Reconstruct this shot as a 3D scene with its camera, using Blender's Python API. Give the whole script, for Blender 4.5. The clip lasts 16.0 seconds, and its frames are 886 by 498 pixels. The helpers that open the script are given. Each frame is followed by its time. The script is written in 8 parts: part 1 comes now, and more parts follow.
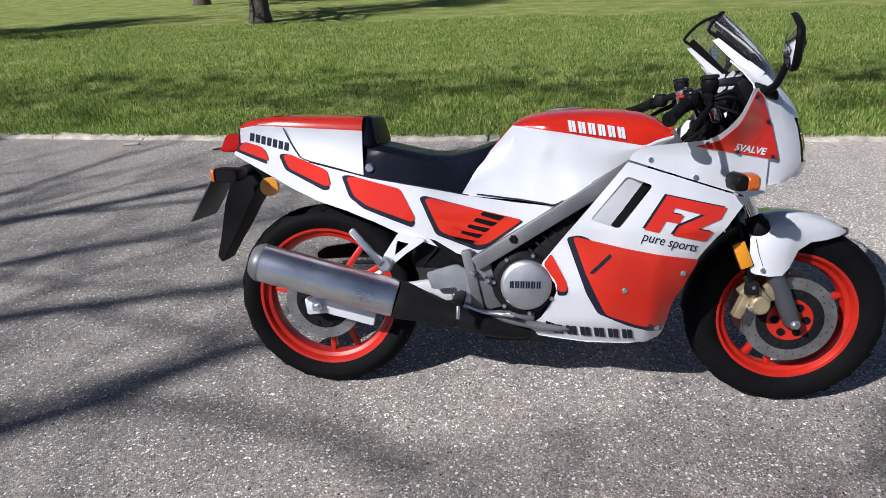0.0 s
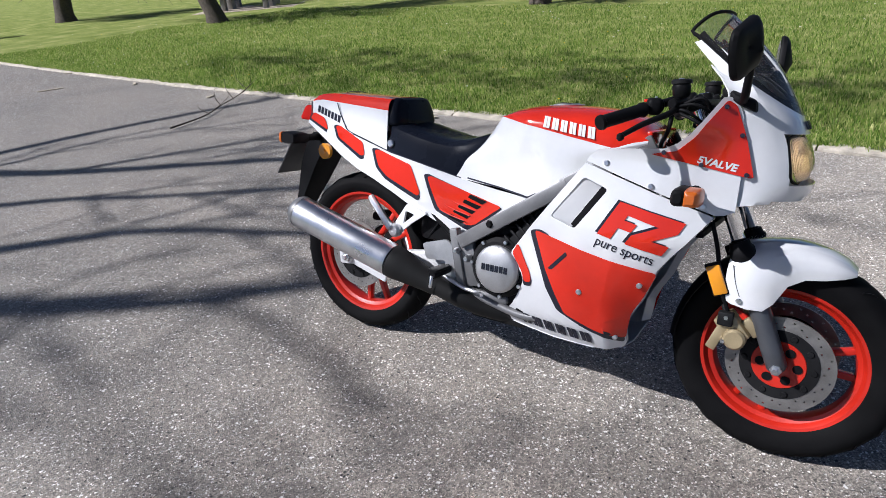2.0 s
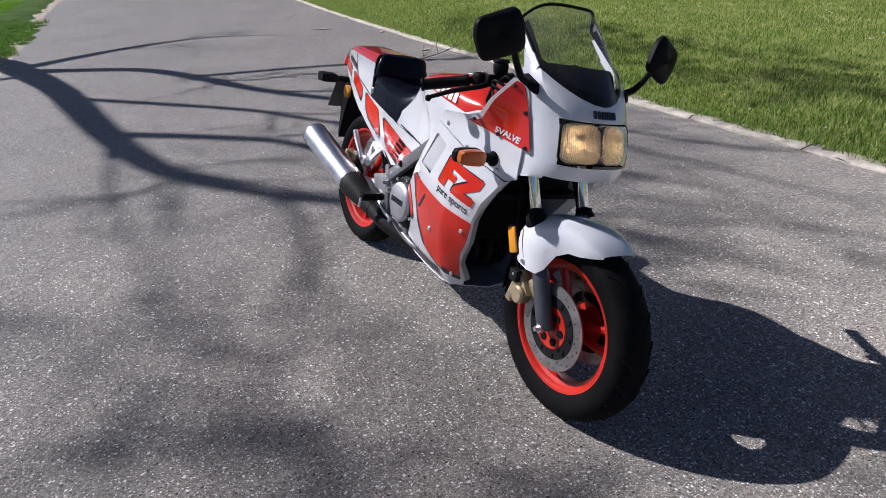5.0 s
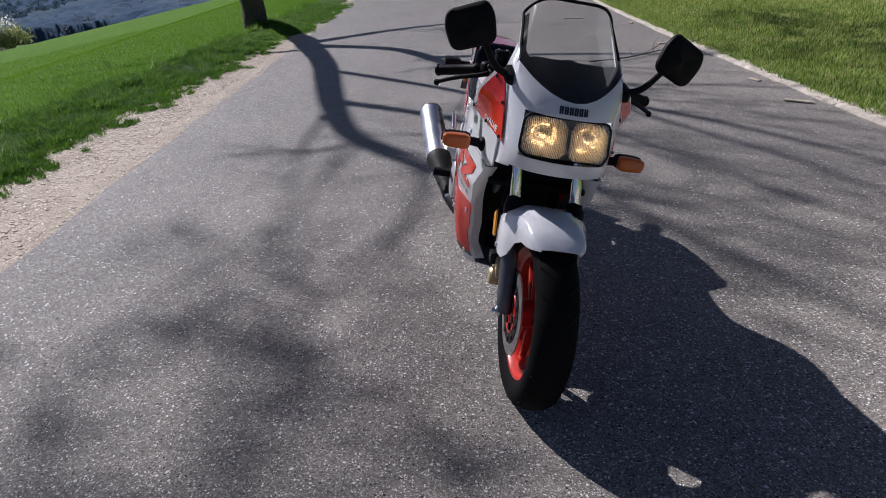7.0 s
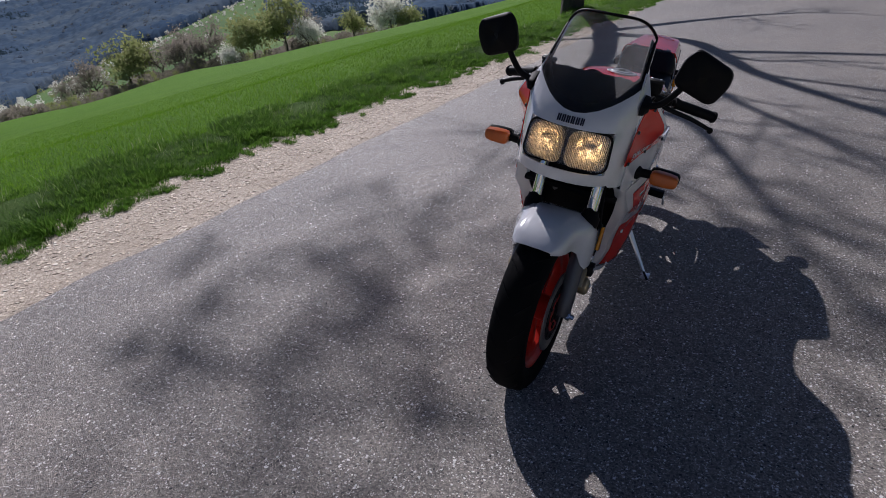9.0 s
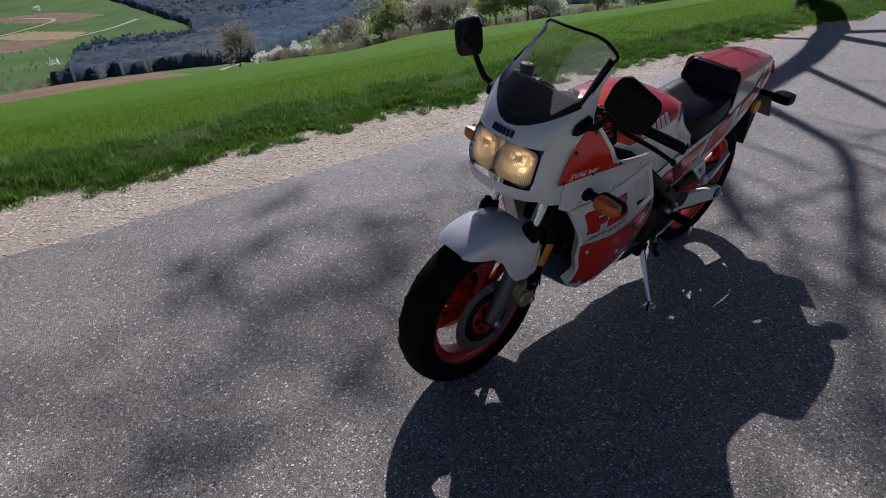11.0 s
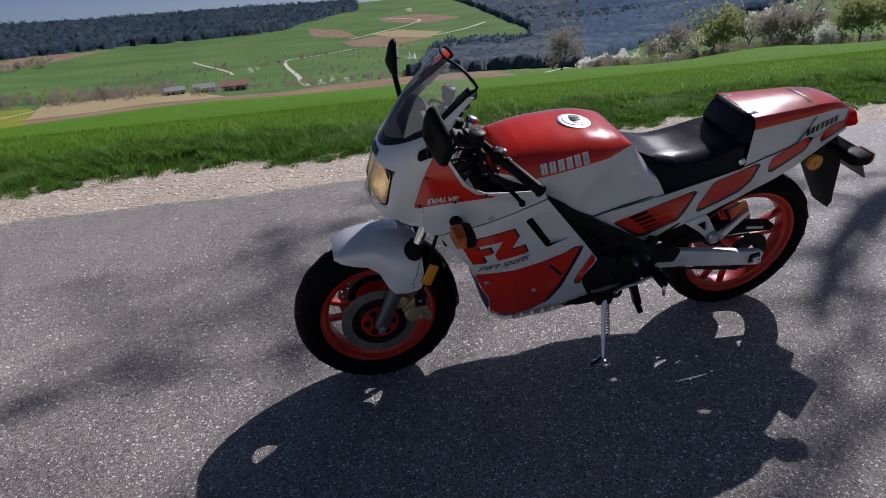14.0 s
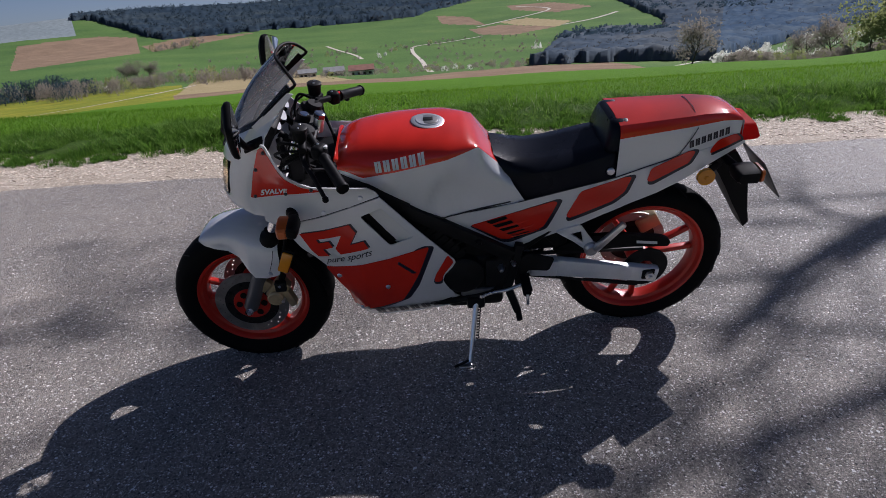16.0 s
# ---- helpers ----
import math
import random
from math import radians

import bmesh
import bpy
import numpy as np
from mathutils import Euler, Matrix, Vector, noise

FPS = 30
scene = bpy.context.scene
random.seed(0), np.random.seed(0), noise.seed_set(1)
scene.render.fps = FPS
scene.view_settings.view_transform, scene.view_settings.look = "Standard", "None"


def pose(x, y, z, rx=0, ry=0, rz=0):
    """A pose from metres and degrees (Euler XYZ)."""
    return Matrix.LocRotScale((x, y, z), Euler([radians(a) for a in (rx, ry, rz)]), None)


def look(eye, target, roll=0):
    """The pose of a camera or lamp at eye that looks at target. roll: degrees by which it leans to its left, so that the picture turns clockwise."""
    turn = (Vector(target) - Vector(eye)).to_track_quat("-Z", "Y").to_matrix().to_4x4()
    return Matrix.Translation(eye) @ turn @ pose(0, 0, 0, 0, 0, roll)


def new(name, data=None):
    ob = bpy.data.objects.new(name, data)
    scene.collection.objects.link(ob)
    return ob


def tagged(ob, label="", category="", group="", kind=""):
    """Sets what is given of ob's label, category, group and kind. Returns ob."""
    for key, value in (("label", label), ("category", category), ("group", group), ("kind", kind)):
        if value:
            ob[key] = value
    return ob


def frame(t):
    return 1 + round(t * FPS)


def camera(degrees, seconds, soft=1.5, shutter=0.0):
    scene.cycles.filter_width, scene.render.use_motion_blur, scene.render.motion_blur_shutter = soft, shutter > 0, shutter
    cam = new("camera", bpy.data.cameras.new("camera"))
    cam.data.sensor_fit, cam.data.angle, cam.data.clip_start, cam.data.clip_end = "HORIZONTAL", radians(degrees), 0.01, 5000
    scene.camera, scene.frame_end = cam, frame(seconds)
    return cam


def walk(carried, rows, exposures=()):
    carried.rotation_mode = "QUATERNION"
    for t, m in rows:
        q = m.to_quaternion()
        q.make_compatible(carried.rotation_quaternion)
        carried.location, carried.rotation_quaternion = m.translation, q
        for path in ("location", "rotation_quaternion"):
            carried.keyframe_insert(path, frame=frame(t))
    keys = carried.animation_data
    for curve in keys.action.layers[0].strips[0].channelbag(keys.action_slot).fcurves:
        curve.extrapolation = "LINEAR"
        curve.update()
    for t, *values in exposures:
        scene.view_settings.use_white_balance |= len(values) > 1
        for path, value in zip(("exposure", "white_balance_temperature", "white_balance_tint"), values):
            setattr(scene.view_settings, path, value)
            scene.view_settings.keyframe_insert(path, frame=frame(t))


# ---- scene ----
import collections

cam = camera(70.5, 16.0, 0.42)
PATH = [
    (0, (0.067, -1.737, 1.381), (-0.262, 0.041, 0.527), -2.8),
    (0.5, (0.271, -1.683, 1.378), (-0.25, 0.051, 0.528), -3.3),
    (1, (0.542, -1.683, 1.384), (-0.204, -0.033, 0.534), -4.1),
    (1.5, (0.762, -1.632, 1.358), (-0.153, -0.066, 0.515), -4.2),
    (2, (0.976, -1.555, 1.385), (-0.133, -0.127, 0.531), -4.7),
    (2.5, (1.212, -1.5, 1.382), (-0.052, -0.212, 0.521), -4.5),
    (3, (1.366, -1.388, 1.373), (0.022, -0.196, 0.493), -4.1),
    (3.5, (1.595, -1.317, 1.375), (0.184, -0.206, 0.496), -3.2),
    (3.7, (1.69, -1.294, 1.372), (0.254, -0.214, 0.494), -2.8),
    (5.8, (2.296, -0.624, 1.38), (0.583, -0.101, 0.491), -2.0),
    (6, (2.334, -0.555, 1.384), (0.594, -0.123, 0.496), -2.1),
    (6.5, (2.486, -0.337, 1.399), (0.706, -0.138, 0.508), -3.1),
    (7, (2.536, -0.115, 1.366), (0.743, -0.102, 0.482), -3.2),
    (7.5, (2.582, 0.122, 1.385), (0.805, -0.125, 0.5), -4.0),
    (8, (2.637, 0.391, 1.388), (0.923, -0.148, 0.509), -5.3),
    (8.5, (2.578, 0.617, 1.395), (0.935, -0.117, 0.521), -5.6),
    (9, (2.575, 0.887, 1.399), (1.028, -0.047, 0.541), -5.6),
    (9.2, (2.563, 0.978, 1.409), (1.049, -0.007, 0.55), -5.3),
    (11.3, (1.974, 1.706, 1.427), (0.947, 0.227, 0.558), -3.6),
    (11.5, (1.912, 1.782, 1.417), (0.946, 0.253, 0.563), -4.0),
    (12, (1.746, 1.984, 1.413), (0.915, 0.369, 0.576), -4.2),
    (12.5, (1.552, 2.062, 1.412), (0.833, 0.392, 0.577), -4.0),
    (13, (1.348, 2.176, 1.415), (0.785, 0.443, 0.592), -3.7),
    (13.5, (1.152, 2.252, 1.412), (0.712, 0.484, 0.588), -3.5),
    (14, (0.921, 2.249, 1.411), (0.608, 0.45, 0.596), -3.9),
    (14.5, (0.658, 2.344, 1.387), (0.482, 0.52, 0.586), -3.9),
    (15, (0.454, 2.334, 1.37), (0.334, 0.509, 0.562), -3.5),
    (15.5, (0.263, 2.324, 1.394), (0.22, 0.501, 0.571), -3.7),
    (16, (0.035, 2.362, 1.388), (0.074, 0.54, 0.564), -3.9),
]
EXPOSURES = [(0.0, 0.34, 5960, 13), (2.0, 0.5, 5960, 13), (3.5, 0.55, 5980, 15), (6.0, 0.27, 5990, 17), (6.5, 0.32, 6010, 17), (7.0, 0.15, 6020, 18), (7.5, 0.28, 6030, 18), (8.0, 0.1, 6010, 19), (8.5, 0.0, 6000, 20), (9.0, -0.08, 6000, 20), (12.5, -0.12, 6000, 20), (14.5, 0.1, 6000, 20), (16.0, 0.15, 6000, 20)]
walk(cam, [(t, look(eye, target, roll)) for t, eye, target, roll in PATH], EXPOSURES)

# ---- world and light ----
SUN_AZ, SUN_K = 44.0, 1.22          # shadows run this way (degrees from +x), this long per metre of height
sun_vec = Vector((-math.cos(radians(SUN_AZ)) * SUN_K, -math.sin(radians(SUN_AZ)) * SUN_K, 1)).normalized()
sun_elev = math.asin(sun_vec.z)
sun_light = bpy.data.lights.new("sun", "SUN")
sun_light.energy, sun_light.angle, sun_light.color = 5.0, radians(0.53), (1.0, 0.965, 0.92)
sun_ob = new("sun", sun_light)
sun_ob.matrix_world = look(sun_vec * 60, (0, 0, 0))
sky_world = bpy.data.worlds.new("sky")
scene.world = sky_world
sky_world.use_nodes = True
wn = sky_world.node_tree.nodes
sky_tex = wn.new("ShaderNodeTexSky")
sky_tex.sky_type, sky_tex.sun_disc = "NISHITA", False
sky_tex.sun_elevation = sun_elev
sky_tex.sun_rotation = math.atan2(sun_vec.x, sun_vec.y)
sky_tex.dust_density, sky_tex.air_density, sky_tex.altitude = 2.0, 0.55, 1500
wn["Background"].inputs["Strength"].default_value = 0.05
sky_world.node_tree.links.new(sky_tex.outputs["Color"], wn["Background"].inputs["Color"])
# the road lies on a slope: the true horizon is a little below its plane across the valley
sky_dir = wn.new("ShaderNodeTexCoord")
sky_tilt = wn.new("ShaderNodeMapping")
sky_tilt.inputs["Rotation"].default_value = (radians(-4), 0, 0)
sky_world.node_tree.links.new(sky_dir.outputs["Generated"], sky_tilt.inputs["Vector"])
sky_world.node_tree.links.new(sky_tilt.outputs["Vector"], sky_tex.inputs["Vector"])


# ---- materials ----
def ramp(nt, fac, stops):
    """A colour ramp over a 0..1 value."""
    node = nt.nodes.new("ShaderNodeValToRGB")
    els = node.color_ramp.elements
    while len(els) < len(stops):
        els.new(0.5)
    for el, (pos, col) in zip(els, stops):
        el.position, el.color = pos, (*col, 1)
    nt.links.new(fac, node.inputs["Fac"])
    return node.outputs["Color"]


def noise_out(nt, vec, scale, detail=4.0, rough=0.55, kind="noise"):
    if kind == "voronoi":
        node = nt.nodes.new("ShaderNodeTexVoronoi")
        node.inputs["Scale"].default_value = scale
        nt.links.new(vec, node.inputs["Vector"])
        return node
    node = nt.nodes.new("ShaderNodeTexNoise")
    node.inputs["Scale"].default_value = scale
    node.inputs["Detail"].default_value = detail
    node.inputs["Roughness"].default_value = rough
    nt.links.new(vec, node.inputs["Vector"])
    return node


def mix(nt, fac, a, b, mode="MIX"):
    node = nt.nodes.new("ShaderNodeMix")
    node.data_type, node.blend_type = "RGBA", mode
    for sock, value in ((node.inputs["Factor"], fac), (node.inputs["A"], a), (node.inputs["B"], b)):
        if isinstance(value, (int, float)):
            sock.default_value = value
        elif isinstance(value, tuple):
            sock.default_value = (*value, 1)
        else:
            nt.links.new(value, sock)
    return node.outputs["Result"]


def base_mat(name, rough=0.5, metal=0.0, coat=0.0):
    m = bpy.data.materials.new(name)
    m.use_nodes = True
    nt = m.node_tree
    b = nt.nodes["Principled BSDF"]
    b.inputs["Roughness"].default_value = rough
    b.inputs["Metallic"].default_value = metal
    b.inputs["Coat Weight"].default_value = coat
    b.inputs["Coat Roughness"].default_value = 0.05
    b.inputs["Coat IOR"].default_value = 1.5
    geo = nt.nodes.new("ShaderNodeTexCoord")
    return m, nt, b, geo.outputs["Object"]


def bump(nt, b, height, strength, dist):
    node = nt.nodes.new("ShaderNodeBump")
    node.inputs["Strength"].default_value = strength
    node.inputs["Distance"].default_value = dist
    nt.links.new(height, node.inputs["Height"])
    nt.links.new(node.outputs["Normal"], b.inputs["Normal"])


def rough_map(nt, b, fac, lo, hi):
    node = nt.nodes.new("ShaderNodeMapRange")
    node.inputs["To Min"].default_value, node.inputs["To Max"].default_value = lo, hi
    nt.links.new(fac, node.inputs["Value"])
    nt.links.new(node.outputs["Result"], b.inputs["Roughness"])


def plain(name, col, rough, metal=0.0, coat=0.0, var=0.12, scale=6.0, bump_s=0.0, bump_scale=400.0, bump_d=0.0006, spec=0.5):
    """Paint, plastic, rubber or metal with slight dirt, uneven gloss and, where asked, grain."""
    m, nt, b, vec = base_mat(name, rough, metal, coat)
    b.inputs["Specular IOR Level"].default_value = spec
    n = noise_out(nt, vec, scale, 6)
    fine = noise_out(nt, vec, scale * 14, 4)
    dark = tuple(c * (1 - var) for c in col)
    light = tuple(min(1, c * (1 + var * 0.5)) for c in col)
    c1 = ramp(nt, n.outputs["Fac"], [(0.3, dark), (0.65, light)])
    c2 = mix(nt, 0.25, c1, ramp(nt, fine.outputs["Fac"], [(0.35, dark), (0.6, col)]))
    nt.links.new(c2, b.inputs["Base Color"])
    rough_map(nt, b, n.outputs["Fac"], max(0.02, rough * 0.75), min(1, rough * 1.35))
    if bump_s:
        g = noise_out(nt, vec, bump_scale, 3)
        bump(nt, b, g.outputs["Fac"], bump_s, bump_d)
    return m


def asphalt_mat():
    """Worn chippings: fine grey grain, pale stones showing at three sizes, dark pits."""
    m, nt, b, vec = base_mat("asphalt", 0.75)
    b.inputs["Diffuse Roughness"].default_value = 0.6
    b.inputs["Specular IOR Level"].default_value = 0.65
    warp = noise_out(nt, vec, 90, 2)
    bent = nt.nodes.new("ShaderNodeMix")
    bent.data_type, bent.blend_type = "RGBA", "LINEAR_LIGHT"
    bent.inputs["Factor"].default_value = 0.006
    nt.links.new(vec, bent.inputs["A"])
    nt.links.new(warp.outputs["Color"], bent.inputs["B"])
    wv = bent.outputs["Result"]
    v = noise_out(nt, wv, 210, kind="voronoi")
    v3 = noise_out(nt, wv, 430, kind="voronoi")
    big = noise_out(nt, vec, 0.7, 6)
    mid = noise_out(nt, vec, 5, 7, 0.7)
    grit = noise_out(nt, vec, 26, 5, 0.75)
    grain = ramp(nt, v.outputs["Color"], [(0.0, (0.07, 0.068, 0.066)), (0.25, (0.17, 0.165, 0.16)), (0.55, (0.28, 0.272, 0.263)), (0.8, (0.38, 0.368, 0.355)), (1.0, (0.56, 0.54, 0.515))])
    fine = ramp(nt, v3.outputs["Color"], [(0.0, (0.5, 0.5, 0.51)), (0.5, (1.0, 1.0, 1.0)), (1.0, (1.6, 1.58, 1.55))])
    c = mix(nt, 1.0, grain, fine, "MULTIPLY")
    c = mix(nt, 1.0, c, ramp(nt, big.outputs["Fac"], [(0.3, (0.92, 0.87, 0.8)), (0.7, (1.24, 1.14, 1.02))]), "MULTIPLY")
    c = mix(nt, 0.7, c, mix(nt, 1.0, c, ramp(nt, mid.outputs["Fac"], [(0.3, (0.78, 0.78, 0.8)), (0.7, (1.22, 1.2, 1.17))]), "MULTIPLY"))
    c = mix(nt, 0.6, c, mix(nt, 1.0, c, ramp(nt, grit.outputs["Fac"], [(0.3, (0.7, 0.7, 0.7)), (0.7, (1.3, 1.3, 1.3))]), "MULTIPLY"))
    shiny = None
    for scale, lo, rad, col in ((75, 0.78, 0.34, (0.035, 0.035, 0.035)), (135, 0.6, 0.36, (0.8, 0.78, 0.74)), (88, 0.68, 0.34, (0.95, 0.93, 0.89)), (46, 0.74, 0.27, (0.98, 0.96, 0.92))):
        vo = noise_out(nt, wv, scale, kind="voronoi")
        sel = ramp(nt, vo.outputs["Color"], [(lo, (0, 0, 0)), (lo + 0.03, (1, 1, 1))])
        near = ramp(nt, vo.outputs["Distance"], [(rad * 0.75, (1, 1, 1)), (rad, (0, 0, 0))])
        spot = mix(nt, 1.0, sel, near, "MULTIPLY")
        c = mix(nt, spot, c, col)
        if col[0] > 0.5:
            shiny = spot if shiny is None else mix(nt, 1.0, shiny, spot, "LIGHTEN")
    nt.links.new(c, b.inputs["Base Color"])
    bump(nt, b, v.outputs["Distance"], 0.8, 0.0038)
    rough_map(nt, b, shiny, 0.66, 0.3)
    gloss = nt.nodes.new("ShaderNodeMapRange")
    gloss.inputs["To Min"].default_value, gloss.inputs["To Max"].default_value = 0.45, 1.0
    nt.links.new(shiny, gloss.inputs["Value"])
    nt.links.new(gloss.outputs["Result"], b.inputs["Specular IOR Level"])
    return m


def gravel_bed_mat():
    """Packed small stones, each with its own tone."""
    m, nt, b, vec = base_mat("gravel_bed", 0.9)
    warp = noise_out(nt, vec, 45, 2)
    bent = nt.nodes.new("ShaderNodeMix")
    bent.data_type, bent.blend_type = "RGBA", "LINEAR_LIGHT"
    bent.inputs["Factor"].default_value = 0.02
    nt.links.new(vec, bent.inputs["A"])
    nt.links.new(warp.outputs["Color"], bent.inputs["B"])
    vec = bent.outputs["Result"]
    v = noise_out(nt, vec, 115, kind="voronoi")
    v2 = noise_out(nt, vec, 210, kind="voronoi")
    big = noise_out(nt, vec, 2.5, 5)
    cols = [(0.0, (0.2, 0.17, 0.14)), (0.3, (0.36, 0.315, 0.26)), (0.6, (0.49, 0.43, 0.36)), (1.0, (0.76, 0.7, 0.61))]
    c = mix(nt, 0.45, ramp(nt, v.outputs["Color"], cols), ramp(nt, v2.outputs["Color"], cols))
    c = mix(nt, 1.0, c, ramp(nt, v.outputs["Distance"], [(0.35, (1.12, 1.1, 1.06)), (0.72, (0.52, 0.48, 0.43))]), "MULTIPLY")
    c = mix(nt, 1.0, c, ramp(nt, big.outputs["Fac"], [(0.3, (0.85, 0.83, 0.8)), (0.7, (1.1, 1.1, 1.1))]), "MULTIPLY")
    nt.links.new(c, b.inputs["Base Color"])
    bump(nt, b, v.outputs["Distance"], 0.2, 0.003)
    return m


def grass_ground(name, a, c, d, scale=3.0, bump_d=0.03):
    m, nt, b, vec = base_mat(name, 0.95)
    b.inputs["Specular IOR Level"].default_value = 0.08
    n1 = noise_out(nt, vec, scale * 0.25, 5)
    n2 = noise_out(nt, vec, scale * 14, 5, 0.7)
    col = ramp(nt, n1.outputs["Fac"], [(0.3, a), (0.55, c), (0.75, d)])
    col = mix(nt, 0.55, col, mix(nt, 1.0, col, ramp(nt, n2.outputs["Fac"], [(0.3, (0.35, 0.4, 0.3)), (0.7, (1.5, 1.45, 1.3))]), "MULTIPLY"))
    nt.links.new(col, b.inputs["Base Color"])
    bump(nt, b, n2.outputs["Fac"], 0.9, bump_d)
    return m


def stone_mat(name, cols, scale=40.0):
    """Colour drawn per loose piece."""
    m, nt, b, vec = base_mat(name, 0.85)
    g = nt.nodes.new("ShaderNodeNewGeometry")
    n = noise_out(nt, vec, scale, 4)
    col = ramp(nt, g.outputs["Random Per Island"], [(i / (len(cols) - 1), c) for i, c in enumerate(cols)])
    col = mix(nt, 0.5, col, mix(nt, 1.0, col, ramp(nt, n.outputs["Fac"], [(0.3, (0.6, 0.6, 0.6)), (0.7, (1.3, 1.3, 1.3))]), "MULTIPLY"))
    nt.links.new(col, b.inputs["Base Color"])
    bump(nt, b, n.outputs["Fac"], 0.4, 0.004)
    return m


def canopy_mat(name, a, c, d):
    """A closed canopy seen from far off, mottled crown by crown."""
    m, nt, b, vec = base_mat(name, 1.0)
    b.inputs["Specular IOR Level"].default_value = 0.0
    crown = noise_out(nt, vec, 0.11, 6, 0.6)
    stand = noise_out(nt, vec, 0.012, 4)
    col = ramp(nt, crown.outputs["Fac"], [(0.3, a), (0.5, c), (0.72, d)])
    col = mix(nt, 1.0, col, ramp(nt, stand.outputs["Fac"], [(0.36, (0.72, 0.78, 0.86)), (0.5, (0.92, 0.94, 0.96)), (0.64, (1.3, 1.18, 1.05))]), "MULTIPLY")
    nt.links.new(col, b.inputs["Base Color"])
    bump(nt, b, crown.outputs["Fac"], 0.4, 2.0)
    return m


def blade_mat(name, cols):
    m, nt, b, vec = base_mat(name, 0.6)
    b.inputs["Specular IOR Level"].default_value = 0.08
    g = nt.nodes.new("ShaderNodeNewGeometry")
    col = ramp(nt, g.outputs["Random Per Island"], [(i / (len(cols) - 1), c) for i, c in enumerate(cols)])
    nt.links.new(col, b.inputs["Base Color"])
    tr = nt.nodes.new("ShaderNodeBsdfTranslucent")
    nt.links.new(col, tr.inputs["Color"])
    mx = nt.nodes.new("ShaderNodeMixShader")
    mx.inputs[0].default_value = 0.5
    out = nt.nodes["Material Output"]
    nt.links.new(b.outputs[0], mx.inputs[1])
    nt.links.new(tr.outputs[0], mx.inputs[2])
    nt.links.new(mx.outputs[0], out.inputs["Surface"])
    return m


M_ASPHALT = asphalt_mat()
M_LAWN = grass_ground("lawn", (0.16, 0.22, 0.05), (0.28, 0.32, 0.10), (0.44, 0.42, 0.2), 6)
M_FIELD = grass_ground("young_wheat", (0.07, 0.165, 0.011), (0.086, 0.19, 0.014), (0.105, 0.21, 0.02), 2.0, 0.05)
M_MEADOW = grass_ground("meadow", (0.066, 0.13, 0.042), (0.092, 0.168, 0.05), (0.125, 0.19, 0.062), 0.05, 0.3)
# wood floor blued: distance haze mixed into its colour
M_WOODS = grass_ground("hazed_wood_floor", (0.055, 0.068, 0.095), (0.065, 0.077, 0.10), (0.075, 0.083, 0.10), 0.2, 1.0)
M_SOIL = grass_ground("ploughed_soil", (0.2, 0.14, 0.10), (0.25, 0.175, 0.125), (0.3, 0.215, 0.15), 0.2, 0.2)
M_TRACK = grass_ground("stubble_field", (0.3, 0.245, 0.14), (0.35, 0.285, 0.165), (0.38, 0.31, 0.2), 0.5, 0.1)
M_FLOWERY = grass_ground("flowering_meadow", (0.14, 0.19, 0.03), (0.22, 0.23, 0.03), (0.32, 0.28, 0.04), 0.4, 0.1)
# far plain paled and blued: aerial haze painted into its colour
M_HAZEPLAIN = grass_ground("hazed_plain", (0.18, 0.22, 0.25), (0.22, 0.26, 0.29), (0.27, 0.3, 0.32), 0.01, 0.3)
M_VERGE = grass_ground("verge_soil", (0.05, 0.10, 0.02), (0.07, 0.13, 0.028), (0.10, 0.15, 0.04), 6, 0.03)
M_GRAVEL = stone_mat("gravel", [(0.28, 0.22, 0.165), (0.56, 0.47, 0.365), (0.76, 0.66, 0.53), (0.43, 0.35, 0.27), (0.9, 0.83, 0.72), (0.65, 0.55, 0.43)])
M_DIRT = gravel_bed_mat()
M_KERB = plain("kerb_concrete", (0.5, 0.45, 0.375), 0.95, var=0.55, scale=11, bump_s=0.7, bump_scale=90, bump_d=0.006)
M_BARK = plain("bark", (0.085, 0.068, 0.052), 0.95, var=0.45, scale=14, bump_s=1.0, bump_scale=22, bump_d=0.04)
M_LOWBLADE = blade_mat("mat_grass_blade", [(0.04, 0.1, 0.013), (0.08, 0.175, 0.022), (0.125, 0.25, 0.036)])
M_BLADE = blade_mat("grass_blade", [(0.05, 0.125, 0.014), (0.085, 0.19, 0.022), (0.13, 0.25, 0.034), (0.2, 0.32, 0.07)])
M_LAWNBLADE = blade_mat("lawn_blade", [(0.06, 0.13, 0.02), (0.17, 0.28, 0.05), (0.3, 0.41, 0.085), (0.62, 0.6, 0.27)])


# ---- mesh helpers ----
def to_ob(name, bm, mats, parent=None, smooth=True, label=""):
    me = bpy.data.meshes.new(name)
    bm.normal_update()
    bm.to_mesh(me)
    bm.free()
    for mt in (mats if isinstance(mats, (list, tuple)) else [mats]):
        me.materials.append(mt)
    if smooth:
        me.shade_smooth()
        me.set_sharp_from_angle(angle=radians(38))
    ob = new(name, me)
    if parent is not None:
        ob.parent = parent
    if label:
        ob["label"] = label
    return ob


def py_mesh(name, verts, faces, mats, smooth=True):
    me = bpy.data.meshes.new(name)
    me.from_pydata(verts, [], faces)
    for mt in (mats if isinstance(mats, (list, tuple)) else [mats]):
        me.materials.append(mt)
    if smooth:
        me.shade_smooth()
    me.update()
    return new(name, me)


# ---- the lie of the land ----
def sstep(a, b, v):
    t = min(1.0, max(0.0, (v - a) / (b - a)))
    return t * t * (3 - 2 * t)


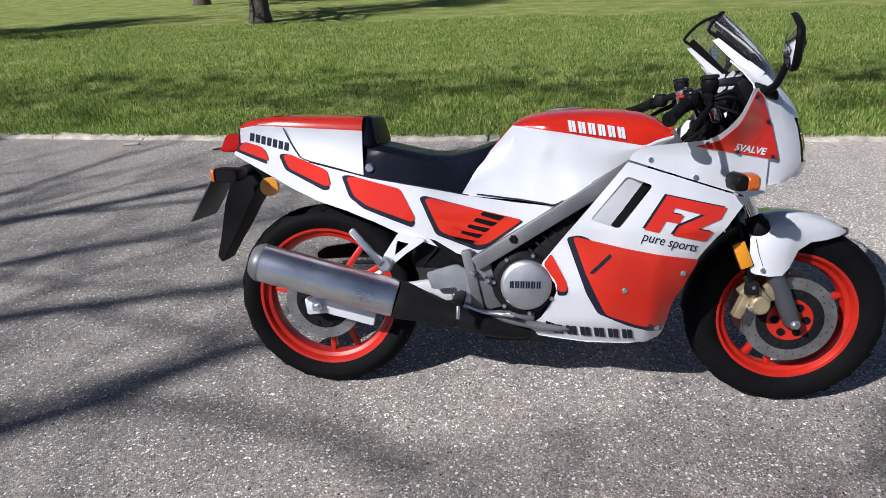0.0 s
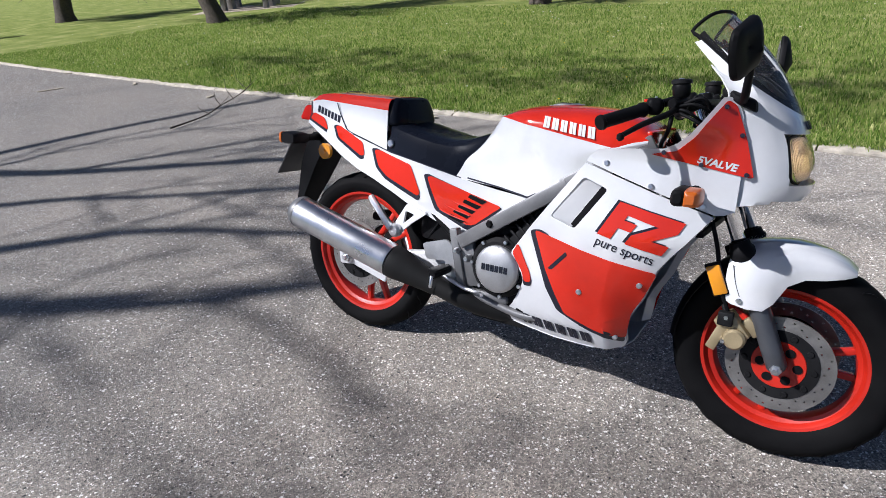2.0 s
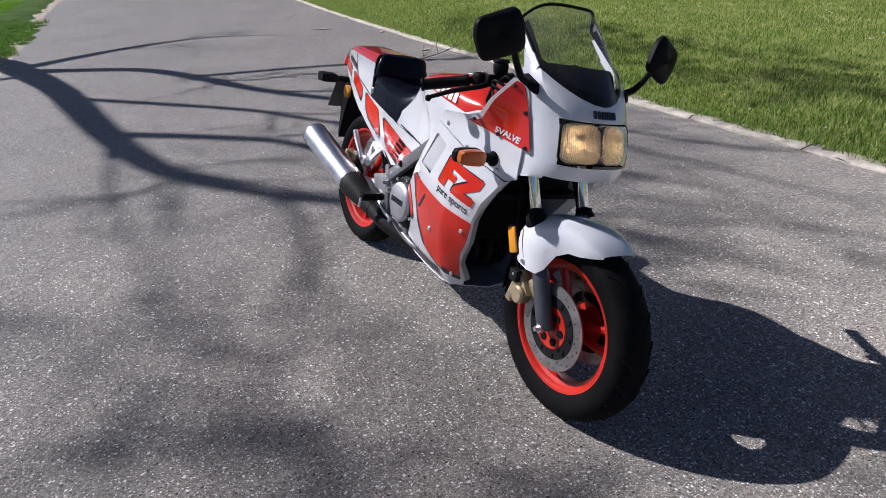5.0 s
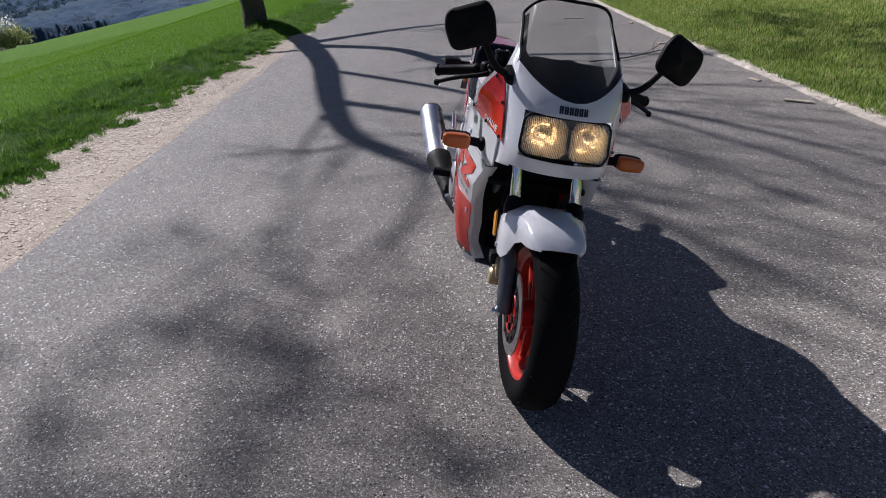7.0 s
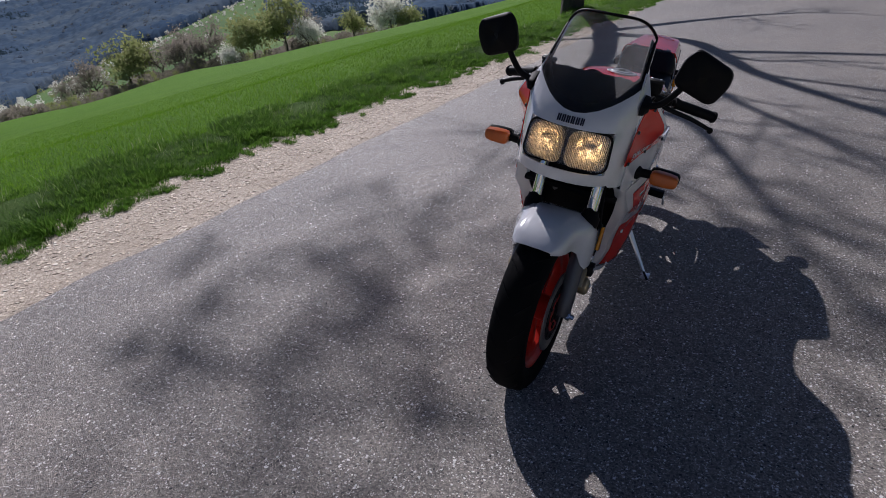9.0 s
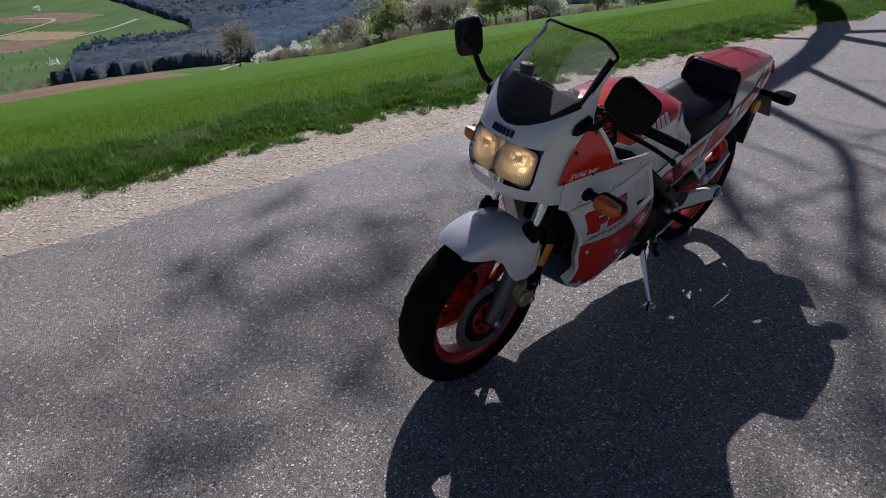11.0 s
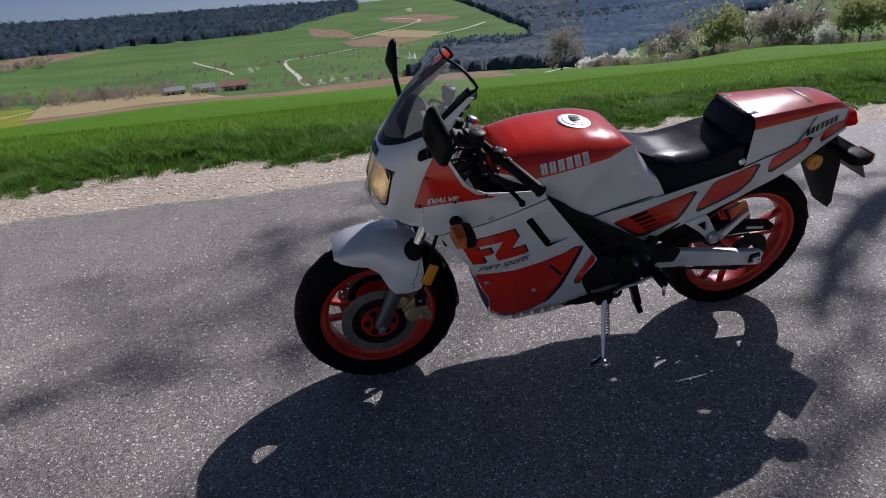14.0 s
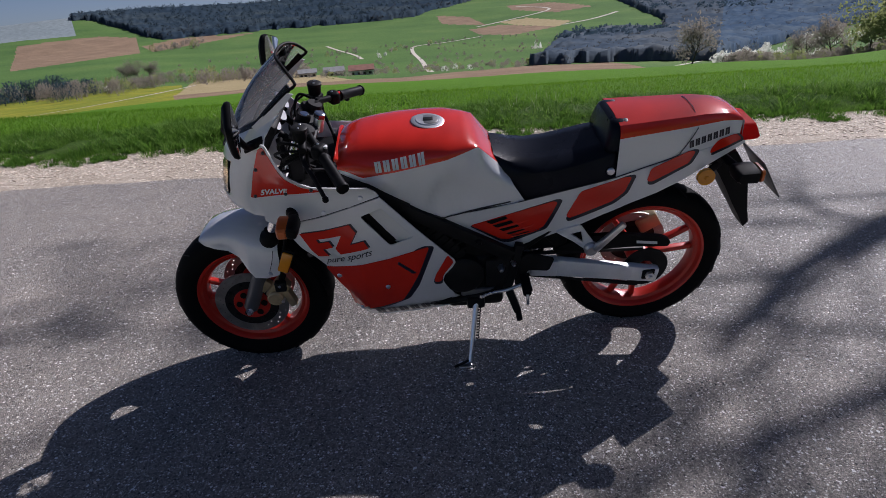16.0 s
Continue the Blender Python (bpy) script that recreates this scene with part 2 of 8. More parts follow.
# height angles of the land seen from the road, by bearing and distance
BEARINGS = [-200, -175, -160, -145, -130, -118, -105, -90, -75, -60, -45, -20]
RINGS = [90, 170, 380, 650, 1000, 1600, 4400]
ANGLES = [
    [-2.0, -4.2, -5.3, -6.1, -7.2, -8.6, -9.2, -9.6, -9.2, -9.0, -8.8, -4.0],
    [-2.2, -5.0, -5.9, -6.6, -7.4, -8.7, -9.1, -9.3, -8.9, -8.7, -8.6, -5.0],
    [-1.0, -2.6, -3.6, -4.6, -5.6, -7.4, -8.1, -8.3, -7.8, -7.2, -6.8, -5.0],
    [-0.5, -1.4, -1.6, -2.0, -3.2, -5.6, -6.2, -6.3, -6.0, -5.4, -5.0, -4.0],
    [0.5, 0.6, 1.0, 0.8, -1.0, -3.2, -4.0, -4.3, -4.4, -4.3, -4.2, -3.0],
    [1.4, 2.2, 3.0, 2.6, 0.8, -0.8, -2.0, -2.2, -2.1, -1.9, -2.8, -2.2],
    [-2.2, -2.3, -2.2, -2.2, -2.3, -2.4, -2.9, -3.0, -3.0, -2.4, -1.7, -1.6],
]


def elevation(az, r):
    k = min(len(BEARINGS) - 2, max(0, sum(az >= b for b in BEARINGS) - 1))
    fa = min(1, max(0, (az - BEARINGS[k]) / (BEARINGS[k + 1] - BEARINGS[k])))
    fa = fa * fa * (3 - 2 * fa)
    j = min(len(RINGS) - 2, max(0, sum(r >= b for b in RINGS) - 1))
    fr = min(1, max(0, math.log(max(r, 1) / RINGS[j]) / math.log(RINGS[j + 1] / RINGS[j])))
    e = [ANGLES[j + q][k] * (1 - fa) + ANGLES[j + q][k + 1] * fa for q in (0, 1)]
    return e[0] * (1 - fr) + e[1] * fr


def land_far(az, r):
    return 1.38 + r * math.tan(radians(elevation(az, r)))


def distance_at(az, e):
    """How far off the slope across the valley reaches a height angle."""
    r = 170.0
    while r < 1600 and elevation(az, r) < e:
        r *= 1.01
    return r


def road_y(x, side):
    """The road's two edges, which swing a little along its length."""
    if side > 0:
        return 3.14 + 0.003 * min(x, 0) ** 2
    return -2.3 + 0.02 * min(12, max(0, -x)) + 0.003 * max(0, -x - 12) ** 2


def land(x, y):
    """Height of the ground at a place."""
    r = math.hypot(x, y)
    az = math.degrees(math.atan2(y, x))
    if az > 90:
        az -= 360
    near = 0.0
    if y < -4.0:
        near = 0.162 * (y + 4.0) * sstep(-4.0, -9.0, y) - 0.033 * max(0, x) * sstep(-4, -30, y)
    lawn_from = road_y(x, 1) + 0.3
    if y > lawn_from:
        near = (0.05 + 0.02 * math.sin(x * 0.9) * math.sin(y * 1.3)) * sstep(lawn_from + 0.07 * r, lawn_from + 0.07 * r + 2, y)
    if r < 60:
        return near
    if -200 <= az <= -20:
        edge = sstep(-20, -45, az) * sstep(-200, -178, az)
        w = sstep(60, 90, r) * edge
        return near * (1 - w) + land_far(az, r) * w
    return near + (r - 60) * 0.004 * sstep(60, 400, r)


def inside(az, e, corners):
    """Whether a direction lies within a field's outline."""
    hit = False
    for (a0, e0), (a1, e1) in zip(corners, corners[1:] + corners[:1]):
        if (e0 > e) != (e1 > e) and az < a0 + (a1 - a0) * (e - e0) / (e1 - e0):
            hit = not hit
    return hit


PLOUGHED = [[(-95.5, -3.5), (-99.3, -3.45), (-102.8, -3.9), (-99.7, -4.2), (-96, -3.9)], [(-92.3, -5.2), (-95, -4.95), (-99.9, -5.4), (-96.1, -5.9), (-93.2, -5.7)], [(-89.5, -4.0), (-92.3, -4.2), (-93.9, -4.9), (-90, -4.6)], [(-57, -3.6), (-62.5, -3.4), (-65, -3.7), (-65, -4.9), (-56, -5.2)], [(-65.3, -4.4), (-68, -4.05), (-74, -4.2), (-71, -4.5), (-66, -4.9)]]
STUBBLE = [[(-94.8, -4.7), (-97.3, -4.5), (-101.1, -4.95), (-99.9, -5.4), (-96.3, -5.05)]]


def zone(az, r):
    """Which cover lies at a bearing and distance: 0 lawn, 1 field, 2 meadow, 3 woods, 4 soil, 5 stubble, 6 flowering
    meadow, 7 far plain tinted for haze.
    """
    if az < -185 or az > -25:
        return 0 if r < 150 else 2
    wob = 4 * math.sin(az * 0.31) + 3 * math.sin(az * 0.83 + 1)
    if r < 140 + wob + 20 * sstep(-70, -90, az) - 35 * sstep(-118, -140, az):
        return 1
    if r < 205 + 70 * sstep(-78, -96, az) + wob * 2 - 130 * sstep(-104, -109.5, az) and -111 < az < -66.5:
        return 4
    if -84 < az < -66.5 and r < 205 + 230 * sstep(-83, -75, az) * sstep(-66.5, -69.5, az):
        return 5
    if az > -67.5 and r < 330:
        return 6
    if r < 190:
        return 1 if az < -111 and r < 150 else 2
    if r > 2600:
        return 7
    e = elevation(az, r) + 0.12 * noise.noise((az * 0.9, r * 0.004, 2.0))
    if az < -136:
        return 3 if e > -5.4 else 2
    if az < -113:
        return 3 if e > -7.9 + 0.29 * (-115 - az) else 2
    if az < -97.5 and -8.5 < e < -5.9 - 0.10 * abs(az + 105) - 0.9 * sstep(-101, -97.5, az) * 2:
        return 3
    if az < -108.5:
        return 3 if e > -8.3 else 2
    if az < -102 and e > -2.2 - 0.42 * (-102 - az) - 0.2:
        return 3
    if -94 <= az < -61 and e > -4.05 + 1.3 * sstep(-86, -94, az) + 1.9 * sstep(-67.5, -61.5, az):
        return 3
    e = elevation(az, r)
    for poly in PLOUGHED:
        if inside(az, e, poly):
            return 4
    for poly in STUBBLE:
        if inside(az, e, poly):
            return 5
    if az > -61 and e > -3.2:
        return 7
    return 2


azs, a = [], -200.0
while a < 160 - 1e-6:
    azs.append(a)
    a += 0.12 if -172 <= a < -45 else 2.0
rads = [0.0] + [2.0 * 1.08 ** i for i in range(50)]
while rads[-1] < 4800:
    rads.append(rads[-1] * (1.014 if rads[-1] < 1700 else 1.08))
verts, faces, zones = [(0, 0, -0.04)], [], []
for r in rads[1:]:
    for a in azs:
        x, y = r * math.cos(radians(a)), r * math.sin(radians(a))
        rough_h = 0.0 if r < 200 else 0.0025 * r * noise.noise((x * 0.004, y * 0.004, 0))
        verts.append((x, y, land(x, y) + rough_h - (0.04 if r < 2.4 and -2.2 < y else 0.012)))
na = len(azs)
for j in range(len(rads) - 1):
    for i in range(na):
        i2 = (i + 1) % na
        am, rm = (azs[i] + 0.08), (rads[j] + rads[j + 1]) / 2
        if j == 0:
            faces.append((0, 1 + i, 1 + i2))
        else:
            o = 1 + (j - 1) * na
            faces.append((o + i, o + na + i, o + na + i2, o + i2))
        zones.append(zone(am, rm))
ground = py_mesh("ground", verts, faces, [M_LAWN, M_FIELD, M_MEADOW, M_WOODS, M_SOIL, M_TRACK, M_FLOWERY, M_HAZEPLAIN])
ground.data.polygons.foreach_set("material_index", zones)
tagged(ground, "green fields and wooded hills falling away to a valley", "ground", kind="structure")


# ---- road, gravel, kerb ----
def gravel_w(x):
    return max(0.16, 0.95 - 0.08 * max(0, -x - 2.5))


def road_z(x, y):
    """The road's surface, with the slight hollow in which the front wheel stands."""
    return -0.021 * math.exp(-((x - 0.85) / 0.8) ** 2 - ((y - 0.1) / 0.9) ** 2)


def band(name, lo, hi, zf, mat, x0=-60, x1=40, step=0.4, ny=6, wob=0.03):
    """A strip of ground between two lines lo(x) and hi(x)."""
    vs, fs = [], []
    nx = int((x1 - x0) / step)
    for i in range(nx + 1):
        x = x0 + i * step
        a, c = lo(x), hi(x)
        for j in range(ny + 1):
            y = a + (c - a) * j / ny
            if j in (0, ny):
                y += wob * noise.noise((x * 2.1, y * 0.7, 3.0))
            vs.append((x, y, zf(x, j / ny)))
    for i in range(nx):
        for j in range(ny):
            o = i * (ny + 1) + j
            fs.append((o, o + ny + 1, o + ny + 2, o + 1))
    return py_mesh(name, vs, fs, mat)


road = band("road", lambda x: road_y(x, -1), lambda x: road_y(x, 1), lambda x, v: road_z(x, road_y(x, -1) + (road_y(x, 1) - road_y(x, -1)) * v), M_ASPHALT, step=0.1, ny=40, wob=0.05)
tagged(road, "worn grey asphalt road with pale stone chips", "road", kind="structure")
shoulder = band("gravel_shoulder", lambda x: road_y(x, -1) - gravel_w(x) - 0.1, lambda x: road_y(x, -1) + 0.05, lambda x, v: -0.006, M_DIRT, wob=0.12)
tagged(shoulder, "pale beige gravel strip along the road edge", "gravel", kind="structure")


# ---- loose stones, kerb, grass ----
rng = random.Random(7)


def pebbles(name, count, place, lo, hi, mat):
    """Many small loose stones in one mesh."""
    base = [(-1, -0.8, -0.5), (0.9, -1, -0.4), (1, 0.7, -0.5), (-0.8, 1, -0.45), (-0.6, -0.6, 0.55), (0.7, -0.5, 0.5), (0.5, 0.7, 0.6), (-0.6, 0.5, 0.5)]
    quads = [(0, 3, 2, 1), (4, 5, 6, 7), (0, 1, 5, 4), (1, 2, 6, 5), (2, 3, 7, 6), (3, 0, 4, 7)]
    vs, fs = [], []
    for _ in range(count):
        x, y, z = place()
        r = lo + (hi - lo) * rng.random() ** 2.2
        a = rng.random() * 6.283
        ca, sa = math.cos(a), math.sin(a)
        fx, fy, fz = rng.uniform(0.7, 1.4), rng.uniform(0.6, 1.1), rng.uniform(0.3, 0.75)
        o = len(vs)
        for p in base:
            px, py = p[0] * fx * r * rng.uniform(0.8, 1.2), p[1] * fy * r * rng.uniform(0.8, 1.2)
            vs.append((x + px * ca - py * sa, y + px * sa + py * ca, z + p[2] * fz * r))
        fs += [tuple(o + i for i in q) for q in quads]
    ob = py_mesh(name, vs, fs, mat, False)
    return ob


def on_shoulder():
    x = -14 + 21 * rng.random() if rng.random() < 0.9 else -40 * rng.random() - 10
    v = rng.random()
    y = road_y(x, -1) - (gravel_w(x) + 0.05) * v + (abs(rng.gauss(0, 0.16)) if v < 0.22 else 0)
    return x, y, -0.007


gravel = pebbles("gravel", 75000, on_shoulder, 0.0035, 0.015, M_GRAVEL)
tagged(gravel, "loose pale gravel stones along the road edge", "gravel", kind="stuff")


def on_road():
    x = rng.uniform(-6, 5)
    y = rng.uniform(-2.2, 3.0) if rng.random() < 0.6 else road_y(x, -1) + abs(rng.gauss(0, 0.35))
    return x, y, road_z(x, y) + 0.001


chips = pebbles("road_grit", 3500, on_road, 0.0015, 0.0045, M_GRAVEL)
tagged(chips, "scattered grit and small stones on the asphalt", "grit", kind="stuff")

x = -34.0
kerb_root = tagged(new("kerb"), "low weathered concrete kerb between road and lawn", "kerb", kind="structure")
while x < 9:
    ln = rng.uniform(0.9, 1.05)
    y0 = road_y(x, 1)
    y1 = road_y(x + ln, 1)
    bm = bmesh.new()
    rows = []
    for i in range(9):
        t = (i / 8) * 0.985
        xx, yy = x + ln * t, y0 + (y1 - y0) * t
        row = []
        for dy, dz in ((0.0, -0.03), (0.006, 0.008), (0.022, 0.017), (0.10, 0.021), (0.15, 0.02), (0.165, 0.014), (0.17, -0.03)):
            e = noise.noise((xx * 9, dy * 40, dz * 20)) * 0.022
            row.append(bm.verts.new((xx, yy + dy + e * (dy < 0.05 or dy > 0.15), dz + (e * 0.7 if dz > 0 else 0))))
        rows.append(row)
    for p, q in zip(rows, rows[1:]):
        for k in range(6):
            bm.faces.new((p[k], p[k + 1], q[k + 1], q[k]))
    bm.faces.new(rows[0])
    bm.faces.new(rows[-1][::-1])
    bmesh.ops.recalc_face_normals(bm, faces=bm.faces)
    to_ob("kerb_stone", bm, M_KERB, kerb_root)
    x += ln


def blades(name, count, place, h_lo, h_hi, w, mat, droop=0.45, tuft=1, spread=0.02):
    """Separate blades of grass in one mesh."""
    vs, fs = [], []
    for _ in range(count):
        cx, cy, cz, k = place()
        for _t in range(tuft):
            x, y = cx + rng.gauss(0, spread), cy + rng.gauss(0, spread)
            h = (h_lo + (h_hi - h_lo) * rng.random() ** 1.6) * k
            a, b_ = rng.random() * 6.283, rng.random() * 6.283
            d = droop * h * rng.uniform(0.3, 1.0)
            ca, sa = math.cos(a) * w * 0.5, math.sin(a) * w * 0.5
            dx, dy = math.cos(b_) * d, math.sin(b_) * d
            o = len(vs)
            vs += [(x - ca, y - sa, cz - 0.01), (x + ca, y + sa, cz - 0.01), (x + dx * 0.35 + ca * 0.8, y + dy * 0.35 + sa * 0.8, cz + h * 0.55), (x + dx * 0.35 - ca * 0.8, y + dy * 0.35 - sa * 0.8, cz + h * 0.55), (x + dx, y + dy, cz + h)]
            fs += [(o, o + 1, o + 2, o + 3), (o + 3, o + 2, o + 4)]
    return py_mesh(name, vs, fs, mat, False)


def near_lawn():
    """Denser towards the kerb, thinning with distance."""
    x = rng.uniform(-16, 9)
    y = road_y(x, 1) + 0.1 + 9.5 * rng.random() ** 1.9
    k = 0.8 + 0.6 * noise.noise((x * 0.8, y * 0.8, 2)) + 0.5 * noise.noise((x * 5, y * 5, 4)) + 2.2 * max(0, 0.3 - (y - road_y(x, 1)))
    return x, y, land(x, y), max(0.3, k)


lawn_grass = blades("lawn_grass", 100000, near_lawn, 0.016, 0.066, 0.0075, M_LAWNBLADE, 0.9, 3, 0.02)
tagged(lawn_grass, "short uneven green lawn grass beside the kerb", "grass", kind="stuff")


def tufts(name, places, mat, w=0.006):
    """Clumps of arching grass blades, all in one mesh."""
    vs, fs = [], []
    for cx, cy, h0, n, spread in places:
        cz = land(cx, cy)
        for _ in range(n):
            a = rng.random() * 6.283
            rr = spread * rng.random() ** 0.7
            x, y = cx + rr * math.cos(a), cy + rr * math.sin(a)
            h = h0 * rng.uniform(0.4, 1.0)
            lean = h * rng.uniform(0.25, 0.95)
            b_ = a + rng.gauss(0, 0.7)
            dx, dy = math.cos(b_) * lean, math.sin(b_) * lean
            ca, sa = -math.sin(b_) * w * 0.5, math.cos(b_) * w * 0.5
            o = len(vs)
            for t, k in ((0.0, 1.0), (0.45, 0.95), (0.8, 0.6)):
                px, py, pz = x + dx * t * t, y + dy * t * t, cz - 0.01 + h * (t - 0.22 * t * t)
                vs += [(px - ca * k, py - sa * k, pz), (px + ca * k, py + sa * k, pz)]
            vs.append((x + dx, y + dy, cz + h * 0.76))
            fs += [(o, o + 1, o + 3, o + 2), (o + 2, o + 3, o + 5, o + 4), (o + 4, o + 5, o + 6)]
    return py_mesh(name, vs, fs, mat, False)


def verge_edge(x):
    """The ragged line where grass gives way to gravel."""
    return road_y(x, -1) - gravel_w(x) + 0.16 * noise.noise((x * 1.3, 0, 4)) + 0.08 * noise.noise((x * 4.1, 0, 8))


spots = []
for _ in range(3000):
    x, v = rng.uniform(-15, 8.5), rng.random() ** 1.25
    y = verge_edge(x) - 0.02 - 0.95 * v
    lump = noise.noise((x * 0.9, y * 1.2, 9.0)) + 0.6 * noise.noise((x * 2.7, y * 2.7, 5.0))
    h = (0.045 + 0.06 * sstep(0.05, 0.45, v) * (1 - 0.35 * sstep(0.75, 1.0, v))) * max(0.35, 1 + 1.3 * lump)
    spots.append((x, y, h * 1.12, 56, 0.05 + 0.06 * rng.random()))
for _ in range(420):
    x = rng.uniform(-14, 8)
    spots.append((x, verge_edge(x) + rng.gauss(0.02, 0.09), rng.uniform(0.03, 0.07), 22, 0.05))
x = -14.5
while x < 8.5:
    x += rng.uniform(0.12, 0.5)
    y = verge_edge(x) - rng.uniform(0.0, 0.5)
    n = rng.randint(3, 8)
    for _ in range(n):
        spots.append((x + rng.gauss(0, 0.09), y + rng.gauss(0, 0.09), rng.uniform(0.08, 0.16), 40, 0.07))
verge_grass = tufts("verge_grass", spots, M_BLADE)
tagged(verge_grass, "tall rough tufted grass along the field edge", "grass", kind="stuff")
mats = []
for _ in range(210):
    x = rng.uniform(-14, 8)
    y = verge_edge(x) + 0.05 + abs(rng.gauss(0, 0.11))
    for _k in range(rng.randint(1, 5)):
        mats.append((x + rng.gauss(0, 0.07), y + rng.gauss(0, 0.035), rng.uniform(0.025, 0.06), 60, rng.uniform(0.03, 0.07)))
for _ in range(1300):
    x = rng.uniform(-14, 8)
    y = verge_edge(x) - 0.7 * rng.random() ** 1.4
    if noise.noise((x * 1.6, y * 2.2, 21.0)) > 0.0:
        mats.append((x, y, rng.uniform(0.07, 0.13), 46, 0.08))
low_grass = tufts("verge_mat_grass", mats, M_LOWBLADE, 0.005)
tagged(low_grass, "dark green clumps of grass creeping into the gravel", "grass", kind="stuff")
umbels = []
for _ in range(460):
    x = rng.uniform(-14, 8)
    if noise.noise((x * 0.8, 0, 30)) < -0.05:
        continue
    y = verge_edge(x) - rng.uniform(0.25, 1.3)
    umbels.append((x, y, rng.uniform(0.13, 0.24), 5, 0.02))
tall = tufts("verge_stalks", umbels, blade_mat("pale_stalk", [(0.13, 0.22, 0.05), (0.22, 0.32, 0.1), (0.42, 0.47, 0.27)]), 0.0042)
tagged(tall, "pale stalks standing above the verge grass", "grass", kind="stuff")


def in_field():
    x = rng.uniform(-22, 14)
    y = verge_edge(x) - 0.75 - 15.5 * rng.random() ** 2.0
    return x, y, land(x, y), (0.9 + 0.4 * noise.noise((x * 0.5, y * 0.5, 1))) * (1 - 0.5 * sstep(-9, -19, y))


field_grass = blades("young_wheat_blades", 120000, in_field, 0.012, 0.028, 0.0065, blade_mat("wheat_blade", [(0.10, 0.22, 0.016), (0.13, 0.265, 0.022), (0.17, 0.3, 0.034)]), 0.9, 2, 0.05)
tagged(field_grass, "dense bright green young wheat", "crop", kind="stuff")
verge_bed = band("verge", lambda x: verge_edge(x) - 0.95, lambda x: verge_edge(x) - 0.06, lambda x, v: -0.004 + 0.04 * v * (1 - v) * 4, M_VERGE, step=0.1, wob=0.05)
tagged(verge_bed, "grassy verge soil between gravel and field", "verge", kind="structure")


def flower_place():
    x = rng.uniform(-18, 8)
    y = road_y(x, 1) + 0.4 + 12 * rng.random()
    return x, y, land(x, y)


def flowers(name, count, col, label):
    vs, fs = [], []
    for _ in range(count):
        x, y, z = flower_place()
        r, h = rng.uniform(0.008, 0.016), rng.uniform(0.03, 0.07)
        o = len(vs)
        for k in range(6):
            vs.append((x + r * math.cos(k * 1.047), y + r * math.sin(k * 1.047), z + h + 0.004 * (k % 2)))
        vs.append((x, y, z + h + 0.006))
        vs.append((x, y, z + h - 0.006))
        for k in range(6):
            fs += [(o + k, o + (k + 1) % 6, o + 6), (o + (k + 1) % 6, o + k, o + 7)]
    ob = py_mesh(name, vs, fs, plain(name + "_petal", col, 0.7))
    tagged(ob, label, "flowers", kind="stuff")


flowers("daisies", 260, (0.75, 0.75, 0.7), "small white daisies in the lawn")
flowers("dandelions", 120, (0.7, 0.5, 0.02), "yellow dandelions in the lawn")


# ---- trees ----
LIGHT = Vector((sun_vec.x, sun_vec.y, 0)).normalized()


def grow(bm_v, bm_f, p, d, length, r, level, rnd, levels, bendy, tips):
    """A limb and, in turn, what grows from it."""
    segs = 6 if level < 2 else (5 if level < 4 else 4)
    sides = (10, 7, 5, 4, 3, 3, 3)[level]
    rings = []
    pos, dirn = Vector(p), Vector(d).normalized()
    r_end = r * (0.62 if level < levels else 0.25)
    marks = []
    for i in range(segs + 1):
        t = i / segs
        rr = r + (r_end - r) * t
        if level == 0 and i == 0:
            rr *= 1.35
        s = dirn.orthogonal().normalized()
        u = dirn.cross(s)
        o = len(bm_v)
        for k in range(sides):
            q = pos + (s * math.cos(6.283 * k / sides) + u * math.sin(6.283 * k / sides)) * rr
            bm_v.append(tuple(q))
        rings.append(o)
        marks.append((Vector(pos), Vector(dirn), rr))
        dirn = (dirn + Vector((rnd.gauss(0, bendy), rnd.gauss(0, bendy), rnd.gauss(0, bendy * 0.6) + (0.03 if level else 0)))).normalized()
        pos = pos + dirn * (length / segs)
    for a, c in zip(rings, rings[1:]):
        for k in range(sides):
            j = (k + 1) % sides
            bm_f.append((a + k, a + j, c + j, c + k))
    if level >= levels:
        tips.append(Vector(pos))
        return
    n = (5, 4, 4, 4, 3, 3)[level]
    for i in range(n):
        f_ = (0.45 + 0.55 * (i + rnd.random() * 0.5) / n) if level else (0.6 + 0.4 * i / (n - 1))
        q, dd, rr = marks[min(segs, int(f_ * segs))]
        side = dd.orthogonal().normalized()
        side.rotate(Matrix.Rotation(rnd.random() * 6.283 + i * 2.4, 3, dd))
        up = 0.5 if level == 0 else 0.75
        nd = (dd * rnd.uniform(up * 0.7, up * 1.3) + side * rnd.uniform(0.6, 1.0)).normalized()
        grow(bm_v, bm_f, q, nd, length * rnd.uniform(0.55, 0.8), min(rr * 0.75, r * 0.55), level + 1, rnd, levels, bendy, tips)
    q, dd, rr = marks[-1]
    grow(bm_v, bm_f, q, dd, length * 0.7, rr * 0.9, level + 1, rnd, levels, bendy, tips)


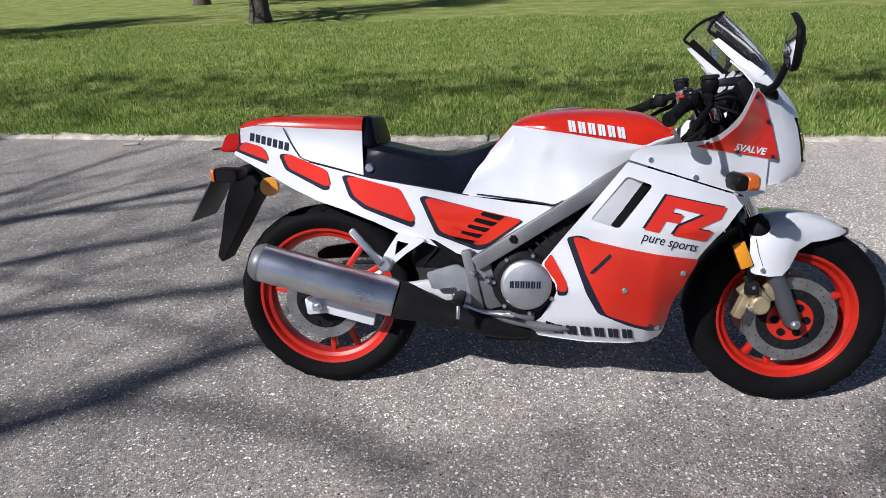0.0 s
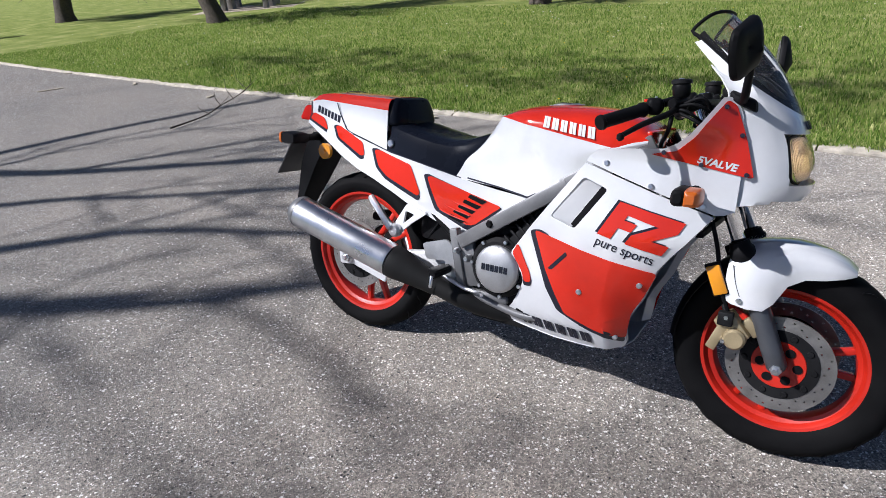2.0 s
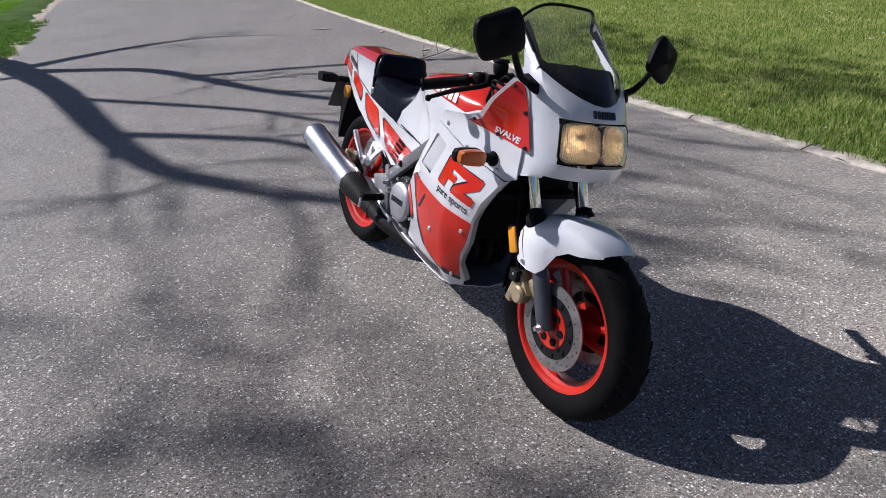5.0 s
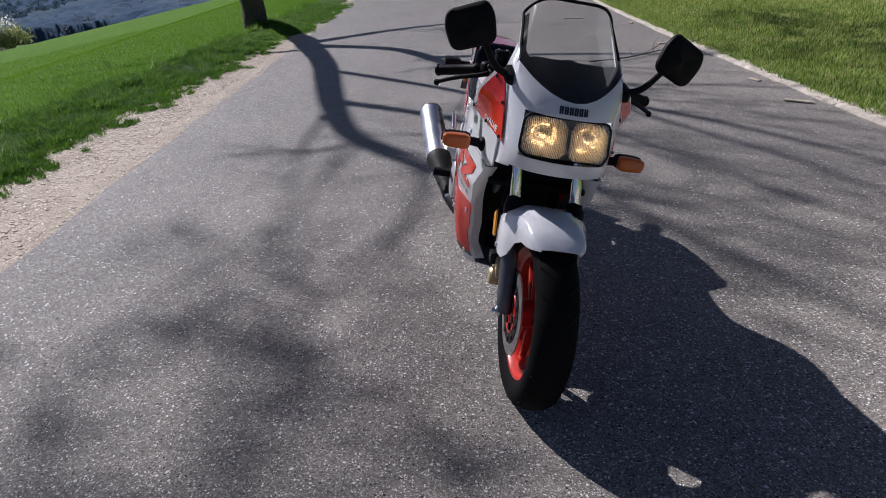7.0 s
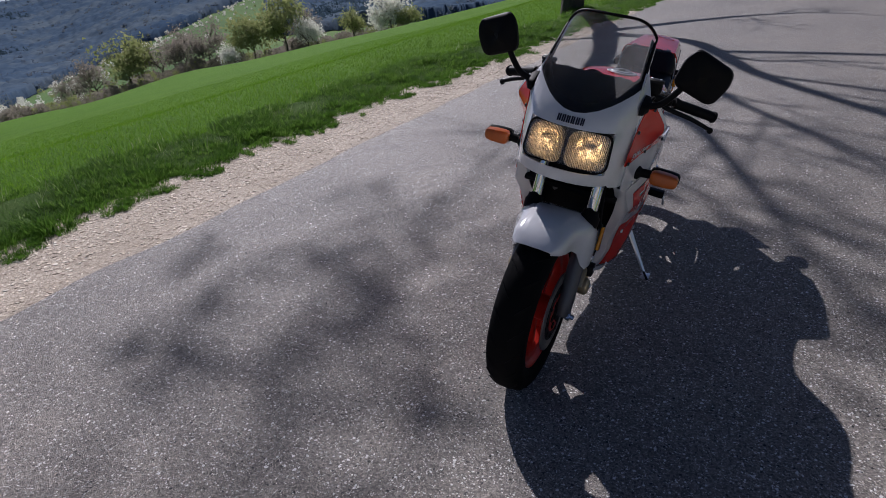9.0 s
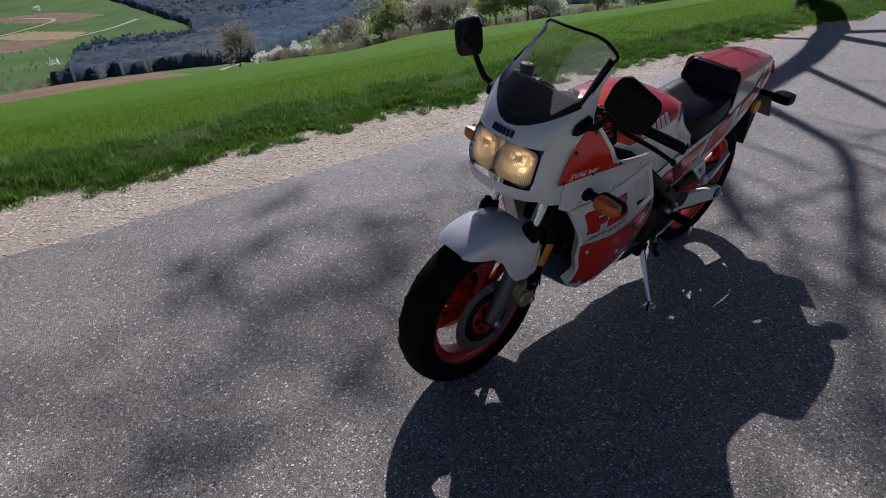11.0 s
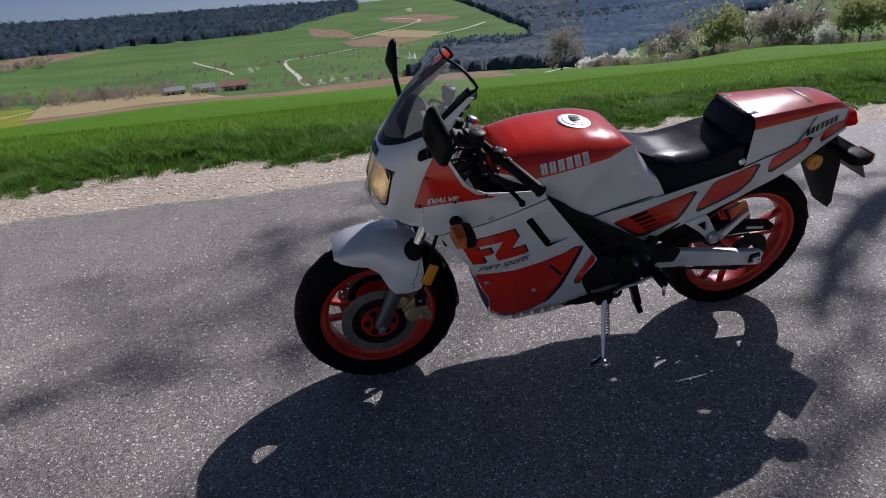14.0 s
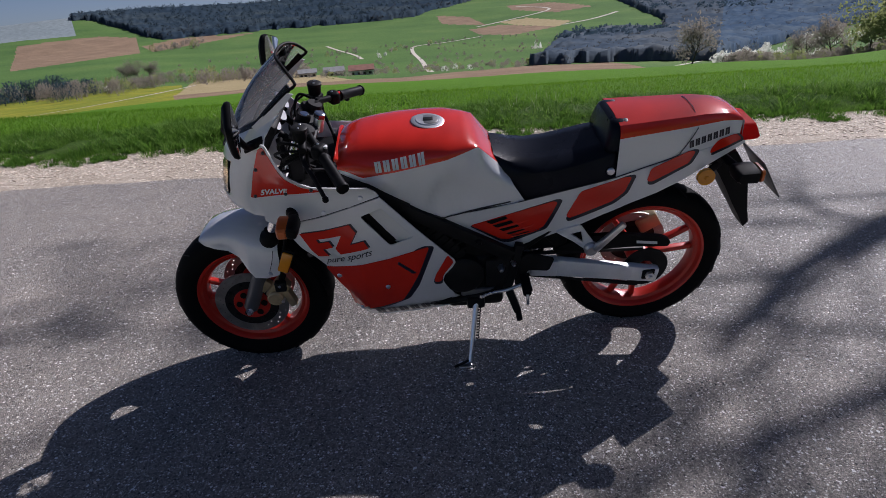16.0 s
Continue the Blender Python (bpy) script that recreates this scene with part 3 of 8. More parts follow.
def tree(name, at, trunk, r, seed, levels=4, lean=(0, 0, 1), bendy=0.1, label="", buds=None, bud_r=0.1):
    rnd = random.Random(seed)
    vs, fs, tips = [], [], []
    grow(vs, fs, (0, 0, -0.15), lean, trunk, r, 0, rnd, levels, bendy, tips)
    root = new(name)
    root.location = at
    tagged(root, label, "tree")
    ob = py_mesh("trunk", vs, fs, M_BARK)
    ob.parent = root
    ob["label"] = "bare brown trunk and branches"
    if buds:
        v2, f2 = [], []
        for p in tips:
            for _ in range(16):
                q = p + Vector((rnd.gauss(0, bud_r * 3), rnd.gauss(0, bud_r * 3), rnd.gauss(0, bud_r * 2.4)))
                o = len(v2)
                for _k in range(3):
                    along, across = rnd.gauss(0, bud_r * 0.3), rnd.gauss(0, bud_r * 0.9)
                    v2.append((q.x + LIGHT.x * along - LIGHT.y * across, q.y + LIGHT.y * along + LIGHT.x * across, q.z + rnd.gauss(0, bud_r * 0.9)))
                f2.append((o, o + 1, o + 2))
        cr = py_mesh("crown", v2, f2, buds, False)
        cr.parent = root
        cr["label"] = "loose crown of spring blossom and buds"
    return root


M_BLOSSOM = blade_mat("blossom", [(0.55, 0.54, 0.46), (0.7, 0.69, 0.62), (0.8, 0.8, 0.75)])
M_SPRING = blade_mat("spring_leaf", [(0.2, 0.23, 0.09), (0.27, 0.3, 0.12), (0.34, 0.35, 0.16)])
M_TWIG = blade_mat("twig_brown", [(0.2, 0.18, 0.155), (0.26, 0.23, 0.195), (0.32, 0.28, 0.23)])
# far trees carry a bluish distance haze in their base colours
M_DARKFIR = blade_mat("fir_hazed", [(0.036, 0.0609, 0.084), (0.0432, 0.0693, 0.0924), (0.0522, 0.0788, 0.0945)])
M_HAZEBARE = blade_mat("bare_wood", [(0.0833, 0.112, 0.157), (0.0931, 0.123, 0.162), (0.108, 0.129, 0.155), (0.098, 0.125, 0.134)])


def smooth_path(pts, n=8):
    """Points along a rounded line through the given ones."""
    P = [Vector(p) for p in pts]
    P = [P[0] * 2 - P[1]] + P + [P[-1] * 2 - P[-2]]
    out = []
    for i in range(1, len(P) - 2):
        a, b_, c, d = P[i - 1], P[i], P[i + 1], P[i + 2]
        for k in range(n):
            t = k / n
            out.append(0.5 * (2 * b_ + (c - a) * t + (2 * a - 5 * b_ + 4 * c - d) * t * t + (3 * b_ - a - 3 * c + d) * t ** 3))
    out.append(P[-2])
    return out


def limb_mesh(path, r0, r1, n=5, taper=1.0):
    """A tapering limb through places, thick end first."""
    pts = smooth_path(path, n)
    vs, fs = [], []
    sides = 9 if r0 > 0.08 else 6
    s = None
    for i, p in enumerate(pts):
        d = (pts[min(i + 1, len(pts) - 1)] - pts[max(i - 1, 0)]).normalized()
        s = d.orthogonal().normalized() if s is None else (s - d * s.dot(d)).normalized()
        u = d.cross(s)
        r = r1 + (r0 - r1) * (1 - i / (len(pts) - 1)) ** taper
        r *= 1 + 0.12 * noise.noise((p.x * 2, p.y * 2, p.z * 2))
        for k in range(sides):
            vs.append(tuple(p + (s * math.cos(6.283 * k / sides) + u * math.sin(6.283 * k / sides)) * r))
    for i in range(len(pts) - 1):
        for k in range(sides):
            a, c = i * sides, (i + 1) * sides
            fs.append((a + k, a + (k + 1) % sides, c + (k + 1) % sides, c + k))
    return vs, fs, pts


SHADE = Vector((-sun_vec.x / sun_vec.z, -sun_vec.y / sun_vec.z, 0))


def lift(x, y, h):
    """The place at height h whose shadow falls on (x, y)."""
    return Vector((x - SHADE.x * h, y - SHADE.y * h, h))


# the verge tree: its limbs hang over the road side and the field
vt_at = Vector((-10.75, -3.5, land(-10.75, -3.5) - 0.1))
verge_tree = tagged(new("verge_tree"), "large bare spring tree on the verge, branches over the road", "tree")
TRUNK = [vt_at, Vector((-10.7, -3.5, 0.6)), lift(-8.6, -2.25, 1.9), lift(-7.5, -1.9, 2.9), lift(-5.84, -1.45, 4.3), lift(-3.8, -1.1, 6.0), lift(-2.5, -0.8, 7.0), lift(-1.87, -0.46, 7.8), lift(-1.4, -0.1, 8.6), lift(-0.95, 0.35, 9.6)]
BOUGHS = [
    (TRUNK, 0.25, 0.045, 6, 6),
    ([lift(-7.6, -1.9, 2.8), lift(-6.84, -0.67, 3.5), lift(-5.9, -0.1, 4.3), lift(-4.5, 0.5, 5.5), lift(-3.07, 1.45, 6.7), lift(-2.0, 2.2, 8.0), lift(-0.6, 2.9, 9.4)], 0.14, 0.026, 3, 9),
    ([lift(-5.3, -1.25, 4.7), lift(-3.89, 0.07, 5.7), lift(-3.19, 0.5, 6.3), lift(-1.78, 1.38, 7.6), lift(-0.6, 1.9, 9.0)], 0.075, 0.018, 2, 9),
    ([lift(-3.6, -1.0, 6.2), lift(-3.04, -0.29, 6.7), lift(-2.5, 0.2, 7.1), lift(-1.28, 0.7, 7.9), lift(-0.5, 0.99, 8.7), lift(0.6, 1.5, 10.0)], 0.085, 0.02, 2, 8),
    ([lift(-1.7, -0.35, 8.0), lift(-1.34, -0.19, 8.3), lift(-0.67, -0.26, 9.0), lift(-0.2, -0.5, 9.7), lift(0.5, -0.8, 10.6)], 0.04, 0.012, 1, 3),
    ([lift(-4.4, -1.1, 5.5), lift(-2.78, -0.92, 6.9), lift(-2.05, -0.46, 7.6), lift(-1.15, 0.14, 8.6), lift(-0.2, 0.3, 9.8)], 0.048, 0.015, 2, 7),
    ([lift(-4.0, -1.0, 5.8), lift(-2.2, -1.1, 7.6), lift(-0.4, -0.95, 9.4), lift(0.6, -0.8, 10.6), lift(1.5, -0.75, 11.8)], 0.02, 0.007, 1, 2),
    ([lift(-2.4, -0.6, 7.2), lift(-1.0, -0.9, 9.0), lift(0.2, -0.7, 10.4), lift(1.4, -0.45, 11.4)], 0.02, 0.008, 1, 4),
    ([lift(-6.84, -0.67, 3.5), lift(-5.38, 0.26, 5.0), lift(-5.25, 1.0, 5.6), lift(-5.0, 1.9, 6.6)], 0.045, 0.015, 1, 4),
    ([lift(-3.07, 1.45, 6.7), lift(-2.46, 1.65, 7.3), lift(-1.11, 2.22, 8.5), lift(0.4, 2.6, 9.8)], 0.04, 0.015, 1, 5),
    ([lift(-4.5, 0.5, 5.5), lift(-3.7, 1.79, 6.6), lift(-3.4, 2.6, 7.3), lift(-3.0, 3.4, 8.2)], 0.04, 0.015, 1, 4),
    ([lift(-5.9, -0.1, 4.3), lift(-5.5, 1.8, 7.5), lift(-4.5, 3.8, 11.0), lift(-2.0, 5.0, 13.5), lift(1.0, 5.3, 14.5), lift(4.5, 5.4, 15.0)], 0.07, 0.015, 1, 6),
    ([lift(-5.0, 2.9, 9.5), lift(-6.0, 4.6, 12.0), lift(-8.0, 5.3, 13.5), lift(-10.0, 5.6, 14.5)], 0.04, 0.012, 1, 4),
    ([lift(-7.2, -1.8, 3.2), lift(-7.0, -3.2, 4.6), lift(-6.6, -4.6, 6.4), lift(-6.0, -5.4, 8.4)], 0.06, 0.02, 1, 5),
    ([lift(-7.9, -2.0, 2.5), lift(-9.0, -0.6, 4.2), lift(-9.4, 0.6, 6.0), lift(-9.0, 1.6, 8.0)], 0.1, 0.02, 1, 5),
]
trnd = random.Random(21)
for path, r0, r1, skip, sprigs in BOUGHS:
    vs, fs, pts = limb_mesh(path, r0, r1, 5, 1.25 if path is TRUNK else 1.15)
    tips = []
    for i in range(sprigs):
        t = 0.3 + 0.7 * (i + trnd.random()) / sprigs
        k = min(len(pts) - 2, int(t * (len(pts) - 1)))
        if path is TRUNK and t < 0.5:
            continue
        d = (pts[k + 1] - pts[k]).normalized()
        side = d.orthogonal().normalized()
        side.rotate(Matrix.Rotation(trnd.random() * 6.283, 3, d))
        rr = (r0 + (r1 - r0) * t) * 0.5
        grow(vs, fs, pts[k], (d * 0.7 + side * 0.8 + Vector((0, 0, 0.15))), trnd.uniform(0.7, 1.4), max(0.006, min(rr, 0.02)), 3, trnd, 5, 0.13, tips)
    ob = py_mesh("limb", vs, fs, M_BARK)
    ob.parent = verge_tree
M_BUD = stone_mat("bud", [(0.1, 0.09, 0.05), (0.13, 0.13, 0.06), (0.16, 0.12, 0.08)], 3)
v2, f2 = [], []
# bud clusters out of view, placed by where their shadows mottle the road
DAPPLE_SPOTS = ((0.6, -0.3, 10.8), (1.05, -0.35, 11.2), (0.9, -0.65, 11.0), (1.4, -0.6, 11.6), (1.3, -0.15, 11.4), (1.8, -0.8, 12.0), (1.75, -0.3, 11.8), (2.1, -0.5, 12.2), (1.2, -1.0, 11.4), (0.4, -1.0, 10.6), (0.3, -1.55, 10.4), (1.1, -1.3, 11.2), (1.5, -1.35, 11.4), (-0.3, -1.4, 11.0), (0.0, -0.75, 10.6), (1.9, 0.3, 11.8), (1.6, 0.55, 11.6), (2.2, 0.0, 12.0), (-0.5, 1.05, 10.0), (0.05, 1.4, 10.4), (-0.9, 0.85, 9.8), (0.5, 1.75, 10.6))
for n_c in range(135):
    cx, cy, ch = trnd.choice(DAPPLE_SPOTS)
    cx, cy, ch = cx + trnd.gauss(0, 0.3), cy + trnd.gauss(0, 0.26), ch + trnd.gauss(0, 0.8)
    for _ in range(trnd.randint(4, 16)):
        q = lift(cx + trnd.gauss(0, 0.11), cy + trnd.gauss(0, 0.07), ch) + Vector((0, 0, trnd.gauss(0, 0.05)))
        o, r = len(v2), trnd.uniform(0.015, 0.042)
        for ax in ((1, 0, 0), (-1, 0, 0), (0, 1, 0), (0, -1, 0), (0, 0, 1), (0, 0, -1)):
            v2.append(tuple(q + Vector(ax) * r * trnd.uniform(0.5, 1.4)))
        f2 += [(o, o + 2, o + 4), (o + 2, o + 1, o + 4), (o + 1, o + 3, o + 4), (o + 3, o, o + 4), (o + 2, o, o + 5), (o + 1, o + 2, o + 5), (o + 3, o + 1, o + 5), (o, o + 3, o + 5)]
# unseen high crown, added so that its shade falls across the lawn
for _ in range(900):
    q = lift(trnd.uniform(-9, 6), 5.3 + trnd.gauss(0, 0.55) + 0.5 * math.sin(trnd.uniform(0, 6.28)), trnd.uniform(12.0, 15.0))
    o, r = len(v2), trnd.uniform(0.04, 0.11)
    for ax in ((1, 0, 0), (-1, 0, 0), (0, 1, 0), (0, -1, 0), (0, 0, 1), (0, 0, -1)):
        v2.append(tuple(q + Vector(ax) * r * trnd.uniform(0.5, 1.4)))
    f2 += [(o, o + 2, o + 4), (o + 2, o + 1, o + 4), (o + 1, o + 3, o + 4), (o + 3, o, o + 4), (o + 2, o, o + 5), (o + 1, o + 2, o + 5), (o + 3, o + 1, o + 5), (o, o + 3, o + 5)]
crown = py_mesh("crown", v2, f2, M_BUD, False)
crown.parent = verge_tree
tagged(crown, "unseen bud clusters placed to dapple road and lawn", kind="stuff")

# trees on the lawn and their shade
tree("lawn_tree", (-15.4, 10.0, 0.0), 2.8, 0.27, 5, 5, (-0.1, 0.0, 1), 0.08, "bare tree standing on the lawn near a picnic table")
tree("lawn_tree", (-12.6, 20.9, 0.0), 2.8, 0.3, 8, 4, (0.05, 0.0, 1), 0.08, "bare tree far back on the lawn")
tree("lawn_tree", (-25.6, 10.5, 0.0), 2.8, 0.36, 9, 5, (0.02, 0.0, 1), 0.08, "bare tree at the bend of the kerb")
# extra tree, added only for the shade it throws
tree("lawn_tree", (-7.0, 13.5, 0.0), 2.8, 0.26, 15, 5, (0.0, 0.1, 1), 0.08, "bare tree added to throw shade on the lawn")


# ---- lawn furniture ----
def slab(lo, hi, bev=0.02):
    bm = bmesh.new()
    bmesh.ops.create_cube(bm, size=1)
    for v in bm.verts:
        v.co = Vector([lo[i] + (hi[i] - lo[i]) * (v.co[i] + 0.5) for i in range(3)])
    bmesh.ops.bevel(bm, geom=bm.edges[:], offset=bev, segments=2, affect="EDGES", profile=0.5)
    return bm


M_CONCRETE = plain("grey_concrete", (0.3, 0.29, 0.28), 0.9, var=0.35, scale=5, bump_s=0.5, bump_scale=40, bump_d=0.01)
M_PLANK = plain("dark_timber", (0.06, 0.045, 0.035), 0.75, var=0.4, scale=10, bump_s=0.4, bump_scale=50)
table = new("picnic_table")
table.matrix_world = pose(-19.6, 14.55, 0.03, 0, 0, 38)
tagged(table, "picnic table with concrete feet and dark timber top", "table")
for x in (-0.75, 0.75):
    to_ob("pedestal", slab((x - 0.09, -0.3, 0), (x + 0.09, 0.3, 0.68)), M_CONCRETE, table)
for i in range(4):
    to_ob("tabletop_board", slab((-1.1, -0.38 + i * 0.19, 0.68), (1.1, -0.2 + i * 0.19, 0.73), 0.008), M_PLANK, table)
for y, nm in ((-1.0, 0), (1.0, 1)):
    bench = new("picnic_bench")
    bench.matrix_world = pose(-19.6, 14.55, 0.03, 0, 0, 38) @ pose(0, y, 0)
    tagged(bench, "bench with concrete feet and a dark timber seat", "bench", "benches at the picnic table")
    for x in (-0.75, 0.75):
        to_ob("leg", slab((x - 0.08, -0.16, 0), (x + 0.08, 0.16, 0.41)), M_CONCRETE, bench)
    for i in range(2):
        to_ob("seat_board", slab((-1.1, -0.19 + i * 0.2, 0.41), (1.1, -0.01 + i * 0.2, 0.46), 0.008), M_PLANK, bench)
pad = to_ob("picnic_pad", slab((-1.8, -1.6, -0.02), (1.8, 1.6, 0.035), 0.01), M_DIRT)
pad.matrix_world = pose(-19.6, 14.55, 0.01, 0, 0, 38)
tagged(pad, "worn bare ground under the picnic table", "ground", kind="structure")
M_BIN = plain("green_metal", (0.02, 0.09, 0.045), 0.5, var=0.2)
bin_root = new("litter_bin")
bin_root.location = (-22.6, 6.35, 0.03)
tagged(bin_root, "dark green metal litter bin beside the kerb", "bin")
bin_bm = bmesh.new()
bmesh.ops.create_cone(bin_bm, cap_ends=True, segments=24, radius1=0.2, radius2=0.23, depth=0.8, matrix=Matrix.Translation((0, 0, 0.5)))
to_ob("bin_body", bin_bm, M_BIN, bin_root)
bin_bm = bmesh.new()
bmesh.ops.create_cone(bin_bm, cap_ends=True, segments=24, radius1=0.25, radius2=0.15, depth=0.12, matrix=Matrix.Translation((0, 0, 0.97)))
to_ob("bin_lid", bin_bm, M_BIN, bin_root)
bin_bm = bmesh.new()
bmesh.ops.create_cone(bin_bm, cap_ends=True, segments=12, radius1=0.04, radius2=0.04, depth=0.2, matrix=Matrix.Translation((0, 0, 0.05)))
to_ob("bin_post", bin_bm, M_BIN, bin_root)


# ---- things lying on the road ----
twig = tagged(new("fallen_branch"), "dry fallen branch lying on the asphalt by the kerb", "branch")
for path, r0, r1 in (([(-4.85, 1.75, 0.02), (-4.95, 2.2, 0.025), (-5.2, 2.6, 0.03), (-5.45, 3.1, 0.06), (-5.7, 3.5, 0.12)], 0.009, 0.003), ([(-5.2, 2.6, 0.03), (-5.35, 2.65, 0.09), (-5.5, 2.75, 0.14)], 0.006, 0.003), ([(-5.3, 2.85, 0.04), (-5.55, 2.95, 0.12), (-5.75, 3.1, 0.2)], 0.006, 0.003), ([(-5.0, 2.3, 0.025), (-5.15, 2.3, 0.06), (-5.25, 2.35, 0.09)], 0.005, 0.002), ([(-5.1, 2.45, 0.03), (-5.06, 2.6, 0.12), (-5.1, 2.68, 0.2)], 0.004, 0.0015), ([(-5.4, 3.0, 0.05), (-5.32, 3.12, 0.15), (-5.38, 3.2, 0.26)], 0.004, 0.0015), ([(-5.5, 3.2, 0.08), (-5.68, 3.22, 0.17), (-5.8, 3.3, 0.28)], 0.004, 0.0015)):
    vs, fs, _p = limb_mesh([Vector(p) for p in path], r0, r1)
    ob = py_mesh("twig", vs, fs, M_BARK)
    ob.parent = twig
M_PALEWOOD = plain("pale_wood", (0.5, 0.44, 0.34), 0.8, var=0.3, scale=20)
for x, y, a, ln in ((-9.1, 2.5, 70, 0.34), (-10.6, 3.45, 20, 0.16), (-8.05, 3.2, -30, 0.2), (-3.5, 3.02, 15, 0.14), (-2.6, 2.95, 50, 0.22), (-5.9, 2.95, 110, 0.12)):
    bm = slab((-ln / 2, -0.02, 0.0), (ln / 2, 0.02, 0.014), 0.005)
    for v in bm.verts:
        v.co.z += 0.012 * noise.noise((v.co.x * 9 + x, v.co.y * 9, 0))
    ob = to_ob("bark_chip", bm, M_PALEWOOD)
    ob.matrix_world = pose(x, y, 0.004, 0, 0, a)
    tagged(ob, "pale splinter of wood lying on the asphalt", "splinter", "splinters on the road")


# ---- woods, hedges and farms across the valley ----
def polar(az, r):
    return r * math.cos(radians(az)), r * math.sin(radians(az))


def ground_at(x, y):
    r = math.hypot(x, y)
    return land(x, y) + (0.0025 * r * noise.noise((x * 0.004, y * 0.004, 0)) if r > 200 else 0) - 0.012


def clumps(name, spots, mat, label, cat, tall=1.0, bits=76, fine_far=0.2):
    """Far trees, each a loose ragged crown of many small sprays."""
    vs, fs = [], []
    for x, y, r in spots:
        z = ground_at(x, y)
        h = r * tall * rng.uniform(1.4, 1.9)
        close = math.hypot(x, y) < 480
        fine = fine_far * (0.6 if close else 1)
        for _ in range(bits * 2 if close else bits):
            a, t = rng.random() * 6.283, rng.random()
            rr = r * math.sqrt(rng.random()) * (1.0 - 0.75 * max(0, t - 0.35))
            p = Vector((x + rr * math.cos(a), y + rr * math.sin(a), z + h * (0.05 + 0.9 * t)))
            o = len(vs)
            for _k in range(3):
                # sprays spread mostly across the light
                along, across = rng.gauss(0, r * fine * 0.35), rng.gauss(0, r * fine)
                vs.append((p.x + LIGHT.x * along - LIGHT.y * across, p.y + LIGHT.y * along + LIGHT.x * across, p.z + rng.gauss(0, r * fine * 1.1)))
            fs.append((o, o + 1, o + 2))
    ob = py_mesh(name, vs, fs, mat, False)
    return tagged(ob, label, cat, kind="stuff")


# the closed canopies, bumpy sheets of crowns standing on the slopes
wooded = [i for i, z in enumerate(zones) if z == 3]
wood_share = collections.Counter(v for i in wooded for v in faces[i])


def canopy_sheet(lo, hi, material, label):
    """The crowns of one hillside between two bearings."""
    cells = [i for i in wooded if lo <= azs[i % na] < hi]
    share = {v: wood_share[v] for i in cells for v in faces[i]}
    order = {v: i for i, v in enumerate(share)}
    cv = []
    for v, n in share.items():
        x, y, z = verts[v]
        r = math.hypot(x, y)
        up = (4.0 + 0.0025 * r) * (1 + 0.4 * noise.noise((x * 0.05, y * 0.05, 7)) + 0.45 * noise.noise((x * 0.16, y * 0.16, 3)))
        cv.append((x, y, z + (up if n == 4 else 0.3)))
    tagged(py_mesh("wood_canopy", cv, [tuple(order[v] for v in faces[i]) for i in cells], material), label, "woodland", kind="stuff")


# canopy colours blued to stand for the haze over the valley
M_HILLWOOD = canopy_mat("hill_canopy_hazed", (0.0267, 0.0422, 0.0612), (0.037, 0.0551, 0.0728), (0.0504, 0.0697, 0.0827))
M_GROVEWOOD = canopy_mat("grove_canopy_hazed", (0.069, 0.0898, 0.116), (0.0846, 0.106, 0.129), (0.103, 0.122, 0.139))
M_HAZEWOOD = canopy_mat("slope_canopy_hazed", (0.0568, 0.0896, 0.137), (0.0764, 0.112, 0.159), (0.098, 0.134, 0.175))
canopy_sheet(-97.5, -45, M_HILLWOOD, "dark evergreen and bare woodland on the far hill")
canopy_sheet(-113, -97.5, M_GROVEWOOD, "leafless wood on the slope, tinted blue for haze")
canopy_sheet(-200, -113, M_HAZEWOOD, "leafless woodland covering the hillsides, haze blue painted in")
groups = {"hill_fir": [], "hill_bare": [], "grove": [], "slope": [], "slope_fir": []}
tries = total = 0
while total < 17000 and tries < 500000:
    tries += 1
    az = rng.uniform(-176, -50)
    r = 180 * (1750 / 180) ** (rng.random() ** 0.8)
    if zone(az, r) != 3:
        continue
    total += 1
    x, y = polar(az, r)
    size = 1.6 + 0.0024 * r + rng.random() * 1.2
    dark = noise.noise((x * 0.006, y * 0.006, 5.0))
    if az > -97.5:
        key = "hill_fir" if dark > -0.22 else "hill_bare"
    elif az > -113:
        key = "slope_fir" if dark > 0.22 else "grove"
    else:
        key = "slope_fir" if dark > 0.28 else "slope"
    if key in ("slope", "grove") and rng.random() > 0.3 or key == "hill_fir" and rng.random() > 0.6:
        continue
    groups[key].append((x, y, size))
# haze blue is put into these crowns' colours as well
M_GROVE = blade_mat("grove_twigs_hazed", [(0.0782, 0.0938, 0.109), (0.092, 0.107, 0.119), (0.109, 0.118, 0.123)])
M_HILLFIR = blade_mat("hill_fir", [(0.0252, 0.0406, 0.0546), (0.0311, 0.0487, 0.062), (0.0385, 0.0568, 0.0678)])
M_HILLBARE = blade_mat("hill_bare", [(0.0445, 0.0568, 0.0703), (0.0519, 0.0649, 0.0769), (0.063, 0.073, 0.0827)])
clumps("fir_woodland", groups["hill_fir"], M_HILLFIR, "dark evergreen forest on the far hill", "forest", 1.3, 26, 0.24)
clumps("bare_woodland", groups["hill_bare"], M_HILLBARE, "leafless patches in the evergreen forest, tinted for haze", "woodland", 0.95, 26, 0.26)
clumps("bare_woodland", groups["grove"], M_GROVE, "leafless wood on the green slope, tinted for haze", "woodland", 0.95, 28, 0.26)
clumps("bare_woodland", groups["slope"], M_HAZEBARE, "leafless woodland covering the hillside, tinted blue for haze", "woodland", 0.9, 28, 0.26)
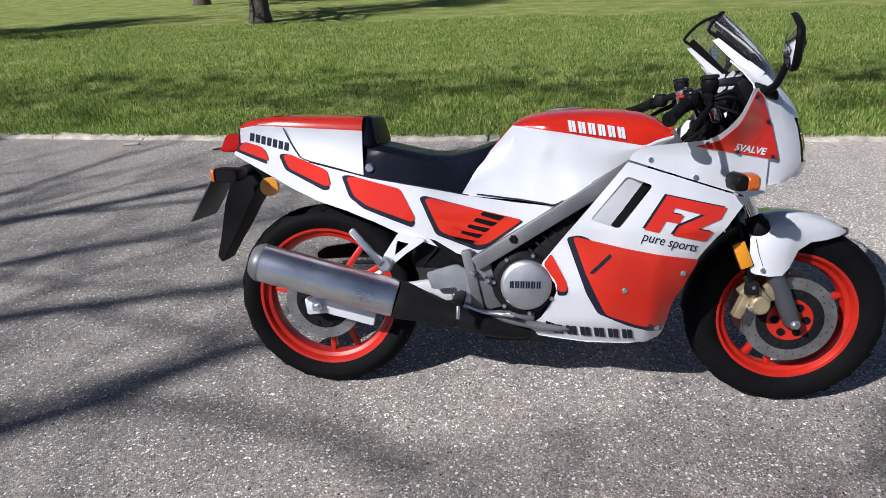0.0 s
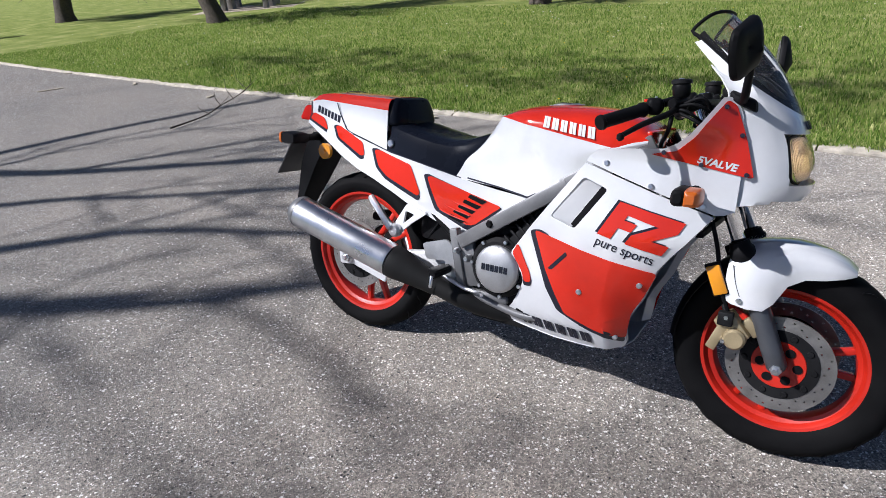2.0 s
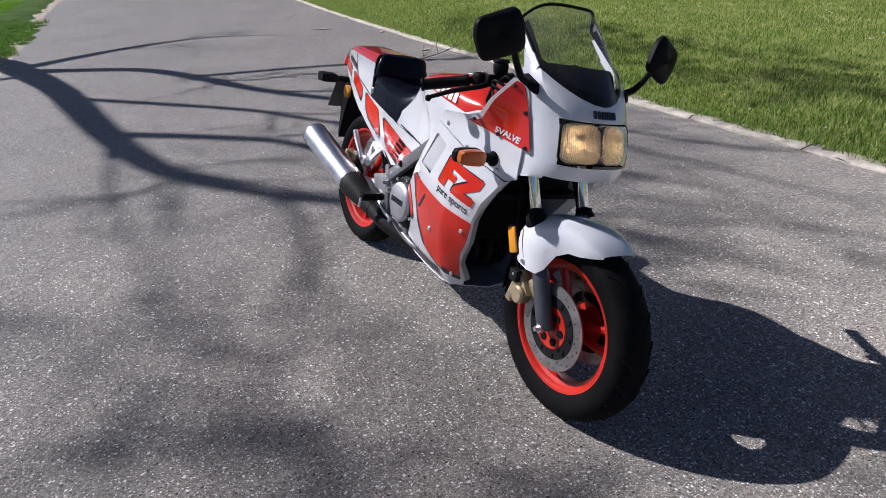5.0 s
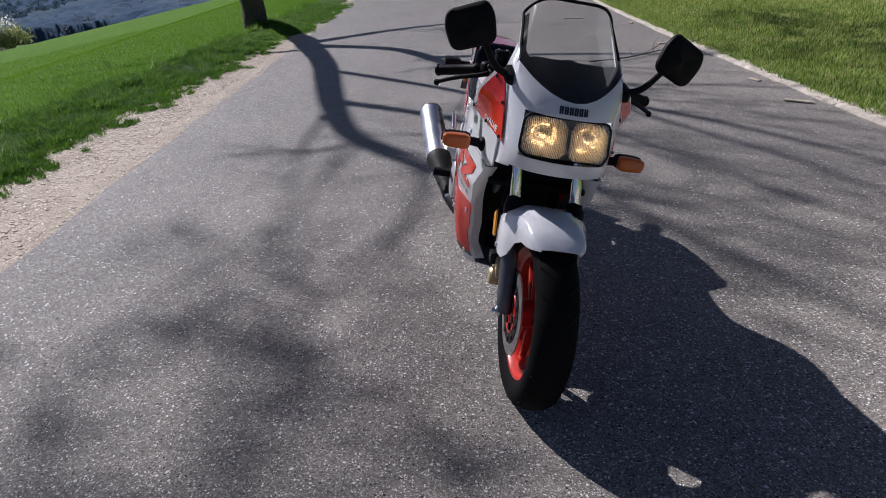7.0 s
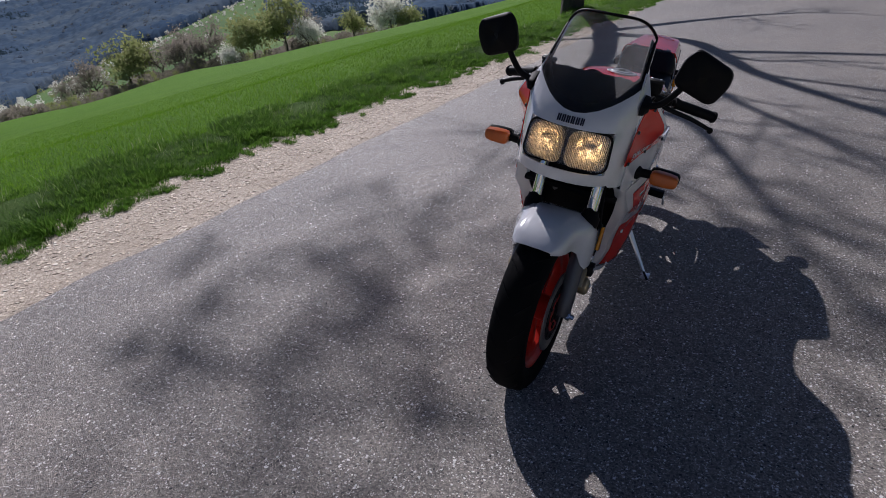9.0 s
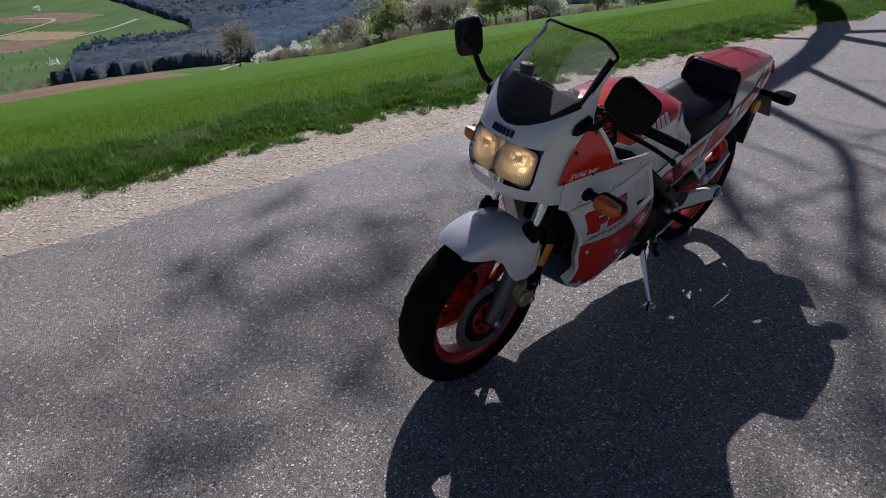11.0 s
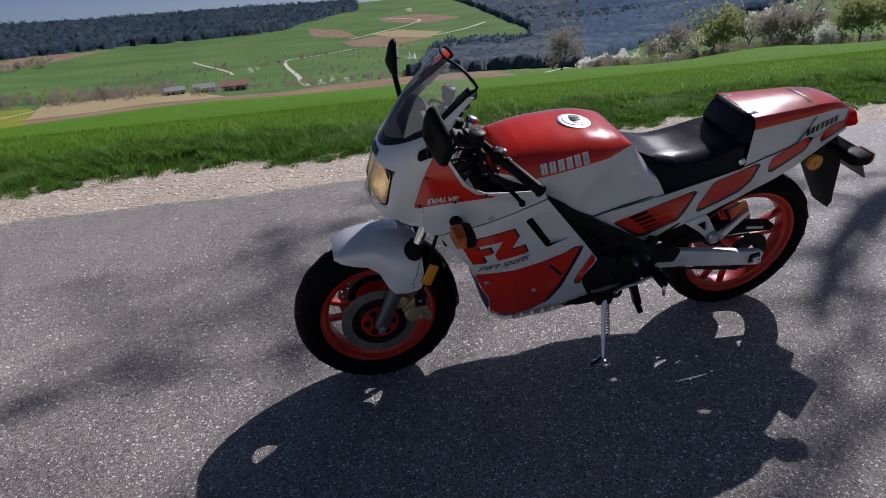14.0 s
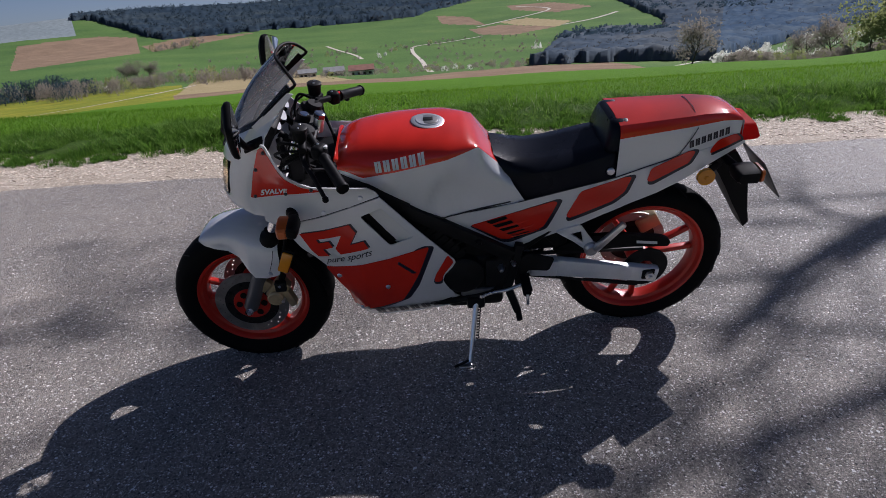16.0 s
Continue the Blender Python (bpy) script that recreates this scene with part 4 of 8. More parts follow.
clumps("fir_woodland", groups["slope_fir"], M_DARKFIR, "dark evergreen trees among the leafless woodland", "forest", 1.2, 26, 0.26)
orchard = []
for _ in range(300):
    az = rng.uniform(-112, -66)
    r = distance_at(az, rng.uniform(-8.2, -6.0))
    if zone(az, r) == 2:
        orchard.append((*polar(az, r), rng.uniform(0.7, 1.6)))
clumps("orchard_trees", orchard, M_TWIG, "scattered orchard trees on the green slope", "orchard", 0.9)
hedge = []
for az0, e0, az1, e1, n, lo, hi in ((-51, -7.4, -60, -7.3, 120, 2.2, 4.6), (-58, -7.6, -68, -7.4, 80, 2.4, 4.4), (-68, -7.6, -78, -7.9, 80, 2.4, 4.4), (-78, -8.2, -92, -8.5, 60, 1.0, 2.2), (-92, -8.5, -98, -8.4, 30, 1.0, 2.0), (-85, -6.5, -91, -6.2, 14, 1.4, 2.6), (-66, -4.9, -70, -4.8, 16, 4, 6), (-72, -6.6, -84, -6.4, 16, 1.4, 2.4)):
    for _ in range(n):
        t = rng.random()
        az, el = az0 + (az1 - az0) * t, e0 + (e1 - e0) * t + rng.gauss(0, 0.12)
        hedge.append((*polar(az, distance_at(az, el)), rng.uniform(lo, hi)))
clumps("hedgerow", hedge[::2], M_TWIG, "brown leafless hedgerow trees in the valley", "hedge", 0.9)
far_left = [h for h in hedge[1::2] if math.degrees(math.atan2(h[1], h[0])) > -61]
mild = [h for h in hedge[1::2] if math.degrees(math.atan2(h[1], h[0])) <= -61]
clumps("spring_hedgerow", mild[::2], M_SPRING, "hedgerow bushes coming into leaf", "hedge", 0.9)
clumps("budding_hedgerow", mild[1::2], M_TWIG, "pale budding hedgerow bushes", "hedge", 0.8)
clumps("dark_hedgerow", far_left, M_DARKFIR, "dark evergreen trees along the valley bottom", "hedge", 1.2)
scrub = []
for _ in range(260):
    az = rng.uniform(-136, -113)
    ridge = -7.9 + 0.29 * (-115 - az)
    scrub.append((*polar(az, distance_at(az, ridge - abs(rng.gauss(0, 0.7)))), rng.uniform(0.8, 2.0)))
for _ in range(300):
    az = rng.uniform(-147, -114)
    lush = max(0.0, noise.noise((az * 0.5, 0, 11.0)) + 0.25)
    scrub.insert(0, (*polar(az, rng.uniform(112, 138)), rng.uniform(0.5, 1.2) + 1.5 * lush * rng.random()))
clumps("scrub", scrub[:230], M_TWIG, "grey-brown scrub on the grassy ridge", "bushes", 0.8)
clumps("spring_scrub", scrub[230:310], M_SPRING, "bushes coming into leaf on the ridge", "bushes", 0.8)
pale = scrub[355:] + [(*polar(az, distance_at(az, el)), rr) for az, el, rr in ((-98.3, -3.2, 5.5), (-98.2, -7.2, 3.4), (-84.3, -7.0, 2.4), (-84.9, -6.9, 2.0), (-90, -8.6, 2.0), (-91, -8.5, 1.8), (-92.2, -8.6, 1.5), (-62.7, -7.5, 2.6), (-61.9, -7.6, 2.0), (-76, -7.6, 2.6), (-77.2, -7.8, 2.2), (-108.5, -6.3, 3))]
clumps("blossom_bushes", pale, M_BLOSSOM, "white flowering blackthorn bushes on the slope", "bushes", 0.8, 30, 0.35)
M_PALETRACK = plain("pale_track", (0.5, 0.46, 0.38), 0.95, var=0.2, scale=0.3)
for w, line in ((3.2, [(-93.5, -5.9), (-90.3, -6.2), (-87.6, -6.35), (-87.3, -6.8), (-88.1, -7.7), (-88.8, -8.6)]), (4.5, [(-93.0, -5.05), (-95.5, -4.65), (-99.2, -4.0), (-96.4, -3.7)]), (4.5, [(-100.4, -5.3), (-102.8, -4.9), (-104.8, -4.4)]), (3.0, [(-79.9, -5.8), (-82.1, -6.6), (-82.8, -7.0)]), (1.4, [(-53.0, -8.6), (-57, -8.55), (-60.7, -8.45), (-64.8, -8.2), (-68.5, -7.9)]), (1.6, [(-111.8, -8.55), (-110.6, -8.8), (-110.0, -8.95), (-110.8, -9.05)])):
    path = smooth_path([(*polar(az, distance_at(az, el)), 0) for az, el in line], 10)
    vs, fs = [], []
    for i, p in enumerate(path):
        d = (path[min(i + 1, len(path) - 1)] - path[max(i - 1, 0)]).normalized()
        for k in (-1, 1):
            q = p + Vector((-d.y, d.x, 0)) * w * 0.5 * k
            vs.append((q.x, q.y, ground_at(q.x, q.y) + 0.0004 * q.length))
        if i:
            o = 2 * i
            fs.append((o - 2, o - 1, o + 1, o))
    tagged(py_mesh("farm_track", vs, fs, M_PALETRACK), "pale gravel farm track winding through the fields", "track", kind="structure")

# nearer trees at the far edge of the field
for az, r, hgt, kind, seed in ((-145.9, 105, 1.35, "blossom", 3), (-136.7, 112, 1.9, "spring", 4), (-134.0, 116, 1.6, "spring", 6), (-130.2, 118, 1.7, "bare", 7), (-128.0, 122, 1.7, "bare", 12), (-126.2, 124, 1.5, "bare", 13), (-142.6, 112, 1.0, "spring", 14), (-138.5, 108, 1.0, "blossom", 16), (-111.3, 128, 1.8, "bare", 17), (-123.8, 122, 1.9, "spring", 18), (-121.3, 126, 1.5, "bare", 19), (-119.8, 130, 1.2, "bare", 20), (-147.5, 103, 0.9, "spring", 22), (-139.5, 115, 1.5, "bare", 23), (-132.2, 110, 0.7, "blossom", 24)):
    x, y = polar(az, r)
    mats = {"blossom": (M_BLOSSOM, 0.3, "white blossoming tree at the field edge"), "spring": (M_SPRING, 0.28, "tree coming into pale green leaf"), "bare": (M_TWIG, 0.2, "bare brown tree at the field edge")}[kind]
    tree("field_tree", (x, y, land(x, y)), hgt * 2.0, 0.16, seed, 3, (0, 0, 1), 0.12, mats[2], mats[0], mats[1] * hgt * 0.5)

for az, hgt, seed in ((-63.7, 2.4, 31), (-64.5, 3.0, 32), (-65.2, 2.8, 33)):
    x, y = polar(az, distance_at(az, -6.95))
    tree("meadow_tree", (x, y, ground_at(x, y)), hgt * 1.7, 0.3, seed, 3, (0, 0, 1), 0.12, "brown budding tree standing on the valley meadow", M_TWIG, 0.11 * hgt)


def farm(az, r, ln, w, h, turn, wall, roof):
    x, y = polar(az, r)
    root = new("farm_building")
    root.matrix_world = pose(x, y, land(x, y) - 0.4, 0, 0, turn)
    tagged(root, "long low farm building with a pitched roof", "building", "farm buildings in the valley")
    to_ob("wall", slab((-ln / 2, -w / 2, 0), (ln / 2, w / 2, h), 0.05), wall, root)
    bm = bmesh.new()
    a = [bm.verts.new((sx * (ln / 2 + 0.5), sy * (w / 2 + 0.6), h - 0.1 if sy else h + w * 0.28)) for sx in (-1, 1) for sy in (-1, 0, 1)]
    for q in ((0, 3, 4, 1), (1, 4, 5, 2)):
        bm.faces.new([a[i] for i in q])
    out = bmesh.ops.extrude_face_region(bm, geom=bm.faces[:], use_keep_orig=True)
    for v in [k for k in out["geom"] if isinstance(k, bmesh.types.BMVert)]:
        v.co.z += 0.35
    bmesh.ops.recalc_face_normals(bm, faces=bm.faces)
    to_ob("roof", bm, roof, root)
    for i in range(4):
        fx = -ln * 0.36 + i * ln * 0.24
        to_ob("window", slab((fx - 0.6, w / 2 - 0.05, h * 0.35), (fx + 0.6, w / 2 + 0.06, h * 0.75), 0.02), M_PLANK, root)


M_WALL = plain("farm_wall", (0.68, 0.65, 0.6), 0.9, var=0.2, scale=0.3)
M_ROOFRED = plain("roof_tile", (0.3, 0.14, 0.1), 0.85, var=0.3, scale=0.5)
M_ROOFGREY = plain("roof_sheet", (0.3, 0.3, 0.3), 0.8, var=0.3, scale=0.5)
farm(-82.6, 300, 11, 6.5, 2.8, 8, M_WALL, M_ROOFRED)
farm(-80.2, 305, 9, 6, 2.4, 10, M_WALL, M_ROOFGREY)
farm(-77.9, 308, 8, 5, 2.2, 12, M_WALL, M_ROOFGREY)

# ---- motorcycle: paints ----
M_WHITE = plain("white_paint", (0.745, 0.75, 0.765), 0.12, coat=1.0, var=0.05)
M_RED = plain("red_paint", (0.66, 0.026, 0.01), 0.16, coat=0.55, var=0.08, spec=0.4)
M_WHEELRED = plain("wheel_red", (0.5, 0.018, 0.007), 0.36, coat=0.2, var=0.12, scale=14)
M_RUBBER = plain("tyre_rubber", (0.007, 0.007, 0.0075), 0.7, spec=0.06, var=0.3, scale=20, bump_s=0.3)
M_BLACK = plain("black_plastic", (0.008, 0.008, 0.009), 0.5, var=0.25, spec=0.08)
M_SATIN = plain("black_engine_paint", (0.012, 0.012, 0.013), 0.5, spec=0.14, var=0.4, scale=16, bump_s=0.2, bump_scale=180)
M_SEAT = plain("seat_vinyl", (0.009, 0.011, 0.018), 0.27, spec=0.1, var=0.2, bump_s=0.3, bump_scale=500, bump_d=0.0008)
M_STEEL = plain("brushed_steel", (0.8, 0.81, 0.84), 0.28, metal=1.0, var=0.15, scale=11)
M_CHROME = plain("chrome", (0.75, 0.76, 0.78), 0.09, metal=1.0, var=0.06)
M_ALU = plain("silver_aluminium", (0.6, 0.6, 0.61), 0.4, metal=0.85, var=0.2, scale=14)
M_SILVER = plain("silver_swingarm", (0.78, 0.78, 0.79), 0.38, metal=0.15, var=0.12, scale=12)
M_GREY = plain("grey_frame_paint", (0.2, 0.2, 0.205), 0.42, metal=0.4, var=0.2, scale=12)
M_FORK = plain("fork_grey", (0.11, 0.115, 0.128), 0.38, metal=0.5, var=0.15)
M_TRIM = plain("grey_vinyl_piping", (0.07, 0.073, 0.08), 0.5, var=0.15)
M_STRIPE = plain("dark_stripe", (0.012, 0.013, 0.026), 0.3, coat=0.3, var=0.1)
M_GOLD = plain("caliper_gold", (0.5, 0.4, 0.24), 0.42, metal=0.6, var=0.2, scale=20)
M_DISC = plain("disc_steel", (0.33, 0.315, 0.3), 0.4, metal=0.8, var=0.3, scale=18)
M_AMBER = plain("amber_lens", (0.55, 0.12, 0.012), 0.3, coat=0.15, var=0.15, scale=40)
M_YELLOW = plain("amber_reflector", (0.72, 0.28, 0.012), 0.2, coat=0.4, var=0.1)
M_TAILRED = blade_mat("tail_lens", [(0.62, 0.015, 0.012), (0.7, 0.025, 0.02)])
M_DIAL = plain("dial_face", (0.5, 0.5, 0.52), 0.3, var=0.2)
M_SILVERTXT = plain("badge_white", (0.72, 0.72, 0.72), 0.35, var=0.1)
M_PLATE = plain("plate_back", (0.1, 0.1, 0.1), 0.5, metal=0.3, var=0.2)
M_RUST = plain("pipe_black", (0.011, 0.011, 0.011), 0.6, spec=0.25, var=0.3, scale=24)


def clear_mat(name, tint, gloss=0.12, ior=1.16, scatter=0.0):
    """Thin clear plastic: lets light through, shines at its face."""
    m = bpy.data.materials.new(name)
    m.use_nodes = True
    nt = m.node_tree
    nt.nodes.remove(nt.nodes["Principled BSDF"])
    tr = nt.nodes.new("ShaderNodeBsdfTransparent")
    tr.inputs["Color"].default_value = (*tint, 1)
    gl = nt.nodes.new("ShaderNodeBsdfGlossy")
    gl.inputs["Roughness"].default_value = 0.06
    gl.inputs["Color"].default_value = (0.9, 0.9, 0.9, 1)
    fr = nt.nodes.new("ShaderNodeFresnel")
    fr.inputs["IOR"].default_value = ior
    haze = nt.nodes.new("ShaderNodeBsdfDiffuse")
    haze.inputs["Color"].default_value = (0.6, 0.6, 0.6, 1)
    mh = nt.nodes.new("ShaderNodeMixShader")
    mh.inputs[0].default_value = gloss
    nt.links.new(tr.outputs[0], mh.inputs[1])
    worn = nt.nodes.new("ShaderNodeBsdfTranslucent")
    worn.inputs["Color"].default_value = (0.85, 0.87, 0.88, 1)
    both = nt.nodes.new("ShaderNodeMixShader")
    both.inputs[0].default_value = scatter
    nt.links.new(haze.outputs[0], both.inputs[1])
    nt.links.new(worn.outputs[0], both.inputs[2])
    nt.links.new(both.outputs[0], mh.inputs[2])
    mx = nt.nodes.new("ShaderNodeMixShader")
    nt.links.new(fr.outputs[0], mx.inputs[0])
    nt.links.new(mh.outputs[0], mx.inputs[1])
    nt.links.new(gl.outputs[0], mx.inputs[2])
    nt.links.new(mx.outputs[0], nt.nodes["Material Output"].inputs["Surface"])
    return m


M_SCREEN = clear_mat("screen_clear", (0.84, 0.855, 0.845), 0.12, 1.3, 0.75)


def lens_mat():
    """Fluted headlight glass, partly scattering the lamp's own light."""
    m = clear_mat("fluted_glass", (0.97, 0.95, 0.9), 0.13)
    nt = m.node_tree
    vec = nt.nodes.new("ShaderNodeTexCoord").outputs["Object"]
    w = nt.nodes.new("ShaderNodeTexWave")
    w.bands_direction = "Y"
    w.inputs["Scale"].default_value = 62
    w.inputs["Distortion"].default_value = 0.3
    nt.links.new(vec, w.inputs["Vector"])
    bp = nt.nodes.new("ShaderNodeBump")
    bp.inputs["Strength"].default_value, bp.inputs["Distance"].default_value = 0.8, 0.004
    nt.links.new(w.outputs["Fac"], bp.inputs["Height"])
    gl = next(n for n in nt.nodes if n.type == "BSDF_GLOSSY")
    nt.links.new(bp.outputs["Normal"], gl.inputs["Normal"])
    glow = nt.nodes.new("ShaderNodeBsdfTranslucent")
    glow.inputs["Color"].default_value = (0.95, 0.92, 0.85, 1)
    amount = nt.nodes.new("ShaderNodeMapRange")
    amount.inputs["To Min"].default_value, amount.inputs["To Max"].default_value = 0.0, 0.42
    nt.links.new(w.outputs["Fac"], amount.inputs["Value"])
    out = nt.nodes["Material Output"]
    body = out.inputs["Surface"].links[0].from_socket
    mx = nt.nodes.new("ShaderNodeMixShader")
    nt.links.new(amount.outputs["Result"], mx.inputs[0])
    nt.links.new(body, mx.inputs[1])
    nt.links.new(glow.outputs[0], mx.inputs[2])
    nt.links.new(mx.outputs[0], out.inputs["Surface"])
    return m


def bulb_mat():
    """The lit bulb."""
    m, nt, b, vec = base_mat("lit_bulb", 0.3)
    b.inputs["Base Color"].default_value = (0.8, 0.7, 0.5, 1)
    b.inputs["Emission Color"].default_value = (1.0, 0.68, 0.36, 1)
    b.inputs["Emission Strength"].default_value = 10.0
    return m


M_COVER = clear_mat("clear_glass", (0.95, 0.95, 0.94), 0.03, 1.45)
M_LENS = lens_mat()
M_BULB = bulb_mat()


def reflector_mat():
    """Polished lamp reflector with pressed facets."""
    m, nt, b, vec = base_mat("lamp_reflector", 0.2, 1.0)
    b.inputs["Base Color"].default_value = (0.9, 0.86, 0.78, 1)
    v = noise_out(nt, vec, 70, kind="voronoi")
    bump(nt, b, v.outputs["Distance"], 0.35, 0.005)
    return m


M_REFLECT = reflector_mat()


# ---- motorcycle: shaping tools ----
def lerp_tab(tab, v):
    """Smooth reading between the rows of a small table."""
    if v <= tab[0][0]:
        return tab[0][1]
    for (a, p), (c, q) in zip(tab, tab[1:]):
        if v <= c:
            t = (v - a) / (c - a)
            return p + (q - p) * t
    return tab[-1][1]


def lathe(profile, segs=72, at=(0, 0, 0), closed=True):
    """A ring of revolution about the sideways axis from (radius, offset) pairs."""
    bm = bmesh.new()
    rings = []
    for i in range(segs):
        a = 2 * math.pi * i / segs
        rings.append([bm.verts.new((at[0] + r * math.cos(a), at[1] + w, at[2] + r * math.sin(a))) for r, w in profile])
    n = len(profile)
    for i in range(segs):
        p, q = rings[i], rings[(i + 1) % segs]
        for j in range(n if closed else n - 1):
            k = (j + 1) % n
            bm.faces.new((p[j], q[j], q[k], p[k]))
    bmesh.ops.remove_doubles(bm, verts=bm.verts, dist=1e-6)
    bmesh.ops.recalc_face_normals(bm, faces=bm.faces)
    return bm


def turned(profile, a, c, segs=24):
    """A turned solid from a to c; profile of (share of the length, radius)."""
    a, c = Vector(a), Vector(c)
    q = (c - a).to_track_quat("Z", "Y").to_matrix()
    bm = bmesh.new()
    rings = []
    for t, r in profile:
        rings.append([bm.verts.new(a + (c - a) * t + q @ Vector((r * math.cos(2 * math.pi * i / segs), r * math.sin(2 * math.pi * i / segs), 0))) for i in range(segs)])
    for p, n in zip(rings, rings[1:]):
        for i in range(segs):
            k = (i + 1) % segs
            bm.faces.new((p[i], p[k], n[k], n[i]))
    bm.faces.new(rings[0][::-1])
    bm.faces.new(rings[-1])
    bmesh.ops.recalc_face_normals(bm, faces=bm.faces)
    return bm


def rod(a, c, r, segs=20):
    e = min(0.2, r * 0.25 / max(1e-4, (Vector(c) - Vector(a)).length))
    return turned([(0, r * 0.8), (e, r), (1 - e, r), (1, r * 0.8)], a, c, segs)


def tube(pts, r, segs=10, n=6):
    """A bent pipe, hose or cable through points; r a number or one radius for each end."""
    path = smooth_path(pts, n)
    bm = bmesh.new()
    rings = []
    for i, p in enumerate(path):
        d = (path[min(i + 1, len(path) - 1)] - path[max(i - 1, 0)]).normalized()
        s = d.orthogonal().normalized() if i == 0 else (s - d * s.dot(d)).normalized()
        u = d.cross(s)
        rr = r if isinstance(r, (int, float)) else r[0] + (r[1] - r[0]) * i / (len(path) - 1)
        rings.append([bm.verts.new(p + (s * math.cos(2 * math.pi * k / segs) + u * math.sin(2 * math.pi * k / segs)) * rr) for k in range(segs)])
    for p, q in zip(rings, rings[1:]):
        for k in range(segs):
            j = (k + 1) % segs
            bm.faces.new((p[k], p[j], q[j], q[k]))
    bm.faces.new(rings[0][::-1])
    bm.faces.new(rings[-1])
    bmesh.ops.recalc_face_normals(bm, faces=bm.faces)
    return bm


def block(lo, hi, bev=0.006, m=None, segs=2):
    """A block with rounded edges between two corners."""
    bm = bmesh.new()
    bmesh.ops.create_cube(bm, size=1)
    for v in bm.verts:
        v.co = Vector([lo[i] + (hi[i] - lo[i]) * (v.co[i] + 0.5) for i in range(3)])
    if bev:
        bmesh.ops.bevel(bm, geom=bm.edges[:], offset=bev, segments=segs, affect="EDGES", profile=0.5)
    if m is not None:
        bm.transform(m)
    return bm


def beam(a, c, w, h, bev=0.005, w2=None, h2=None):
    """A rounded bar from a to c, w wide sideways and h deep."""
    a, c = Vector(a), Vector(c)
    d = (c - a).normalized()
    s = Vector((0, 1, 0))
    s = (s - d * s.dot(d)).normalized()
    u = d.cross(s)
    bm = bmesh.new()
    rows = []
    for p, ww, hh in ((a, w, h), (c, w2 or w, h2 or h)):
        rows.append([bm.verts.new(p + s * ww / 2 * i + u * hh / 2 * j) for i, j in ((-1, -1), (1, -1), (1, 1), (-1, 1))])
    for k in range(4):
        j = (k + 1) % 4
        bm.faces.new((rows[0][k], rows[0][j], rows[1][j], rows[1][k]))
    bm.faces.new(rows[0][::-1])
    bm.faces.new(rows[1])
    bmesh.ops.recalc_face_normals(bm, faces=bm.faces)
    if bev:
        bmesh.ops.bevel(bm, geom=bm.edges[:], offset=bev, segments=2, affect="EDGES", profile=0.5)
    return bm


def loft(rings, closed=False, caps=True):
    """Skin over rings of equal point counts."""
    bm = bmesh.new()
    rows = [[bm.verts.new(p) for p in ring] for ring in rings]
    n = len(rings[0])
    for p, q in zip(rows, rows[1:]):
        for k in range(n if closed else n - 1):
            j = (k + 1) % n
            bm.faces.new((p[k], p[j], q[j], q[k]))
    if caps and closed:
        bm.faces.new(rows[0][::-1])
        bm.faces.new(rows[-1])
    bmesh.ops.recalc_face_normals(bm, faces=bm.faces)
    return bm


def thicken(bm, t):
    bmesh.ops.recalc_face_normals(bm, faces=bm.faces)
    bm.normal_update()
    inward = {v: v.normal.copy() for v in bm.verts}
    out = bmesh.ops.duplicate(bm, geom=bm.verts[:] + bm.edges[:] + bm.faces[:])
    rim = [e for e in bm.edges if e.is_boundary and e in out["edge_map"]]
    vm = {v: out["vert_map"][v] for v in inward}
    for v, nv in vm.items():
        nv.co = v.co - inward[v] * t
    for e in rim:
        p, q = e.verts
        if p in vm and q in vm:
            bm.faces.new((p, q, vm[q], vm[p]))
    bmesh.ops.recalc_face_normals(bm, faces=bm.faces)
    return bm


def rounded(poly, r, n=4):
    """The outline with its corners rounded off."""
    out = []
    k = len(poly)
    for i in range(k):
        p, a, c = Vector(poly[i]), Vector(poly[i - 1]), Vector(poly[(i + 1) % k])
        la, lc = (a - p).length, (c - p).length
        rr = min(r, la * 0.45, lc * 0.45)
        s, e = p + (a - p) / la * rr, p + (c - p) / lc * rr
        for q in range(n + 1):
            t = q / n
            out.append(tuple(s * (1 - t) ** 2 + p * 2 * t * (1 - t) + e * t * t))
    return out


WX = [(-0.13, 0.165), (-0.03, 0.2), (0.1, 0.226), (0.2, 0.236), (0.3, 0.238), (0.4, 0.232), (0.47, 0.216), (0.53, 0.197), (0.6, 0.181), (0.64, 0.170), (0.70, 0.14)]
WZ = [(0.2, 0.52), (0.24, 0.66), (0.3, 0.80), (0.4, 0.90), (0.5, 0.955), (0.6, 1.0), (0.8, 1.0), (0.9, 0.98), (1.0, 0.93), (1.12, 0.84)]
WT = [(-1.1, 0.062), (-1.0, 0.082), (-0.85, 0.106), (-0.6, 0.132), (-0.4, 0.146), (-0.2, 0.156), (0.02, 0.168)]


def wid(x, z):
    """Half width of the fairing at a place of its side view."""
    return lerp_tab(WX, x) * lerp_tab(WZ, z) - 2.2 * max(0, x - 0.3) * max(0, 0.6 - z) + 0.05 * sstep(0.81, 0.93, z) * sstep(0.60, 0.48, x)


def wtail(x, z):
    """Half width of the tail and side covers."""
    return lerp_tab(WT, x) - 0.02 * max(0, 0.62 - z) / 0.12


